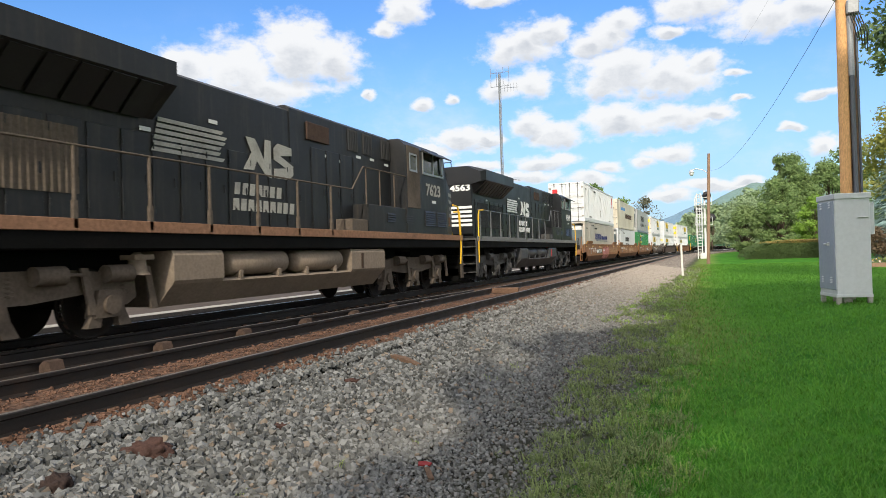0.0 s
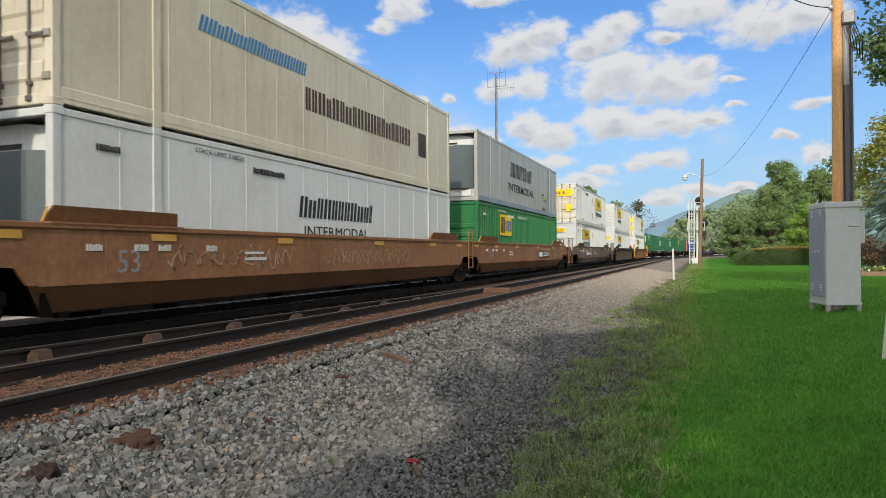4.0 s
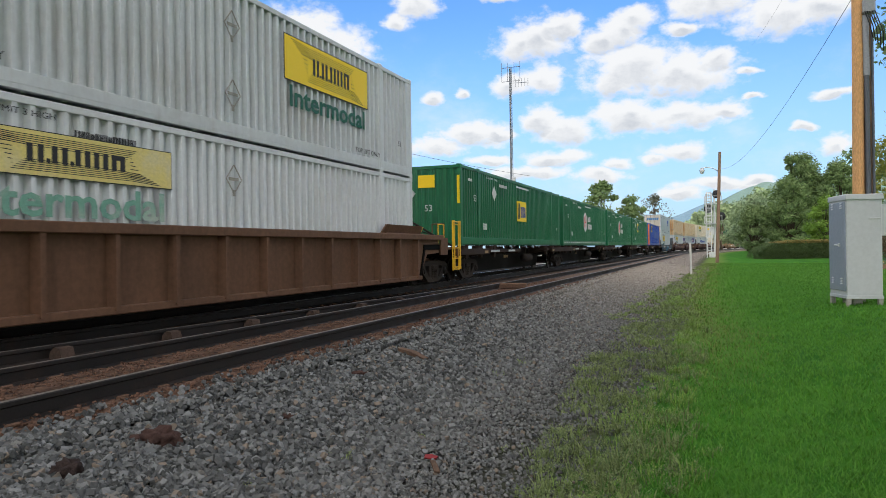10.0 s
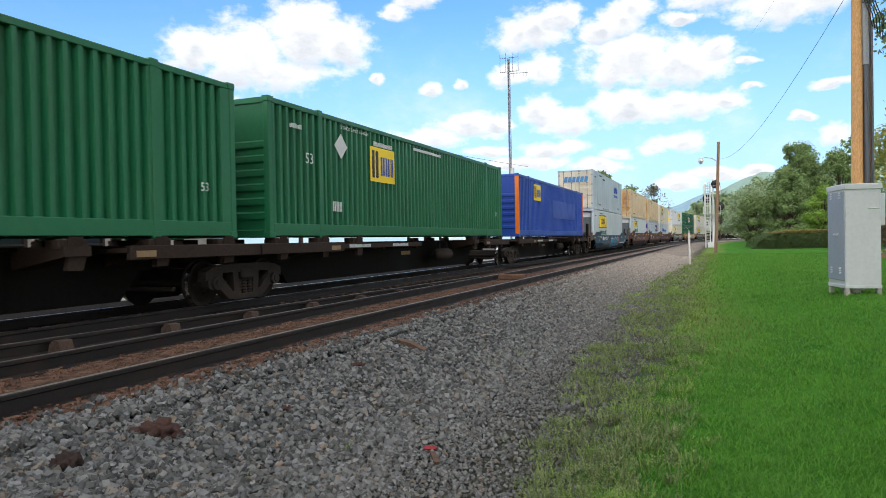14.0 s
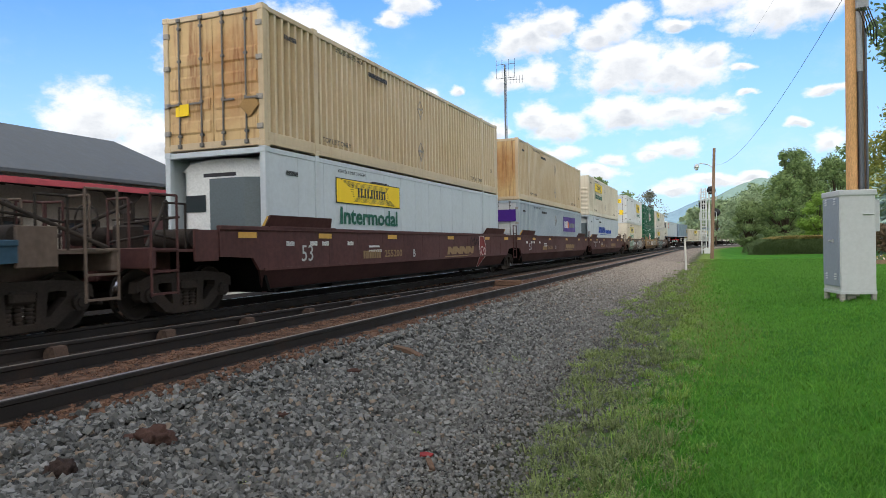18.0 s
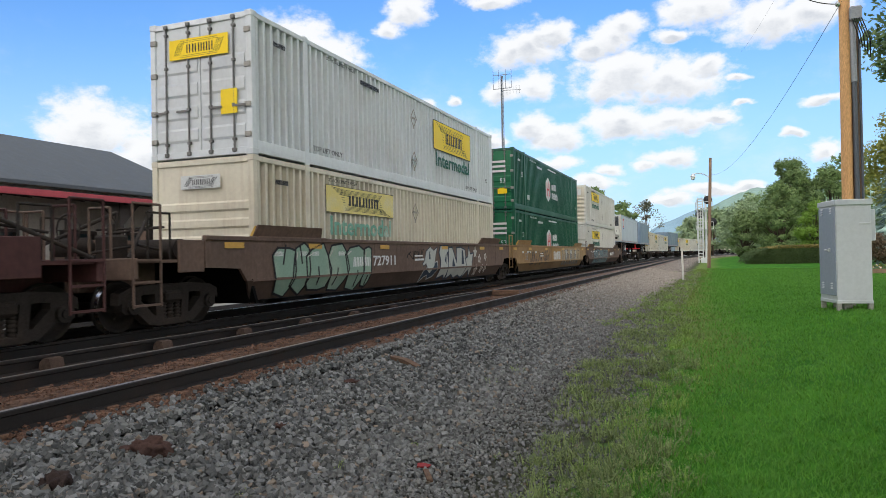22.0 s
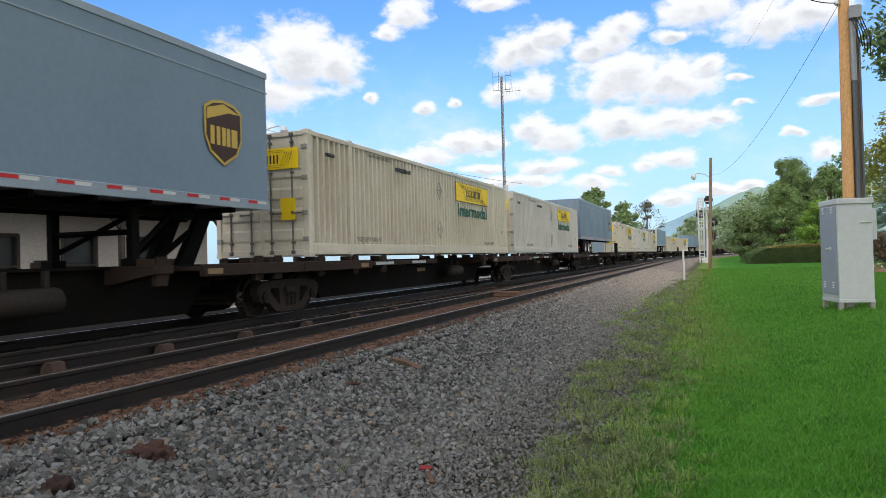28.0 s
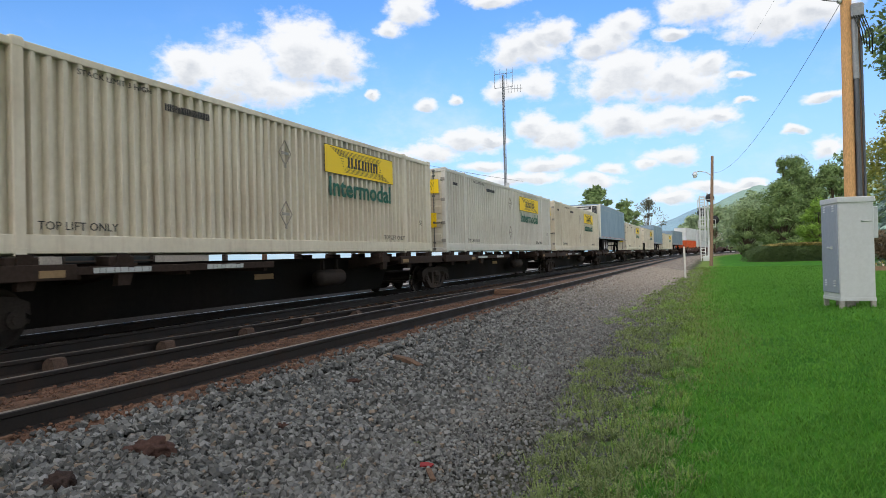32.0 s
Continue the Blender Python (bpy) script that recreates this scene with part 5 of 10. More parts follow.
def well_car(colour, u, label, ribbed=False, front=True, rear=True, rails=False, number="", number_y=5.4, board=False):
    """A low well body below the box whose near end is at u; front and rear: outer ends with their own bogies."""
    root = thing("well_car", label, "railway wagon", "wagons of the train")
    for k in (1, -1):
        part("side_sill", cached(("wellside", colour, k, ribbed), lambda: well_side_mesh(colour, k, ribbed, front, rear)), None, root)
        if not ribbed:
            part("lower_plate", cached(("lower", colour, k), lambda: lower_plate_mesh(colour, k)), None, root)
        for y in (-HL + 1.02, HL - 1.02):
            g = part("loading_guide", cached(("guide", colour, k), lambda: guide_mesh(colour, k)), None, root)
            g.location = (0, y, -LOW_SIDES.get(colour, 0.0))
            if k > 0:
                part("reflector", Shape().prism([(1.37, 1.6), (1.43, 1.6), (1.53, 1.8), (1.49, 1.8)], "y", -1.275 if y < 0 else 1.268, -1.268 if y < 0 else 1.275), ink["gold"], g)
    part("floor", cached(("wellfloor", colour), lambda: well_floor_mesh(colour)), None, root)
    if front:
        platform_end(root, -1, colour, rails)
        freight_truck(root, -HL - 2.05)
    else:
        freight_truck(root, -HL - 1.68)
    if rear:
        platform_end(root, 1, colour, rails)
        freight_truck(root, HL + 2.05)
    if not front:
        s = Shape()
        for y in (-HL - 1.95, -HL - 1.45):
            s.rod((1.55, y, 0.55), (1.55, y, 2.0), 0.022, n=6)
        for z in (0.6, 0.95, 1.3, 1.65, 1.98):
            s.rod((1.55, -HL - 1.95, z), (1.55, -HL - 1.45, z), 0.018, n=6)
        part("ladder", s, body_paint(colour), root)
    side = 1.61 if ribbed else 1.556
    for y in (-1.2, 1.6, 5.1, 9.6, 13.6, 16.2):
        if not ribbed or y < 0:
            tag_panel(root, "gold", y, y + 0.55, 1.36 - LOW_SIDES.get(colour, 0.0), 1.47 - LOW_SIDES.get(colour, 0.0), 1.53 if not ribbed else 1.605)
    if number:
        if board:
            tag_panel(root, "black", number_y, number_y + 2.8, 0.86, 1.22, 1.524, "number_board")
        lettering("wagon_number", number, 0.36, ink["white"], root, (1.532, number_y + 1.9 - HL, 1.04), ON_SIDE, 1.35, 0.006)
        skewed_bars(root, "white", number_y + 0.1, number_y + 1.0, 0.92, 1.16, (0.12, 0.16), 1.532, "owner_marking", 0.15, 3)
    if not ribbed:
        lettering("stencil", "53", 0.5, ink["grey"] if colour != "maroon" else ink["pale"], root, (1.524, 1.15 - HL, 1.02), ON_SIDE)
        for i, y in enumerate((0.35, 1.25, 1.75, 2.9)):
            skewed_bars(root, "white", y, y + 0.28, 1.2, 1.3, (0.04, 0.07), 1.53, "data_marking", 0, 20 + i)
        at = 4.0 if not number or number_y > 4.6 else 7.4
        skewed_bars(root, "white", at, at + 0.7, 1.02, 1.08, (0.03, 0.05), 1.53, "data_marking", 0, 31)
        skewed_bars(root, "white", at, at + 0.6, 1.14, 1.19, (0.03, 0.05), 1.53, "data_marking", 0, 32)
    TRAIN.append((root, u + HL, 0.0))
    return root


def spine_car(u, label, front=True, rear=True, length=CL):
    """A skeleton car: one deep centre beam, cross arms with pedestals; u: near end of its load."""
    root = thing("spine_car", label, "railway wagon", "wagons of the train")
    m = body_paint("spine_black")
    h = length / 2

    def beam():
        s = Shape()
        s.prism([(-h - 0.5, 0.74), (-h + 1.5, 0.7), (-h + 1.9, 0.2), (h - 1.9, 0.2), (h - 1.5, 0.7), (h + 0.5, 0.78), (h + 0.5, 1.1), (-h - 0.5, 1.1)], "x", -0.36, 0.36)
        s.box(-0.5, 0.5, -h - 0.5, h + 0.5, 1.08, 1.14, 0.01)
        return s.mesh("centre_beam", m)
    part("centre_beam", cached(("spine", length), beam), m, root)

    def arm():
        s = Shape()
        s.prism([(-1.42, 1.0), (-0.3, 0.8), (0.3, 0.8), (1.42, 1.0), (1.42, 1.14), (-1.42, 1.14)], "y", -0.22, 0.22)
        for k in (-1, 1):
            x = k * 1.2
            s.box(x - 0.14, x + 0.14, -0.24, 0.24, 1.1, 1.245, 0.015)
            s.prism([(k * 1.32, 1.1), (k * 1.36, 1.1), (k * 1.39, 1.28), (k * 1.36, 1.28)][::k], "y", -0.12, 0.12)
            s.prism([(-0.12, 0.8), (0.12, 0.8), (0.2, 1.02), (-0.1, 1.02)], "x", x - 0.05 + k * 0.12, x + 0.05 + k * 0.12)
        return s.mesh("cross_arm", paint("dusty_spine_steel", (0.035, 0.024, 0.019), 0.8, 0.0, (0.02, 0.015, 0.013), 0.6, 0.2, 2.0))
    for y in (-h + 0.35, -6.1, -h + 3.6, h - 3.6, 6.1, h - 0.35):
        part("cross_arm", cached("arm", arm), m, root).location = (0, y, 0)

    def deck(k):
        x0, x1 = min(k * 0.5, k * 1.44), max(k * 0.5, k * 1.44)
        s = Shape().box(x0, x1, -1.6, 1.6, 1.02, 1.1, 0.01)
        s.box(min(k * 1.36, k * 1.46), max(k * 1.36, k * 1.46), -1.6, 1.6, 0.92, 1.14, 0.01)
        return s.mesh("end_deck", paint("dusty_spine_steel", (0.055, 0.036, 0.027)))
    for k in (-1, 1):
        for y in (-h + 1.1, h - 1.1):
            part("end_deck", cached(("deck", k), lambda: deck(k)), m, root).location = (0, y, 0)
    for y in (-h + 2.1, h - 2.6):
        tag_panel(root, "dim_gold", y + HL, y + HL + 0.4, 0.96, 1.06, 1.462)
    for k in (-1, 1):
        s = Shape()
        s.box(min(k * 1.3, k * 1.42), max(k * 1.3, k * 1.42), -h + 2.6, -h + 7.4, 0.98, 1.1, 0.01)
        for y in (-h + 2.8, -h + 5.0, -h + 7.2):
            s.box(min(k * 0.3, k * 1.35), max(k * 0.3, k * 1.35), y - 0.05, y + 0.05, 0.92, 1.0)
        part("side_walkway", s, paint("dusty_spine_steel", (0.055, 0.036, 0.027)), root)
    skewed_bars(root, "pale", -h + 3.0 + HL, -h + 4.1 + HL, 1.0, 1.08, (0.1, 0.14), 1.424, "owner_marking", 0, 3)
    skewed_bars(root, "pale", -h + 5.4 + HL, -h + 6.4 + HL, 1.0, 1.08, (0.1, 0.14), 1.424, "number_marking", 0, 5)
    s = Shape().lathe((0.82, h - 6.2, 0.66), (0, 1, 0), [(0, 0.0), (0.03, 0.12), (0.1, 0.2), (1.1, 0.2), (1.17, 0.12), (1.2, 0.0)], 14)
    tank = part("air_reservoir", s, truck_steel, root, "cylindrical air tank hung from the beam")
    for y in (h - 5.95, h - 5.3):
        part("hanger", Shape().box(0.78, 0.86, y, y + 0.07, 0.84, 1.1), truck_steel, tank)
    tag_panel(root, "dim_gold", h - 8.0 + HL, h - 7.3 + HL, 0.7, 0.82, 0.362)
    freight_truck(root, -h + 1.1 if front else -h - 0.55)
    if rear:
        freight_truck(root, h - 1.1)
    for way, on in ((-1, front), (1, rear)):
        if on:
            y = way * (h + 0.5)
            s = Shape()
            s.box(-1.45, 1.45, min(y, y + way * 0.7), max(y, y + way * 0.7), 0.84, 1.12, 0.015)
            end = part("end_platform", s, m, root)
            for k in (1, -1):
                g = Shape()
                for yy in (y + way * 0.6, y + way * 0.05):
                    g.box(min(k * 1.38, k * 1.46), max(k * 1.38, k * 1.46), yy - 0.05, yy + 0.05, 0.45, 2.1, 0.01)
                for z in (0.5, 0.85, 1.95):
                    g.box(min(k * 1.38, k * 1.46), max(k * 1.38, k * 1.46), min(y, y + way * 0.65), max(y, y + way * 0.65), z, z + 0.04)
                part("ladder", g, yellow_paint if 170 < u < 190 else m, end, "yellow end ladder" if 170 < u < 190 else "")
            coupler(root, y + way * 0.6, way)
    TRAIN.append((root, u + h, 0.0))
    return root


def wheel_pair(parent, y, z):
    def tyre():
        return Shape().lathe((0, 0, 0), (1, 0, 0), [(-0.13, 0.3), (-0.14, 0.44), (-0.11, 0.5), (0.11, 0.5), (0.14, 0.44), (0.13, 0.3), (-0.13, 0.3)], 22).mesh("tyre", rubber)

    def rim(k):
        return Shape().lathe((0, 0, 0), (k, 0, 0), [(0.12, 0.3), (0.10, 0.27), (0.0, 0.24), (-0.02, 0.14), (0.06, 0.11), (0.07, 0.0)], 18).mesh("rim", paint("alloy_rim", (0.5, 0.5, 0.5), 0.35, 0.8, (0.2, 0.19, 0.18), 0.5))
    for k in (-1, 1):
        part("tyre", cached("tyre", tyre), None, parent).location = (k * 0.82, y, z)
        part("tyre", cached("tyre", tyre), None, parent).location = (k * 1.13, y, z)
        part("rim", cached(("rim", k), lambda: rim(k)), None, parent, "bright metal wheel rim").location = (k * 1.13, y, z)
    part("axle", Shape().rod((-1.1, y, z), (1.1, y, z), 0.06, n=8), black_steel, parent)


def trailer(colour, u, length, label, skirt=False, unit=False):
    """A highway trailer riding on a spine car, nose towards the rear of the train; u: its near end."""
    root = thing("semi_trailer", label, "trailer", "trailers on the train")
    h = length / 2
    z0, z1 = 2.2, 5.02
    m = coat(colour, 0.38)
    s = Shape().box(-1.28, 1.28, -h, h, z0 + 0.12, z1, 0.03)
    body = part("body", s, m, root)
    metal = paint("aluminium_rail", (0.26, 0.31, 0.365), 0.45, 0.2, (0.2, 0.235, 0.275), 0.4)
    for k in (-1, 1):
        part("lower_rail", Shape().box(min(k * 1.27, k * 1.30), max(k * 1.27, k * 1.30), -h, h, z0, z0 + 0.2, 0.008), metal, root)
        part("upper_rail", Shape().box(min(k * 1.27, k * 1.295), max(k * 1.27, k * 1.295), -h, h, z1 - 0.12, z1 + 0.01, 0.008), metal, root)
        part("trim_strip", Shape().box(min(k * 1.27, k * 1.29), max(k * 1.27, k * 1.29), -h, h, z1 - 0.42, z1 - 0.39), metal, root)
    part("floor", Shape().box(-1.25, 1.25, -h, h, z0 + 0.02, z0 + 0.14), metal, root)
    for i in range(int(length / 0.85)):
        y = -h + 0.4 + i * 0.85
        part("reflector", cached("reflect", lambda: Shape().box(1.30, 1.304, -0.14, 0.14, 0, 0.055).mesh("reflector", ink["red"])), None, root).location = (0, y, z0 + 0.12)
        part("reflector", cached("reflect_white", lambda: Shape().box(1.30, 1.304, -0.14, 0.14, 0, 0.055).mesh("reflector", ink["white"])), None, root).location = (0, y + 0.29, z0 + 0.12)
    s = Shape()
    s.box(-0.5, -0.38, -h + 0.3, h - 0.5, z0 - 0.18, z0 + 0.05).box(0.38, 0.5, -h + 0.3, h - 0.5, z0 - 0.18, z0 + 0.05)
    for i in range(12):
        y = -h + 1 + i * (length - 2) / 11
        s.box(-1.2, 1.2, y - 0.04, y + 0.04, z0 - 0.08, z0 + 0.02)
    part("underframe", s, black_steel, root)
    bogie = part("axle_frame", Shape().box(-0.55, -0.4, -h + 1.0, -h + 4.6, 1.75, 2.1).box(0.4, 0.55, -h + 1.0, -h + 4.6, 1.75, 2.1).box(-1.2, 1.2, -h + 1.2, -h + 1.4, 1.5, 2.1).box(-1.2, 1.2, -h + 3.9, -h + 4.05, 1.6, 2.1), black_steel, root)
    for y in (-h + 2.1, -h + 3.35):
        wheel_pair(bogie, y, 1.64)
    for k in (-1, 1):
        s = Shape().box(k * 0.9 - 0.07, k * 0.9 + 0.07, h - 3.3, h - 3.14, 1.25, 2.1, 0.01)
        s.box(k * 0.9 - 0.14, k * 0.9 + 0.14, h - 3.36, h - 3.08, 1.14, 1.26, 0.01)
        s.rod((k * 0.9, h - 3.22, 1.35), (k * 0.5, h - 1.9, 2.1), 0.05, n=6)
        part("landing_leg", s, black_steel, root)
    part("leg_brace", Shape().rod((-0.9, h - 3.22, 1.7), (0.9, h - 3.22, 1.7), 0.05, n=6), black_steel, root)
    # hitch of the wagon that carries the nose
    s = Shape()
    s.prism([(h - 1.7, 1.12), (h - 1.3, 1.12), (h - 0.75, 2.1), (h - 1.1, 2.1)], "x", -0.45, -0.3)
    s.prism([(h - 1.7, 1.12), (h - 1.3, 1.12), (h - 0.75, 2.1), (h - 1.1, 2.1)], "x", 0.3, 0.45)
    s.box(-0.55, 0.55, h - 1.25, h - 0.55, 2.05, 2.2, 0.02).rod((-0.35, h - 2.2, 1.2), (-0.35, h - 0.9, 2.0), 0.06, n=6).rod((0.35, h - 2.2, 1.2), (0.35, h - 0.9, 2.0), 0.06, n=6)
    part("kingpin_stand", s, black_steel, root)
    if skirt:
        s = Shape()
        s.prism([(-h + 5.0, 2.08), (-h + 5.16, 1.86), (-h + 5.22, 1.6), (-h + 5.14, 1.32), (h - 4.7, 1.24), (h - 4.15, 2.08)], "x", 1.16, 1.185)
        part("side_skirt", s, coat("skirt_grey", 0.4), root, "pale aerodynamic side skirt")
    # the near end: rear doors, or the cooling unit of a refrigerated trailer
    if unit:
        shell = paint("cream_moulding", (0.60, 0.59, 0.53), 0.5, 0.0, (0.48, 0.46, 0.4), 0.5)
        s = Shape()
        s.prism([(-1.02, -h), (-1.02, -h - 0.36), (-0.86, -h - 0.5), (0.8, -h - 0.5), (0.98, -h - 0.36), (0.98, -h)][::-1], "z", 3.02, 4.84)
        cu = part("cooling_unit", s, shell, root, "cream-white refrigeration unit on the nose")
        part("name_band", Shape().box(-0.9, 0.62, -h - 0.512, -h - 0.498, 4.56, 4.82), ink["black"], cu)
        part("name_stroke", Shape().box(-0.42, 0.42, -h - 0.516, -h - 0.51, 4.65, 4.73), ink["white"], cu)
        s = Shape().prism([(0.68, -h - 0.49), (0.68, -h - 0.515), (0.81, -h - 0.515), (0.995, -h - 0.37), (0.995, -h - 0.03), (0.975, -h - 0.03)][::-1], "z", 3.86, 4.82)
        part("grille", s, ink["black"], cu)
        for i in range(8):
            part("grille_bar", Shape().prism([(0.7, -h - 0.517), (0.7, -h - 0.522), (0.815, -h - 0.522), (1.002, -h - 0.375), (0.996, -h - 0.371), (0.81, -h - 0.517)][::-1], "z", 3.92 + i * 0.11, 3.945 + i * 0.11), ink["grey"], cu)
        part("panel_seam", Shape().box(-0.86, 0.66, -h - 0.506, -h - 0.499, 3.985, 4.0).box(-0.1, -0.085, -h - 0.506, -h - 0.499, 3.1, 3.98), ink["grey"], cu)
        part("hatch", Shape().box(0.72, 0.84, -h - 0.49, -h - 0.43, 3.2, 3.42, 0.01), ink["black"], cu)
        part("unit_emblem", Shape().box(-0.28, 0.05, -h - 0.507, -h - 0.499, 4.1, 4.42), ink["red"], cu)
        part("sill", Shape().box(-1.1, 1.06, -h - 0.42, -h, 2.92, 3.0, 0.01), shell, root)
        part("nose_panel", Shape().box(-1.2, 1.2, -h - 0.03, -h + 0.01, z0 + 0.14, z1 - 0.1, 0.01), shell, root, "cream front wall of the trailer")
        part("corner_post", Shape().rod((1.22, -h + 0.02, z0 + 0.1), (1.22, -h + 0.02, z1), 0.075, n=12), shell, root)
        part("air_coupling", Shape().pipe([(0.5, -h - 0.06, 2.85), (0.62, -h - 0.14, 2.55), (0.85, -h - 0.12, 2.6), (0.98, -h - 0.05, 2.85)], 0.03, 6).box(0.6, 0.8, -h - 0.08, -h, 2.6, 2.75), black_steel, root)
        part("fuel_tank", Shape().rod((-0.9, -h + 2.0, 1.95), (0.9, -h + 2.0, 1.95), 0.25, n=14), coat("trailer_white", 0.4), root)
    else:
        for k in (-1, 1):
            d = part("door", Shape().box(min(k * 0.01, k * 1.2), max(k * 0.01, k * 1.2), -h - 0.03, -h + 0.01, z0 + 0.16, z1 - 0.14, 0.006), m, root)
            for x in (k * 0.35, k * 0.95):
                part("lock_bar", Shape().rod((x, -h - 0.045, z0 + 0.1), (x, -h - 0.045, z1 - 0.1), 0.016, n=6), lock_steel, d)
        s = Shape().box(-1.2, 1.2, -h - 0.02, -h + 0.1, 1.55, 1.68, 0.01)
        for k in (-0.6, 0.6):
            s.box(k - 0.05, k + 0.05, -h, -h + 0.08, 1.6, 2.2)
        part("bumper", s, ink["red"], root)
    TRAIN.append((root, u + h, 0.0))
    root["half"] = h
    return root


def shield(root, y, z, x=1.305, w_=1.05, h=1.22):
    """A plain shield badge, brown with a gold rim."""
    half = root["half"]
    o = [(-0.5, 0.34), (-0.3, 0.44), (0.0, 0.48), (0.3, 0.44), (0.5, 0.34), (0.5, -0.1), (0.36, -0.34), (0.0, -0.52), (-0.36, -0.34), (-0.5, -0.1)]
    for k, c, dx in ((1.0, "shield_gold", 0.0), (0.91, "brown", 0.005)):
        s = Shape().prism([(y - half + a * w_ * k, z + b * h * k) for a, b in o], "x", x + dx, x + dx + 0.006)
        badge = part("badge_rim" if dx == 0 else "badge_field", s, ink[c], root)
    s = Shape()
    s.prism([(y - half + a * w_, z + b * h) for a, b in ((-0.44, 0.31), (0.0, 0.42), (0.44, 0.31), (0.12, 0.3), (-0.44, 0.14))], "x", x + 0.01, x + 0.014)
    for a, wd in ((-0.36, 0.1), (-0.2, 0.09), (-0.06, 0.1), (0.07, 0.09), (0.2, 0.16)):
        s.box(x + 0.011, x + 0.016, y - half + a * w_, y - half + (a + wd) * w_, z - 0.22 * h, z + 0.06 * h)
    part("badge_stroke", s, ink["shield_gold"], root)


# ---------------------------------------------------------------- locomotives
def locomotive(u, label, coat_m, sill_m, dirt_m, tank_m, number, wing_y, marks):
    """A six-axle diesel with its cab towards the rear of the train; u: its middle along the train."""
    root = thing("locomotive", label, "locomotive", "locomotives of the train")
    tag = coat_m.name
    # frame, walkway and pilots
    s = Shape().box(-1.5, 1.5, -10.2, 10.35, 1.36, 1.66, 0.02).box(-0.7, 0.7, -10.6, 10.6, 0.95, 1.4, 0.02)
    part("frame", s, black_steel, root)
    for way in (-1, 1):
        y = way * 10.3
        s = Shape().box(-1.45, 1.45, min(y, y + way * 0.1), max(y, y + way * 0.1), 0.35, 1.6, 0.02)
        s.prism([(-1.35, y), (1.35, y), (1.1, y + way * 0.55), (-1.1, y + way * 0.55)][::way], "z", 0.18, 0.62)
        part("pilot", s, black_steel, root)
    for k in (-1, 1):
        part("sill", Shape().box(min(k * 1.495, k * 1.53), max(k * 1.495, k * 1.53), -10.3, 10.4, 1.62, 1.80, 0.008), sill_m, root, "frame edge with a worn stripe")
    part("walkway", Shape().box(-1.49, 1.49, -10.3, 6.0, 1.66, 1.74), dirt_m, root)
    # long hood, stepped up to the engine room
    hood = [(-1.0, 1.74), (1.0, 1.74), (1.0, 4.46), (0.9, 4.53), (-0.9, 4.53), (-1.0, 4.46)]
    part("hood", Shape().prism(hood, "y", -9.2, 0.42), coat_m, root)
    s = Shape().prism([(-1.02, 1.74), (1.02, 1.74), (1.02, 4.54), (0.9, 4.62), (-0.9, 4.62), (-1.02, 4.54)], "y", 0.4, 5.6)
    room = part("engine_room", s, coat_m, root)

    def cut(y, xo, zb, zt, top, root_z=3.55):
        return (y, [(-xo, zb), (-0.98, root_z), (0.98, root_z), (xo, zb), (xo, zt), (0.85, top), (-0.85, top), (-xo, zt)])
    s = Shape().loft([cut(-9.34, 1.4, 4.0, 4.38, 4.62, 3.9), cut(-9.1, 1.55, 4.04, 4.46, 4.66), cut(wing_y, 1.55, 4.08, 4.48, 4.66)])
    wings = part("radiator_cab", s, coat_m, root, "wide flaring radiator section")
    for k in (-1, 1):
        n = 9
        for i in range(n):
            y0, y1 = -8.8 + i * (wing_y + 8.6) / n, -8.8 + (i + 0.86) * (wing_y + 8.6) / n
            part("radiator_grille", Shape().prism([(k * 1.5, 4.05), (k * 1.04, 3.58), (k * 1.06, 3.54), (k * 1.52, 4.02)][::k], "y", y0, y1), ink["black"], wings)
    # doors, hatches and louvres along the hood
    for k in (-1, 1):
        def door(h, w_=0.58):
            s = Shape().box(min(k * 0.0, k * 0.022), max(k * 0.0, k * 0.022), 0, w_, 0, h, 0.008)
            s.box(min(k * 0.02, k * 0.04), max(k * 0.02, k * 0.04), w_ - 0.09, w_ - 0.05, h * 0.42, h * 0.42 + 0.16)
            for z in (0.18, h - 0.25):
                s.rod((k * 0.024, 0.015, z), (k * 0.024, 0.015, z + 0.12), 0.016, n=6)
            return s.mesh("hood_door", coat_m)
        for i in range(15):
            part("hood_door", cached(("hdoor", tag, k), lambda: door(1.5)), None, root).location = (k * 1.0, -9.0 + i * 0.66, 1.82)
        for i in range(4):
            part("hood_door", cached(("hdoor2", tag, k), lambda: door(1.95, 0.62)), None, room).location = (k * 1.02, 1.25 + i * 0.68, 1.82)
    louvre_m = dirt_m if tag.startswith("dusty") else coat_m
    for y0, y1, z0, z1 in ((-8.7, -7.3, 2.2, 3.2), (-6.9, -5.2, 2.2, 3.2)):
        g = part("louvre_panel", Shape().box(1.02, 1.03, y0, y1, z0, z1), louvre_m, root)
        for i in range(14):
            ya = y0 + i * (y1 - y0) / 14
            part("slat", Shape().prism([(1.03, ya), (1.055, ya + 0.02), (1.055, ya + 0.045), (1.03, ya + 0.065)], "z", z0, z1), louvre_m, g)
    for y0 in (3.05, 3.88, 5.0):
        g = part("louvre_panel", Shape().box(1.02, 1.028, y0, y0 + 0.55, 3.92, 4.5), ink["black"], room)
        for i in range(6):
            part("slat", Shape().prism([(1.028, y0 + i * 0.093), (1.06, y0 + 0.02 + i * 0.093), (1.06, y0 + 0.04 + i * 0.093), (1.028, y0 + 0.05 + i * 0.093)], "z", 3.93, 4.49), coat_m, g)
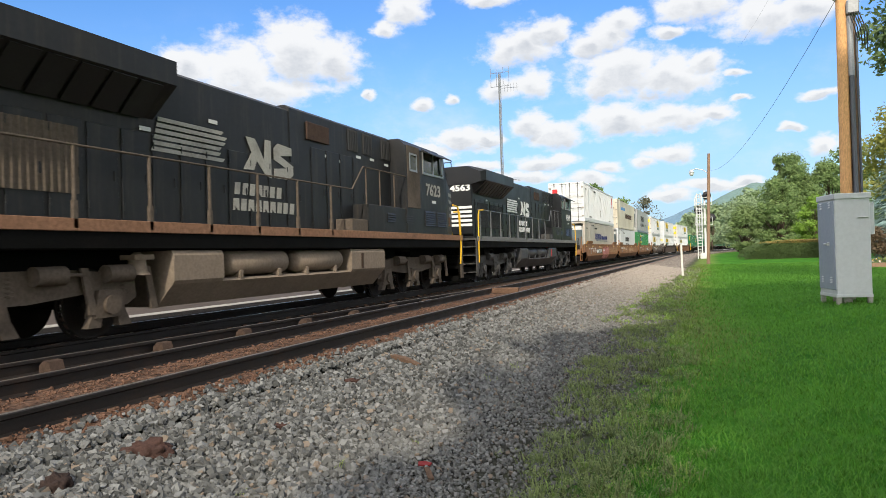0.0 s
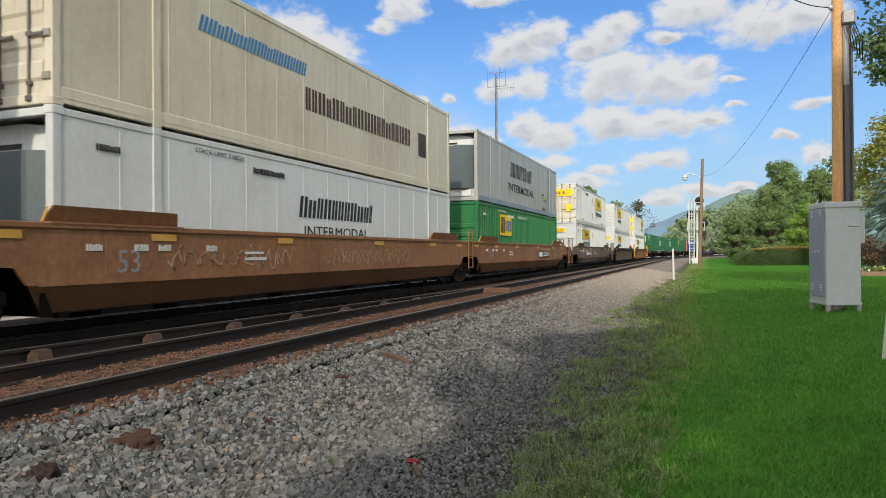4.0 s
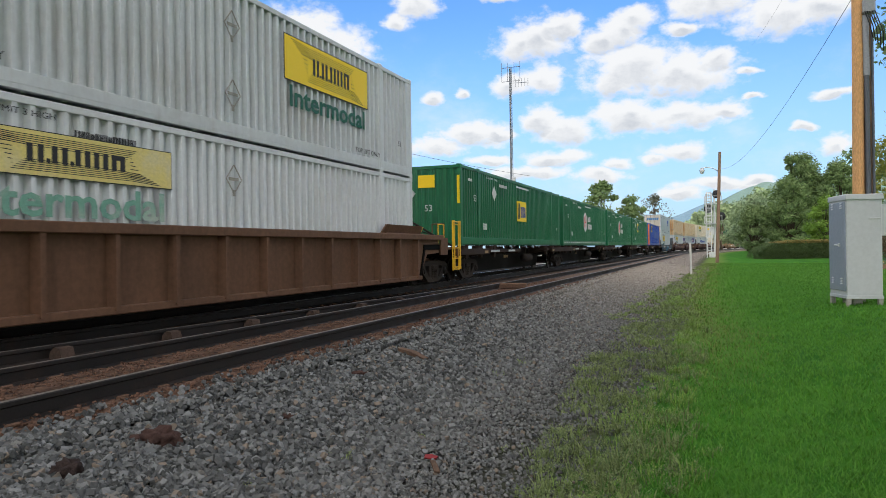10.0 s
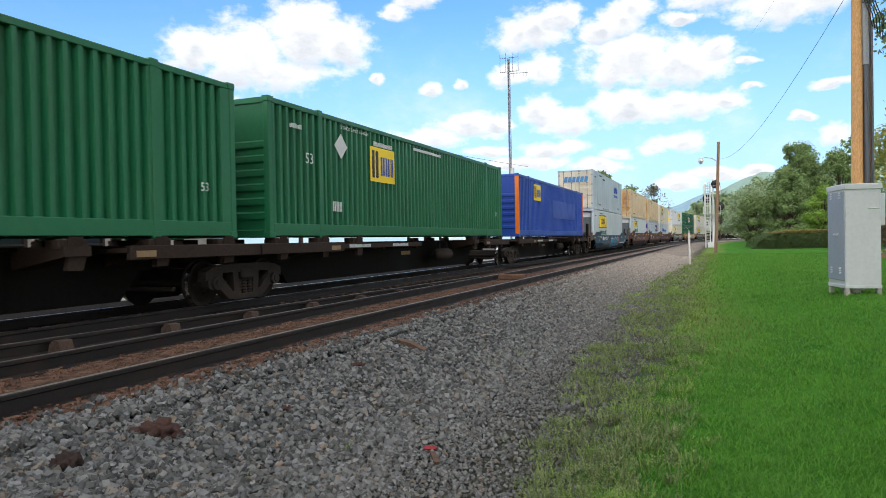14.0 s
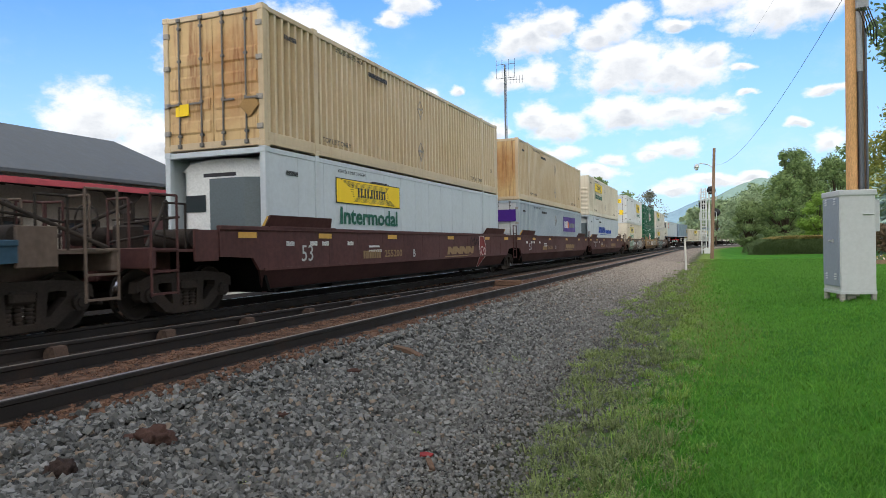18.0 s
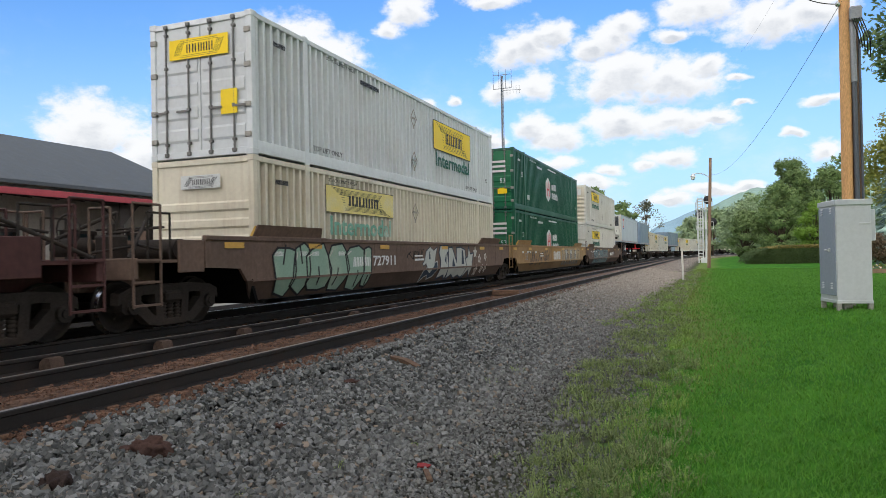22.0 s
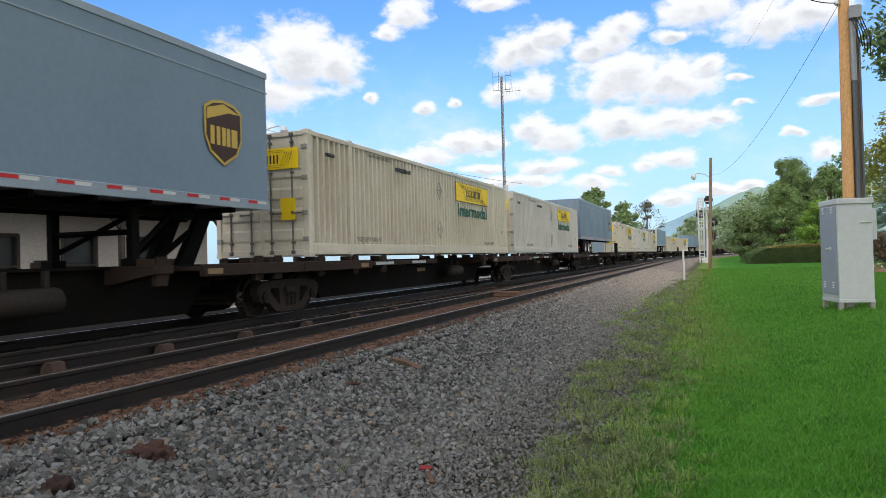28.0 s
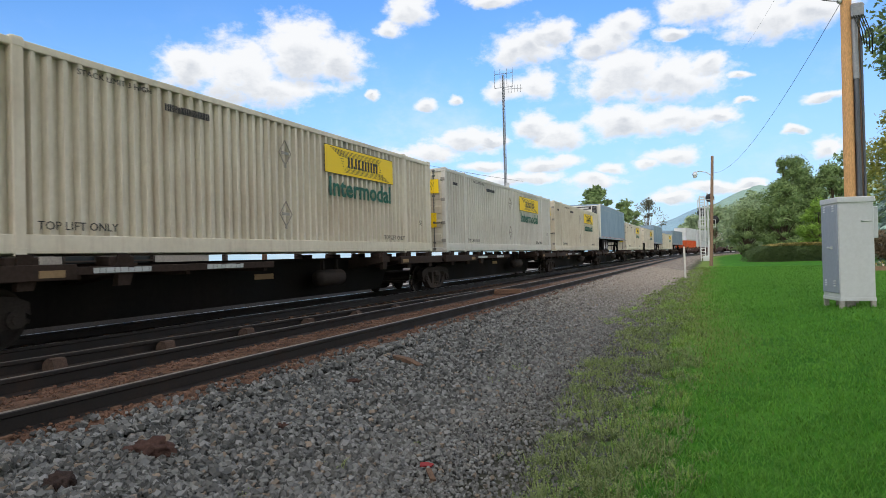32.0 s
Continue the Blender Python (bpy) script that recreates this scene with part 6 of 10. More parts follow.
    part("intake_screen", Shape().box(1.02, 1.07, 1.05, 2.05, 3.92, 4.34, 0.01), paint("brown_screen", (0.07, 0.045, 0.035), 0.8, 0.1, (0.03, 0.02, 0.02), 0.5, 0.3, 20.0), room)
    for y, z, c in ((-2.3, 3.75, "white"), (1.7, 3.6, "white"), (2.5, 3.55, "white"), (2.9, 3.3, "red"), (-7.6, 3.32, "white"), (-4.0, 3.35, "white"), (3.5, 3.78, "white"), (4.3, 3.8, "white"), (5.2, 3.75, "white"), (-4.35, 3.95, "white")):
        part("notice_plate", Shape().box(1.023, 1.029, y, y + 0.24, z, z + 0.07), ink[c], root)
    for y in (-3.2, -2.9, -2.6):
        part("horn", Shape().lathe((0.2, y, 4.52), (0, -1, 0.05), [(0, 0.03), (0.2, 0.05), (0.3, 0.11)], 10).rod((0.2, y, 4.3), (0.2, y, 4.52), 0.03, n=6), black_steel, root)
    part("roof_grab", Shape().pipe([(-0.6, -9.1, 4.6), (-0.6, -9.15, 4.84), (0.1, -9.15, 4.84), (0.1, -9.1, 4.6)], 0.018), black_steel, wings)
    part("exhaust_stack", Shape().box(-0.5, 0.5, -1.6, -0.7, 4.3, 4.46, 0.03), black_steel, root)
    # cab and nose: full width, tapering forward below the windscreen

    def slab(y, h, zs, zt):
        return (y, [(-h, 1.8), (h, 1.8), (h, zs), (h - 0.22, zt), (-h + 0.22, zt), (-h, zs)])
    s = Shape().loft([slab(5.6, 1.52, 4.36, 4.58), slab(8.66, 1.52, 4.36, 4.54), slab(8.93, 1.5, 3.66, 3.8), slab(10.05, 1.24, 3.32, 3.46), slab(10.3, 1.14, 2.9, 3.05)])
    cab = part("cab", s, coat_m, root, "driver's cab with a sloping nose")
    part("roof_unit", Shape().box(-0.6, 0.6, 6.2, 7.6, 4.56, 4.74, 0.04), coat_m, cab)
    w = part("side_window", Shape().box(1.5, 1.524, 6.9, 8.52, 3.7, 4.34), glass_dark, cab)
    s = Shape().box(1.515, 1.55, 6.84, 8.58, 3.64, 3.7).box(1.515, 1.55, 6.84, 8.58, 4.34, 4.40)
    for y in (6.84, 7.66, 8.52):
        s.box(1.515, 1.55, y, y + 0.06, 3.7, 4.34)
    steel = paint("bare_frame", (0.3, 0.31, 0.31), 0.4, 0.6)
    part("window_frame", s, steel, w)
    part("sun_shade", Shape().prism([(1.52, 4.42), (1.52, 4.36), (1.86, 4.2), (1.86, 4.23)], "y", 6.8, 8.6), coat_m, w)
    part("mirror", Shape().box(1.56, 1.6, 8.3, 8.42, 3.75, 4.3, 0.01), steel, w)
    d = part("cab_door", Shape().box(1.515, 1.535, 5.68, 6.6, 2.55, 4.4, 0.01), dirt_m if tag.startswith("dusty") else coat_m, cab)
    q = part("door_window", Shape().box(1.53, 1.54, 5.86, 6.34, 3.68, 4.14, 0.02), glass_dark, d)
    s = Shape()
    for a, b, c, e in ((5.82, 5.87, 3.64, 4.18), (6.33, 6.38, 3.64, 4.18)):
        s.box(1.53, 1.55, a, b, c, e)
    s.box(1.53, 1.55, 5.82, 6.38, 3.64, 3.69).box(1.53, 1.55, 5.82, 6.38, 4.13, 4.18)
    part("window_frame", s, steel, q)
    for y0, y1 in ((6.95, 7.75), (7.95, 8.72)):
        g = part("cab_vent", Shape().box(1.518, 1.53, y0, y1, 2.04, 2.53), ink["black"], cab)
        for i in range(7):
            part("slat", Shape().prism([(1.53, 2.05 + i * 0.068), (1.555, 2.05 + i * 0.068), (1.53, 2.1 + i * 0.068)], "y", y0, y1), coat_m, g)
    box_ = part("battery_box", Shape().box(0.9, 1.5, 3.2, 6.0, 1.74, 2.52, 0.02), coat_m, root)
    for y0 in (4.3, 5.55):
        g = part("box_vent", Shape().box(1.5, 1.508, y0, y0 + 0.5, 2.08, 2.34), ink["black"], box_)
        for i in range(4):
            part("slat", Shape().prism([(1.508, 2.09 + i * 0.065), (1.53, 2.09 + i * 0.065), (1.508, 2.13 + i * 0.065)], "y", y0, y0 + 0.5), coat_m, g)
    part("step_box", Shape().box(1.0, 1.5, 2.3, 3.15, 1.74, 2.1, 0.02), dirt_m, root)
    # fuel tank with blocks at both ends and two air reservoirs lying on it
    s = Shape()
    s.prism([(-1.4, 1.34), (-1.45, 0.78), (-1.1, 0.4), (1.1, 0.4), (1.45, 0.78), (1.36, 0.82), (0.9, 0.84), (0.9, 1.34)][::-1], "y", -3.8, 4.1)
    tank = part("fuel_tank", s, tank_m, root, "long fuel tank between the bogies")
    for y0, y1 in ((-3.8, -2.55), (2.25, 4.1)):
        part("tank_cover", Shape().prism([(0.88, 0.8), (1.45, 0.78), (1.49, 0.84), (1.49, 1.26), (1.44, 1.34), (0.88, 1.34)], "y", y0, y1), tank_m, tank)
    for y0 in (-2.3, 0.0):
        s = Shape().lathe((1.2, y0, 1.1), (0, 1, 0), [(0, 0.0), (0.03, 0.14), (0.1, 0.235), (1.9, 0.235), (1.97, 0.14), (2.0, 0.0)], 18)
        a = part("air_reservoir", s, tank_m, root, "cylindrical air tank")
        for dy in (0.3, 1.55):
            part("strap", Shape().prism([(1.42, 0.8), (1.42, 0.95), (1.36, 0.99), (0.95, 0.85)], "y", y0 + dy, y0 + dy + 0.09), tank_m, a)
    part("fuel_filler", Shape().rod((1.3, 2.5, 1.3), (1.3, 2.5, 1.5), 0.06, n=8), ink["red"] if not tag.startswith("dusty") else dirt_m, tank)
    part("fuel_gauge", Shape().box(1.488, 1.5, 2.75, 2.86, 0.86, 1.24), ink["red"] if not tag.startswith("dusty") else ink["brown"], tank)
    part("bell", Shape().lathe((1.2, -4.3, 1.32), (0, 0, -1), [(0, 0.05), (0.08, 0.13), (0.3, 0.15), (0.36, 0.2)], 12).box(1.05, 1.36, -4.5, -4.1, 1.2, 1.28), tank_m, root)

    # six-wheel trucks
    def bogie_mesh():
        s = Shape()
        for k in (-1, 1):
            a, b = min(k * 0.95, k * 1.12), max(k * 0.95, k * 1.12)
            s.prism([(-2.5, 0.62), (-2.3, 0.5), (-1.6, 0.72), (-0.6, 0.62), (0.6, 0.62), (1.6, 0.72), (2.3, 0.5), (2.5, 0.62), (2.45, 0.98), (1.2, 1.08), (-1.2, 1.08), (-2.45, 0.98)], "x", a, b)
            s.box(-0.95, 0.95, -0.3, 0.3, 0.75, 1.3, 0.03)
        s.box(-1.0, 1.0, -2.5, -2.35, 0.6, 0.9).box(-1.0, 1.0, 2.35, 2.5, 0.6, 0.9)
        return s.mesh("bogie", dirt_m)

    def axle_box(k):
        s = Shape().prism([(-0.3, 0.34), (0.3, 0.34), (0.2, 0.76), (-0.2, 0.76)], "x", min(k * 1.0, k * 1.22), max(k * 1.0, k * 1.22))
        s.rod((k * 1.2, 0, 0.53), (k * 1.28, 0, 0.53), 0.15, n=12)
        s.prism([(-0.42, 0.2), (-0.18, 0.2), (-0.12, 0.42), (-0.3, 0.42)], "x", min(k * 1.08, k * 1.2), max(k * 1.08, k * 1.2))
        s.prism([(0.18, 0.2), (0.42, 0.2), (0.3, 0.42), (0.12, 0.42)], "x", min(k * 1.08, k * 1.2), max(k * 1.08, k * 1.2))
        return s.mesh("axle_box", dirt_m)

    def brake(k):
        s = Shape().rod((k * 1.2, -0.38, 1.0), (k * 1.2, 0.1, 1.0), 0.14, n=12).rod((k * 1.2, 0.1, 1.0), (k * 1.2, 0.45, 1.0), 0.03, n=6)
        s.prism([(0.38, 1.1), (0.5, 1.1), (0.66, 0.4), (0.52, 0.4)], "x", min(k * 1.17, k * 1.22), max(k * 1.17, k * 1.22))
        return s.mesh("brake_cylinder", dirt_m)

    def spring(k):
        s = Shape()
        for i in range(5):
            s.lathe((k * 1.05, 0, 0.72 + 0.06 * i), (0, 0, 1), [(0, 0.07), (0.03, 0.1), (0.06, 0.07)], 8)
        return s.mesh("spring", dirt_m)
    for y in (-6.75, 6.75):
        b = part("bogie", cached(("bogie", tag), bogie_mesh), dirt_m, root, "three-axle bogie dark with road dirt")
        b.location = (0, y, 0)
        for k in (1, -1):
            for j in (-1.9, 0.0, 1.9):
                part("axle_box", cached(("axbox", tag, k), lambda: axle_box(k)), None, b).location = (0, j, 0)
                for e in (-0.33, 0.33):
                    part("spring", cached(("spr", tag, k), lambda: spring(k)), None, b).location = (0, j + e, 0)
            for j in (-0.95, 1.0, 2.2):
                part("brake_cylinder", cached(("brk", tag, k), lambda: brake(k)), None, b).location = (0, j, 0)
        for j in (-1.9, 0.0, 1.9):
            wheelset(b, j, 0.533)
    # steps, railings and grab irons
    for way in (-1, 1):
        for k in (1, -1):
            y = way * 10.3
            q = part("step_well", Shape().box(min(k * 1.46, k * 1.5), max(k * 1.46, k * 1.5), min(y - way * 0.1, y + way * 0.12), max(y - way * 0.1, y + way * 0.12), 0.3, 1.7), dirt_m, root)
            for i in range(4):
                z = 0.42 + i * 0.32
                st = part("step", Shape().box(min(k * 0.95, k * 1.46), max(k * 0.95, k * 1.46), min(y, y + way * 0.46), max(y, y + way * 0.46), z, z + 0.04), dirt_m, q)
                part("step_edge", Shape().box(min(k * 0.95, k * 1.46), max(k * 0.95, k * 1.46), min(y + way * 0.46, y + way * 0.475), max(y + way * 0.46, y + way * 0.475), z, z + 0.045), yellow_paint, st) if i > 3 else None
            g = Shape().pipe([(k * 1.5, y - way * 0.15, 0.8), (k * 1.52, y - way * 0.1, 1.4), (k * 1.5, y - way * 0.2, 2.55), (k * 1.5, y - way * 0.3, 2.8), (k * 1.5, y - way * 0.8, 2.83)], 0.03)
            part("grab_iron", g, yellow_paint, root, "yellow step grab iron")
            g = Shape().pipe([(k * 0.95, y + way * 0.45, 0.75), (k * 1.0, y + way * 0.47, 1.0), (k * 0.98, y + way * 0.4, 1.95), (k * 0.85, y + way * 0.12, 2.75), (k * 0.6, y + way * 0.12, 2.75)], 0.03)
            part("grab_iron", g, yellow_paint, root, "yellow step grab iron")
        coupler(root, way * 10.6, way)
    mark = faded_mark if tag.startswith("dusty") else white_paint
    rail_m = dirt_m if tag.startswith("dusty") else paint("grey_railing", (0.095, 0.1, 0.105), 0.4, 0.0, (0.05, 0.05, 0.05), 0.5, 0.1, 6.0)
    for k in (1, -1):
        for y in (-9.9, -8.5, -7.1, -5.7, -4.3, -2.9, -1.5, -0.1, 1.3):
            part("stanchion", cached(("post", rail_m.name), lambda: Shape().rod((0, 0, 1.7), (0, 0, 2.83), 0.03, n=6).box(-0.03, 0.03, -0.035, 0.035, 1.66, 2.05).mesh("stanchion", rail_m)), None, root).location = (k * 1.5, y, 0)
        for y in (3.1, 3.9, 4.8):
            part("stanchion", Shape().rod((k * 1.5, y, 2.5), (k * 1.5, y, 3.45), 0.022, n=6), rail_m, root)
        part("handrail", Shape().pipe([(k * 1.5, -10.2, 2.83), (k * 1.5, 2.34, 2.83), (k * 1.5, 2.95, 3.45), (k * 1.5, 6.7, 3.45)], 0.02), rail_m, root)
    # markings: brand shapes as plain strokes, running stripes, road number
    for i in range(6):
        z = 3.57 - i * 0.105
        part("mane_stripe", Shape().prism([(marks - 3.6 - i * 0.03, z), (marks - 1.95 + 0.1 * math.sin(i * 1.3), z), (marks - 1.88 + 0.1 * math.sin(i * 1.3), z + 0.07), (marks - 3.58 - i * 0.03, z + 0.07)], "x", 1.024, 1.03), mark, root)
    s = Shape().prism([(-1.3, 2.98), (-0.95, 3.0), (-0.85, 3.2), (-0.55, 2.92), (-0.35, 2.88), (-0.35, 3.68), (-0.55, 3.68), (-0.6, 3.25), (-0.9, 3.65), (-1.2, 3.66), (-1.02, 3.35)], "x", 1.024, 1.032)
    part("emblem", s, mark, root, "white block emblem").location = (0, marks, 0)
    s = Shape().prism([(-0.25, 2.9), (0.3, 2.9), (0.48, 3.02), (0.48, 3.22), (-0.02, 3.4), (0.43, 3.45), (0.43, 3.62), (-0.1, 3.66), (-0.25, 3.54), (-0.25, 3.3), (0.2, 3.15), (-0.25, 3.1)], "x", 1.024, 1.032)
    part("emblem", s, mark, root, "white block emblem").location = (0, marks, 0)
    rnd = random.Random(8)
    for z, y0, y1 in ((2.46, -1.6 + marks, -0.05 + marks), (2.14, -1.66 + marks, 0.35 + marks)):
        y = y0
        while y < y1:
            cutout = rnd.random() < 0.5
            o = [(y, z), (y + 0.16, z), (y + 0.19, z + 0.24), (y + 0.03, z + 0.24)] if cutout else [(y, z), (y + 0.06, z), (y + 0.07, z + 0.09), (y + 0.16, z), (y + 0.2, z), (y + 0.19, z + 0.24), (y + 0.03, z + 0.24)]
            part("name_stroke", Shape().prism(o, "x", 1.024, 1.031), mark, root)
            y += rnd.choice((0.23, 0.25))
    lettering("road_number", number, 0.5, mark, cab, (1.527, 7.7, 3.17), ON_SIDE, 1.2, 0.014)
    skewed_bars(cab, "white", 7.55 + HL, 7.9 + HL, 2.78, 2.86, (0.05, 0.07), 1.526, "data_marking", 0, 3)
    lettering("road_number", number, 0.34, mark, root, (0.52, -9.325, 3.76), ON_END, 0.86, 0.012)
    e = part("end_plate", Shape().box(-1.0, 1.0, -9.32, -9.19, 1.9, 4.4, 0.04), coat_m, root)
    for i in range(5):
        z = 2.24 + i * 0.175
        part("end_stripe", Shape().box(-0.97, 0.99, -9.328, -9.321, z, z + 0.1), mark, e)
    part("emblem", Shape().prism([(-0.55, 2.3), (-0.1, 2.3), (0.05, 2.55), (-0.02, 3.0), (-0.4, 3.05), (-0.62, 2.75)], "y", -9.336, -9.329), mark, e, "white block emblem")
    for z in (4.12, 4.33):
        part("headlight", Shape().lathe((-0.18, -9.34, z), (0, -1, 0), [(0, 0.11), (0.05, 0.11), (0.06, 0.09), (0.04, 0.0)], 14), paint("lamp_glass", (0.30, 0.31, 0.30), 0.12), part("lamp_bezel", Shape().lathe((-0.18, -9.33, z), (0, -1, 0), [(0, 0.145), (0.05, 0.145), (0.05, 0.11), (0.0, 0.11)], 14), black_steel, e))

    def nose_x(y):
        return 1.5 - (y - 8.93) / 1.12 * 0.26 + 0.004
    for i in range(4):
        z = 2.42 + i * 0.235
        ya, yb = 9.55 - i * 0.06, 10.03
        q = [(nose_x(a) + d, a, b) for d in (0.0, 0.008) for a, b in ((ya, z), (yb, z), (yb, z + 0.12), (ya - 0.1, z + 0.12))]
        part("nose_stripe", Shape().put(q, [(3, 2, 1, 0), (4, 5, 6, 7), (0, 1, 5, 4), (1, 2, 6, 5), (2, 3, 7, 6), (3, 0, 4, 7)]), faded_mark if tag.startswith("dusty") else white_paint, cab)
    q = [(nose_x(a) + d, a, b) for d in (0.0, 0.008) for a, b in ((9.3, 2.1), (9.6, 2.1), (9.6, 2.4), (9.3, 2.4))]
    part("notice_plate", Shape().put(q, [(3, 2, 1, 0), (4, 5, 6, 7), (0, 1, 5, 4), (1, 2, 6, 5), (2, 3, 7, 6), (3, 0, 4, 7)]), sill_m, cab)
    TRAIN.append((root, u, 0.0))
    return root


faded_mark = paint("faded_white_marking", (0.34, 0.33, 0.30), 0.75, 0.0, (0.16, 0.15, 0.135), 0.6, 0.2, 5.0)
dark_coat = paint("black_locomotive_coat", (0.008, 0.009, 0.011), 0.42, 0.0, (0.018, 0.017, 0.016), 0.5, 0.1, 1.5, spec=0.3)
dusty_coat = paint("dusty_black_coat", (0.011, 0.012, 0.014), 0.5, 0.0, (0.035, 0.029, 0.023), 0.5, 0.15, 1.2, spec=0.3, streaks=0.25, streak_colour=(0.075, 0.06, 0.045))
dust_m = paint("tan_road_dust", (0.105, 0.084, 0.067), 0.85, 0.0, (0.045, 0.037, 0.031), 0.6, 0.2, 2.0)
dust_tank = paint("tan_dust_tank", (0.22, 0.175, 0.135), 0.85, 0.0, (0.13, 0.105, 0.082), 0.6, 0.15, 2.0)
grime_m = paint("grey_grime", (0.07, 0.068, 0.066), 0.7, 0.0, (0.035, 0.034, 0.033), 0.6, 0.2, 2.0)
grime_tank = paint("black_tank", (0.05, 0.051, 0.053), 0.55, 0.0, (0.03, 0.029, 0.028), 0.6, 0.15, 2.0)
brown_sill = paint("dusty_sill", (0.24, 0.13, 0.08), 0.75, 0.0, (0.10, 0.065, 0.045), 0.7, 0.25, 2.0)
pale_sill = paint("pale_sill", (0.15, 0.15, 0.148), 0.6, 0.0, (0.22, 0.19, 0.16), 0.6, 0.2, 2.0)

# ---------------------------------------------------------------- the train as it runs, from its front
LOW, TOP, FLAT = 0.35, 3.25, 1.25
locomotive(12.8, "dusty black diesel locomotive with tan grime on its tank", dusty_coat, brown_sill, dust_m, dust_tank, "7623", -3.68, 0.0)
locomotive(35.2, "clean black diesel locomotive with yellow grab irons", dark_coat, pale_sill, grime_m, grime_tank, "4563", -4.99, -0.67)

# three joined brown wells
U = 50.36
w1 = well_car("rust_brown", U, "rust-brown well wagon with graffiti, first of three", front=True, rear=False, rails=False, number="732518", number_y=3.7, board=True)
graffiti(w1, 2.0, 3.6, 0.9, 1.35, [(tag_white, 0.02)], 3)
graffiti(w1, 7.1, 10.7, 0.42, 1.42, [(tag_pink, 0.07), (tag_maroon, 0.05), (tag_white, 0.02)], 4)
graffiti(w1, 4.9, 6.9, 1.24, 1.46, [(tag_sand, 0.022)], 63)
graffiti(w1, 10.9, 16.0, 0.85, 1.35, [(tag_sand, 0.025)], 61)
c = container("stone", U, LOW, "stone-coloured refrigerated container with a blue shipper logo", "unit", True)
skewed_bars(c, "navy", 4.75, 8.0, 1.62, 2.1, (0.22, 0.3), HW - 0.012, "brand_mark", 0.2, 6)
skewed_bars(c, "navy", 8.2, 11.5, 1.65, 1.95, (0.09, 0.13), HW - 0.012, "brand_mark", 0.0, 7)
side_panel(c, "logo_rule", "navy", 5.3, 11.6, 1.5, 1.545, 0.006)
stencils(c, False)
c = container("bright_white", U, TOP, "bright white corrugated container with a red emblem", "doors")
stencils(c, seed=8)
for z0, z1, wd in ((2.44, 2.62, 0.55), (2.22, 2.4, 0.4), (2.0, 2.18, 0.55), (1.78, 1.86, 0.5)):
    side_panel(c, "emblem", "red", 14.95, 14.95 + wd, z0, z1, 0.012)
part("emblem", Shape().box(-1.0, -0.62, -HL - 0.03, -HL - 0.022, 2.0, 2.42), ink["red"], c)
part("warning_sticker", Shape().box(-0.6, -0.22, -HL - 0.03, -HL - 0.022, 0.95, 1.2), ink["yellow"], c)

U = 69.65
w2 = well_car("rust_brown", U, "rust-brown well wagon with graffiti, middle of three", front=False, rear=False)
graffiti(w2, 2.0, 5.6, 0.8, 1.35, [(tag_sand, 0.03)], 5)
graffiti(w2, 7.0, 12.0, 0.8, 1.3, [(tag_sand, 0.02)], 62)
c = container("bright_white", U, LOW, "white refrigerated container with a black brand name", "unit", True)
skewed_bars(c, "black", 6.3, 9.9, 1.62, 2.1, (0.24, 0.3), HW - 0.012, "brand_mark", 0.15, 9)
lettering("service_word", "INTERMODAL", 0.34, ink["black"], c, (HW - 0.012, 8.1 - HL, 1.3), ON_SIDE, 3.2)
stencils(c, False, seed=12)
c = container("cream", U, TOP, "cream refrigerated container with stained doors", "doors", True)
skewed_bars(c, "brown", 6.6, 12.6, 1.2, 1.72, (0.2, 0.3), HW - 0.012, "brand_mark", 0.0, 10)
skewed_bars(c, "sky", 3.0, 6.6, 1.95, 2.25, (0.16, 0.2), HW - 0.012, "brand_mark", 0.3, 11)
part("emblem", Shape().prism([(0.5, 1.7), (0.7, 1.62), (0.9, 1.7), (0.95, 2.1), (0.7, 2.35), (0.45, 2.1)], "y", -HL - 0.032, -HL - 0.026), ink["brown"], c, "dark crest on the door")
side_panel(c, "emblem", "brown", 13.3, 13.9, 1.0, 1.75, 0.006)

U = 89.1
w3 = well_car("rust_brown", U, "rust-brown well wagon, last of three", front=False, rear=True, number="732518", number_y=9.95, board=True)
graffiti(w3, 14.0, 15.9, 0.6, 1.36, [(tag_dim, 0.06)], 6)
graffiti(w3, 14.2, 15.8, 0.6, 1.3, [(tag_sand, 0.022)], 7)
graffiti(w3, 10.6, 13.0, 1.22, 1.4, [(tag_sand, 0.02)], 8)
c = container("mid_green", U, LOW, "bright green corrugated container with a yellow logo panel", "ribs")
side_panel(c, "logo_panel", "yellow", 3.3, 5.27, 1.58, 2.52, 0.012)
skewed_bars(c, "black", 3.4, 4.05, 1.7, 2.4, (0.3,), HW + 0.008, "brand_mark", 0, 4)
skewed_bars(c, "blue", 4.2, 5.15, 1.78, 2.28, (0.28,), HW + 0.008, "brand_mark", 0, 5)
lettering("stencil", "WARNING HIGH CUBE", 0.2, ink["white"], c, (HW, 7.45 - HL, 2.5), ON_SIDE, 1.9)
stencils(c, colour="white", lift_text=False)
c = container("mid_grey", U, TOP, "pale grey refrigerated container with dark lettering", "unit", True)
skewed_bars(c, "black", 5.2, 9.4, 1.5, 2.2, (0.3, 0.4), HW - 0.012, "brand_mark", 0.15, 21)
lettering("service_word", "INTERMODAL", 0.52, ink["black"], c, (HW - 0.012, 7.4 - HL, 0.98), ON_SIDE, 5.2, 0.01)
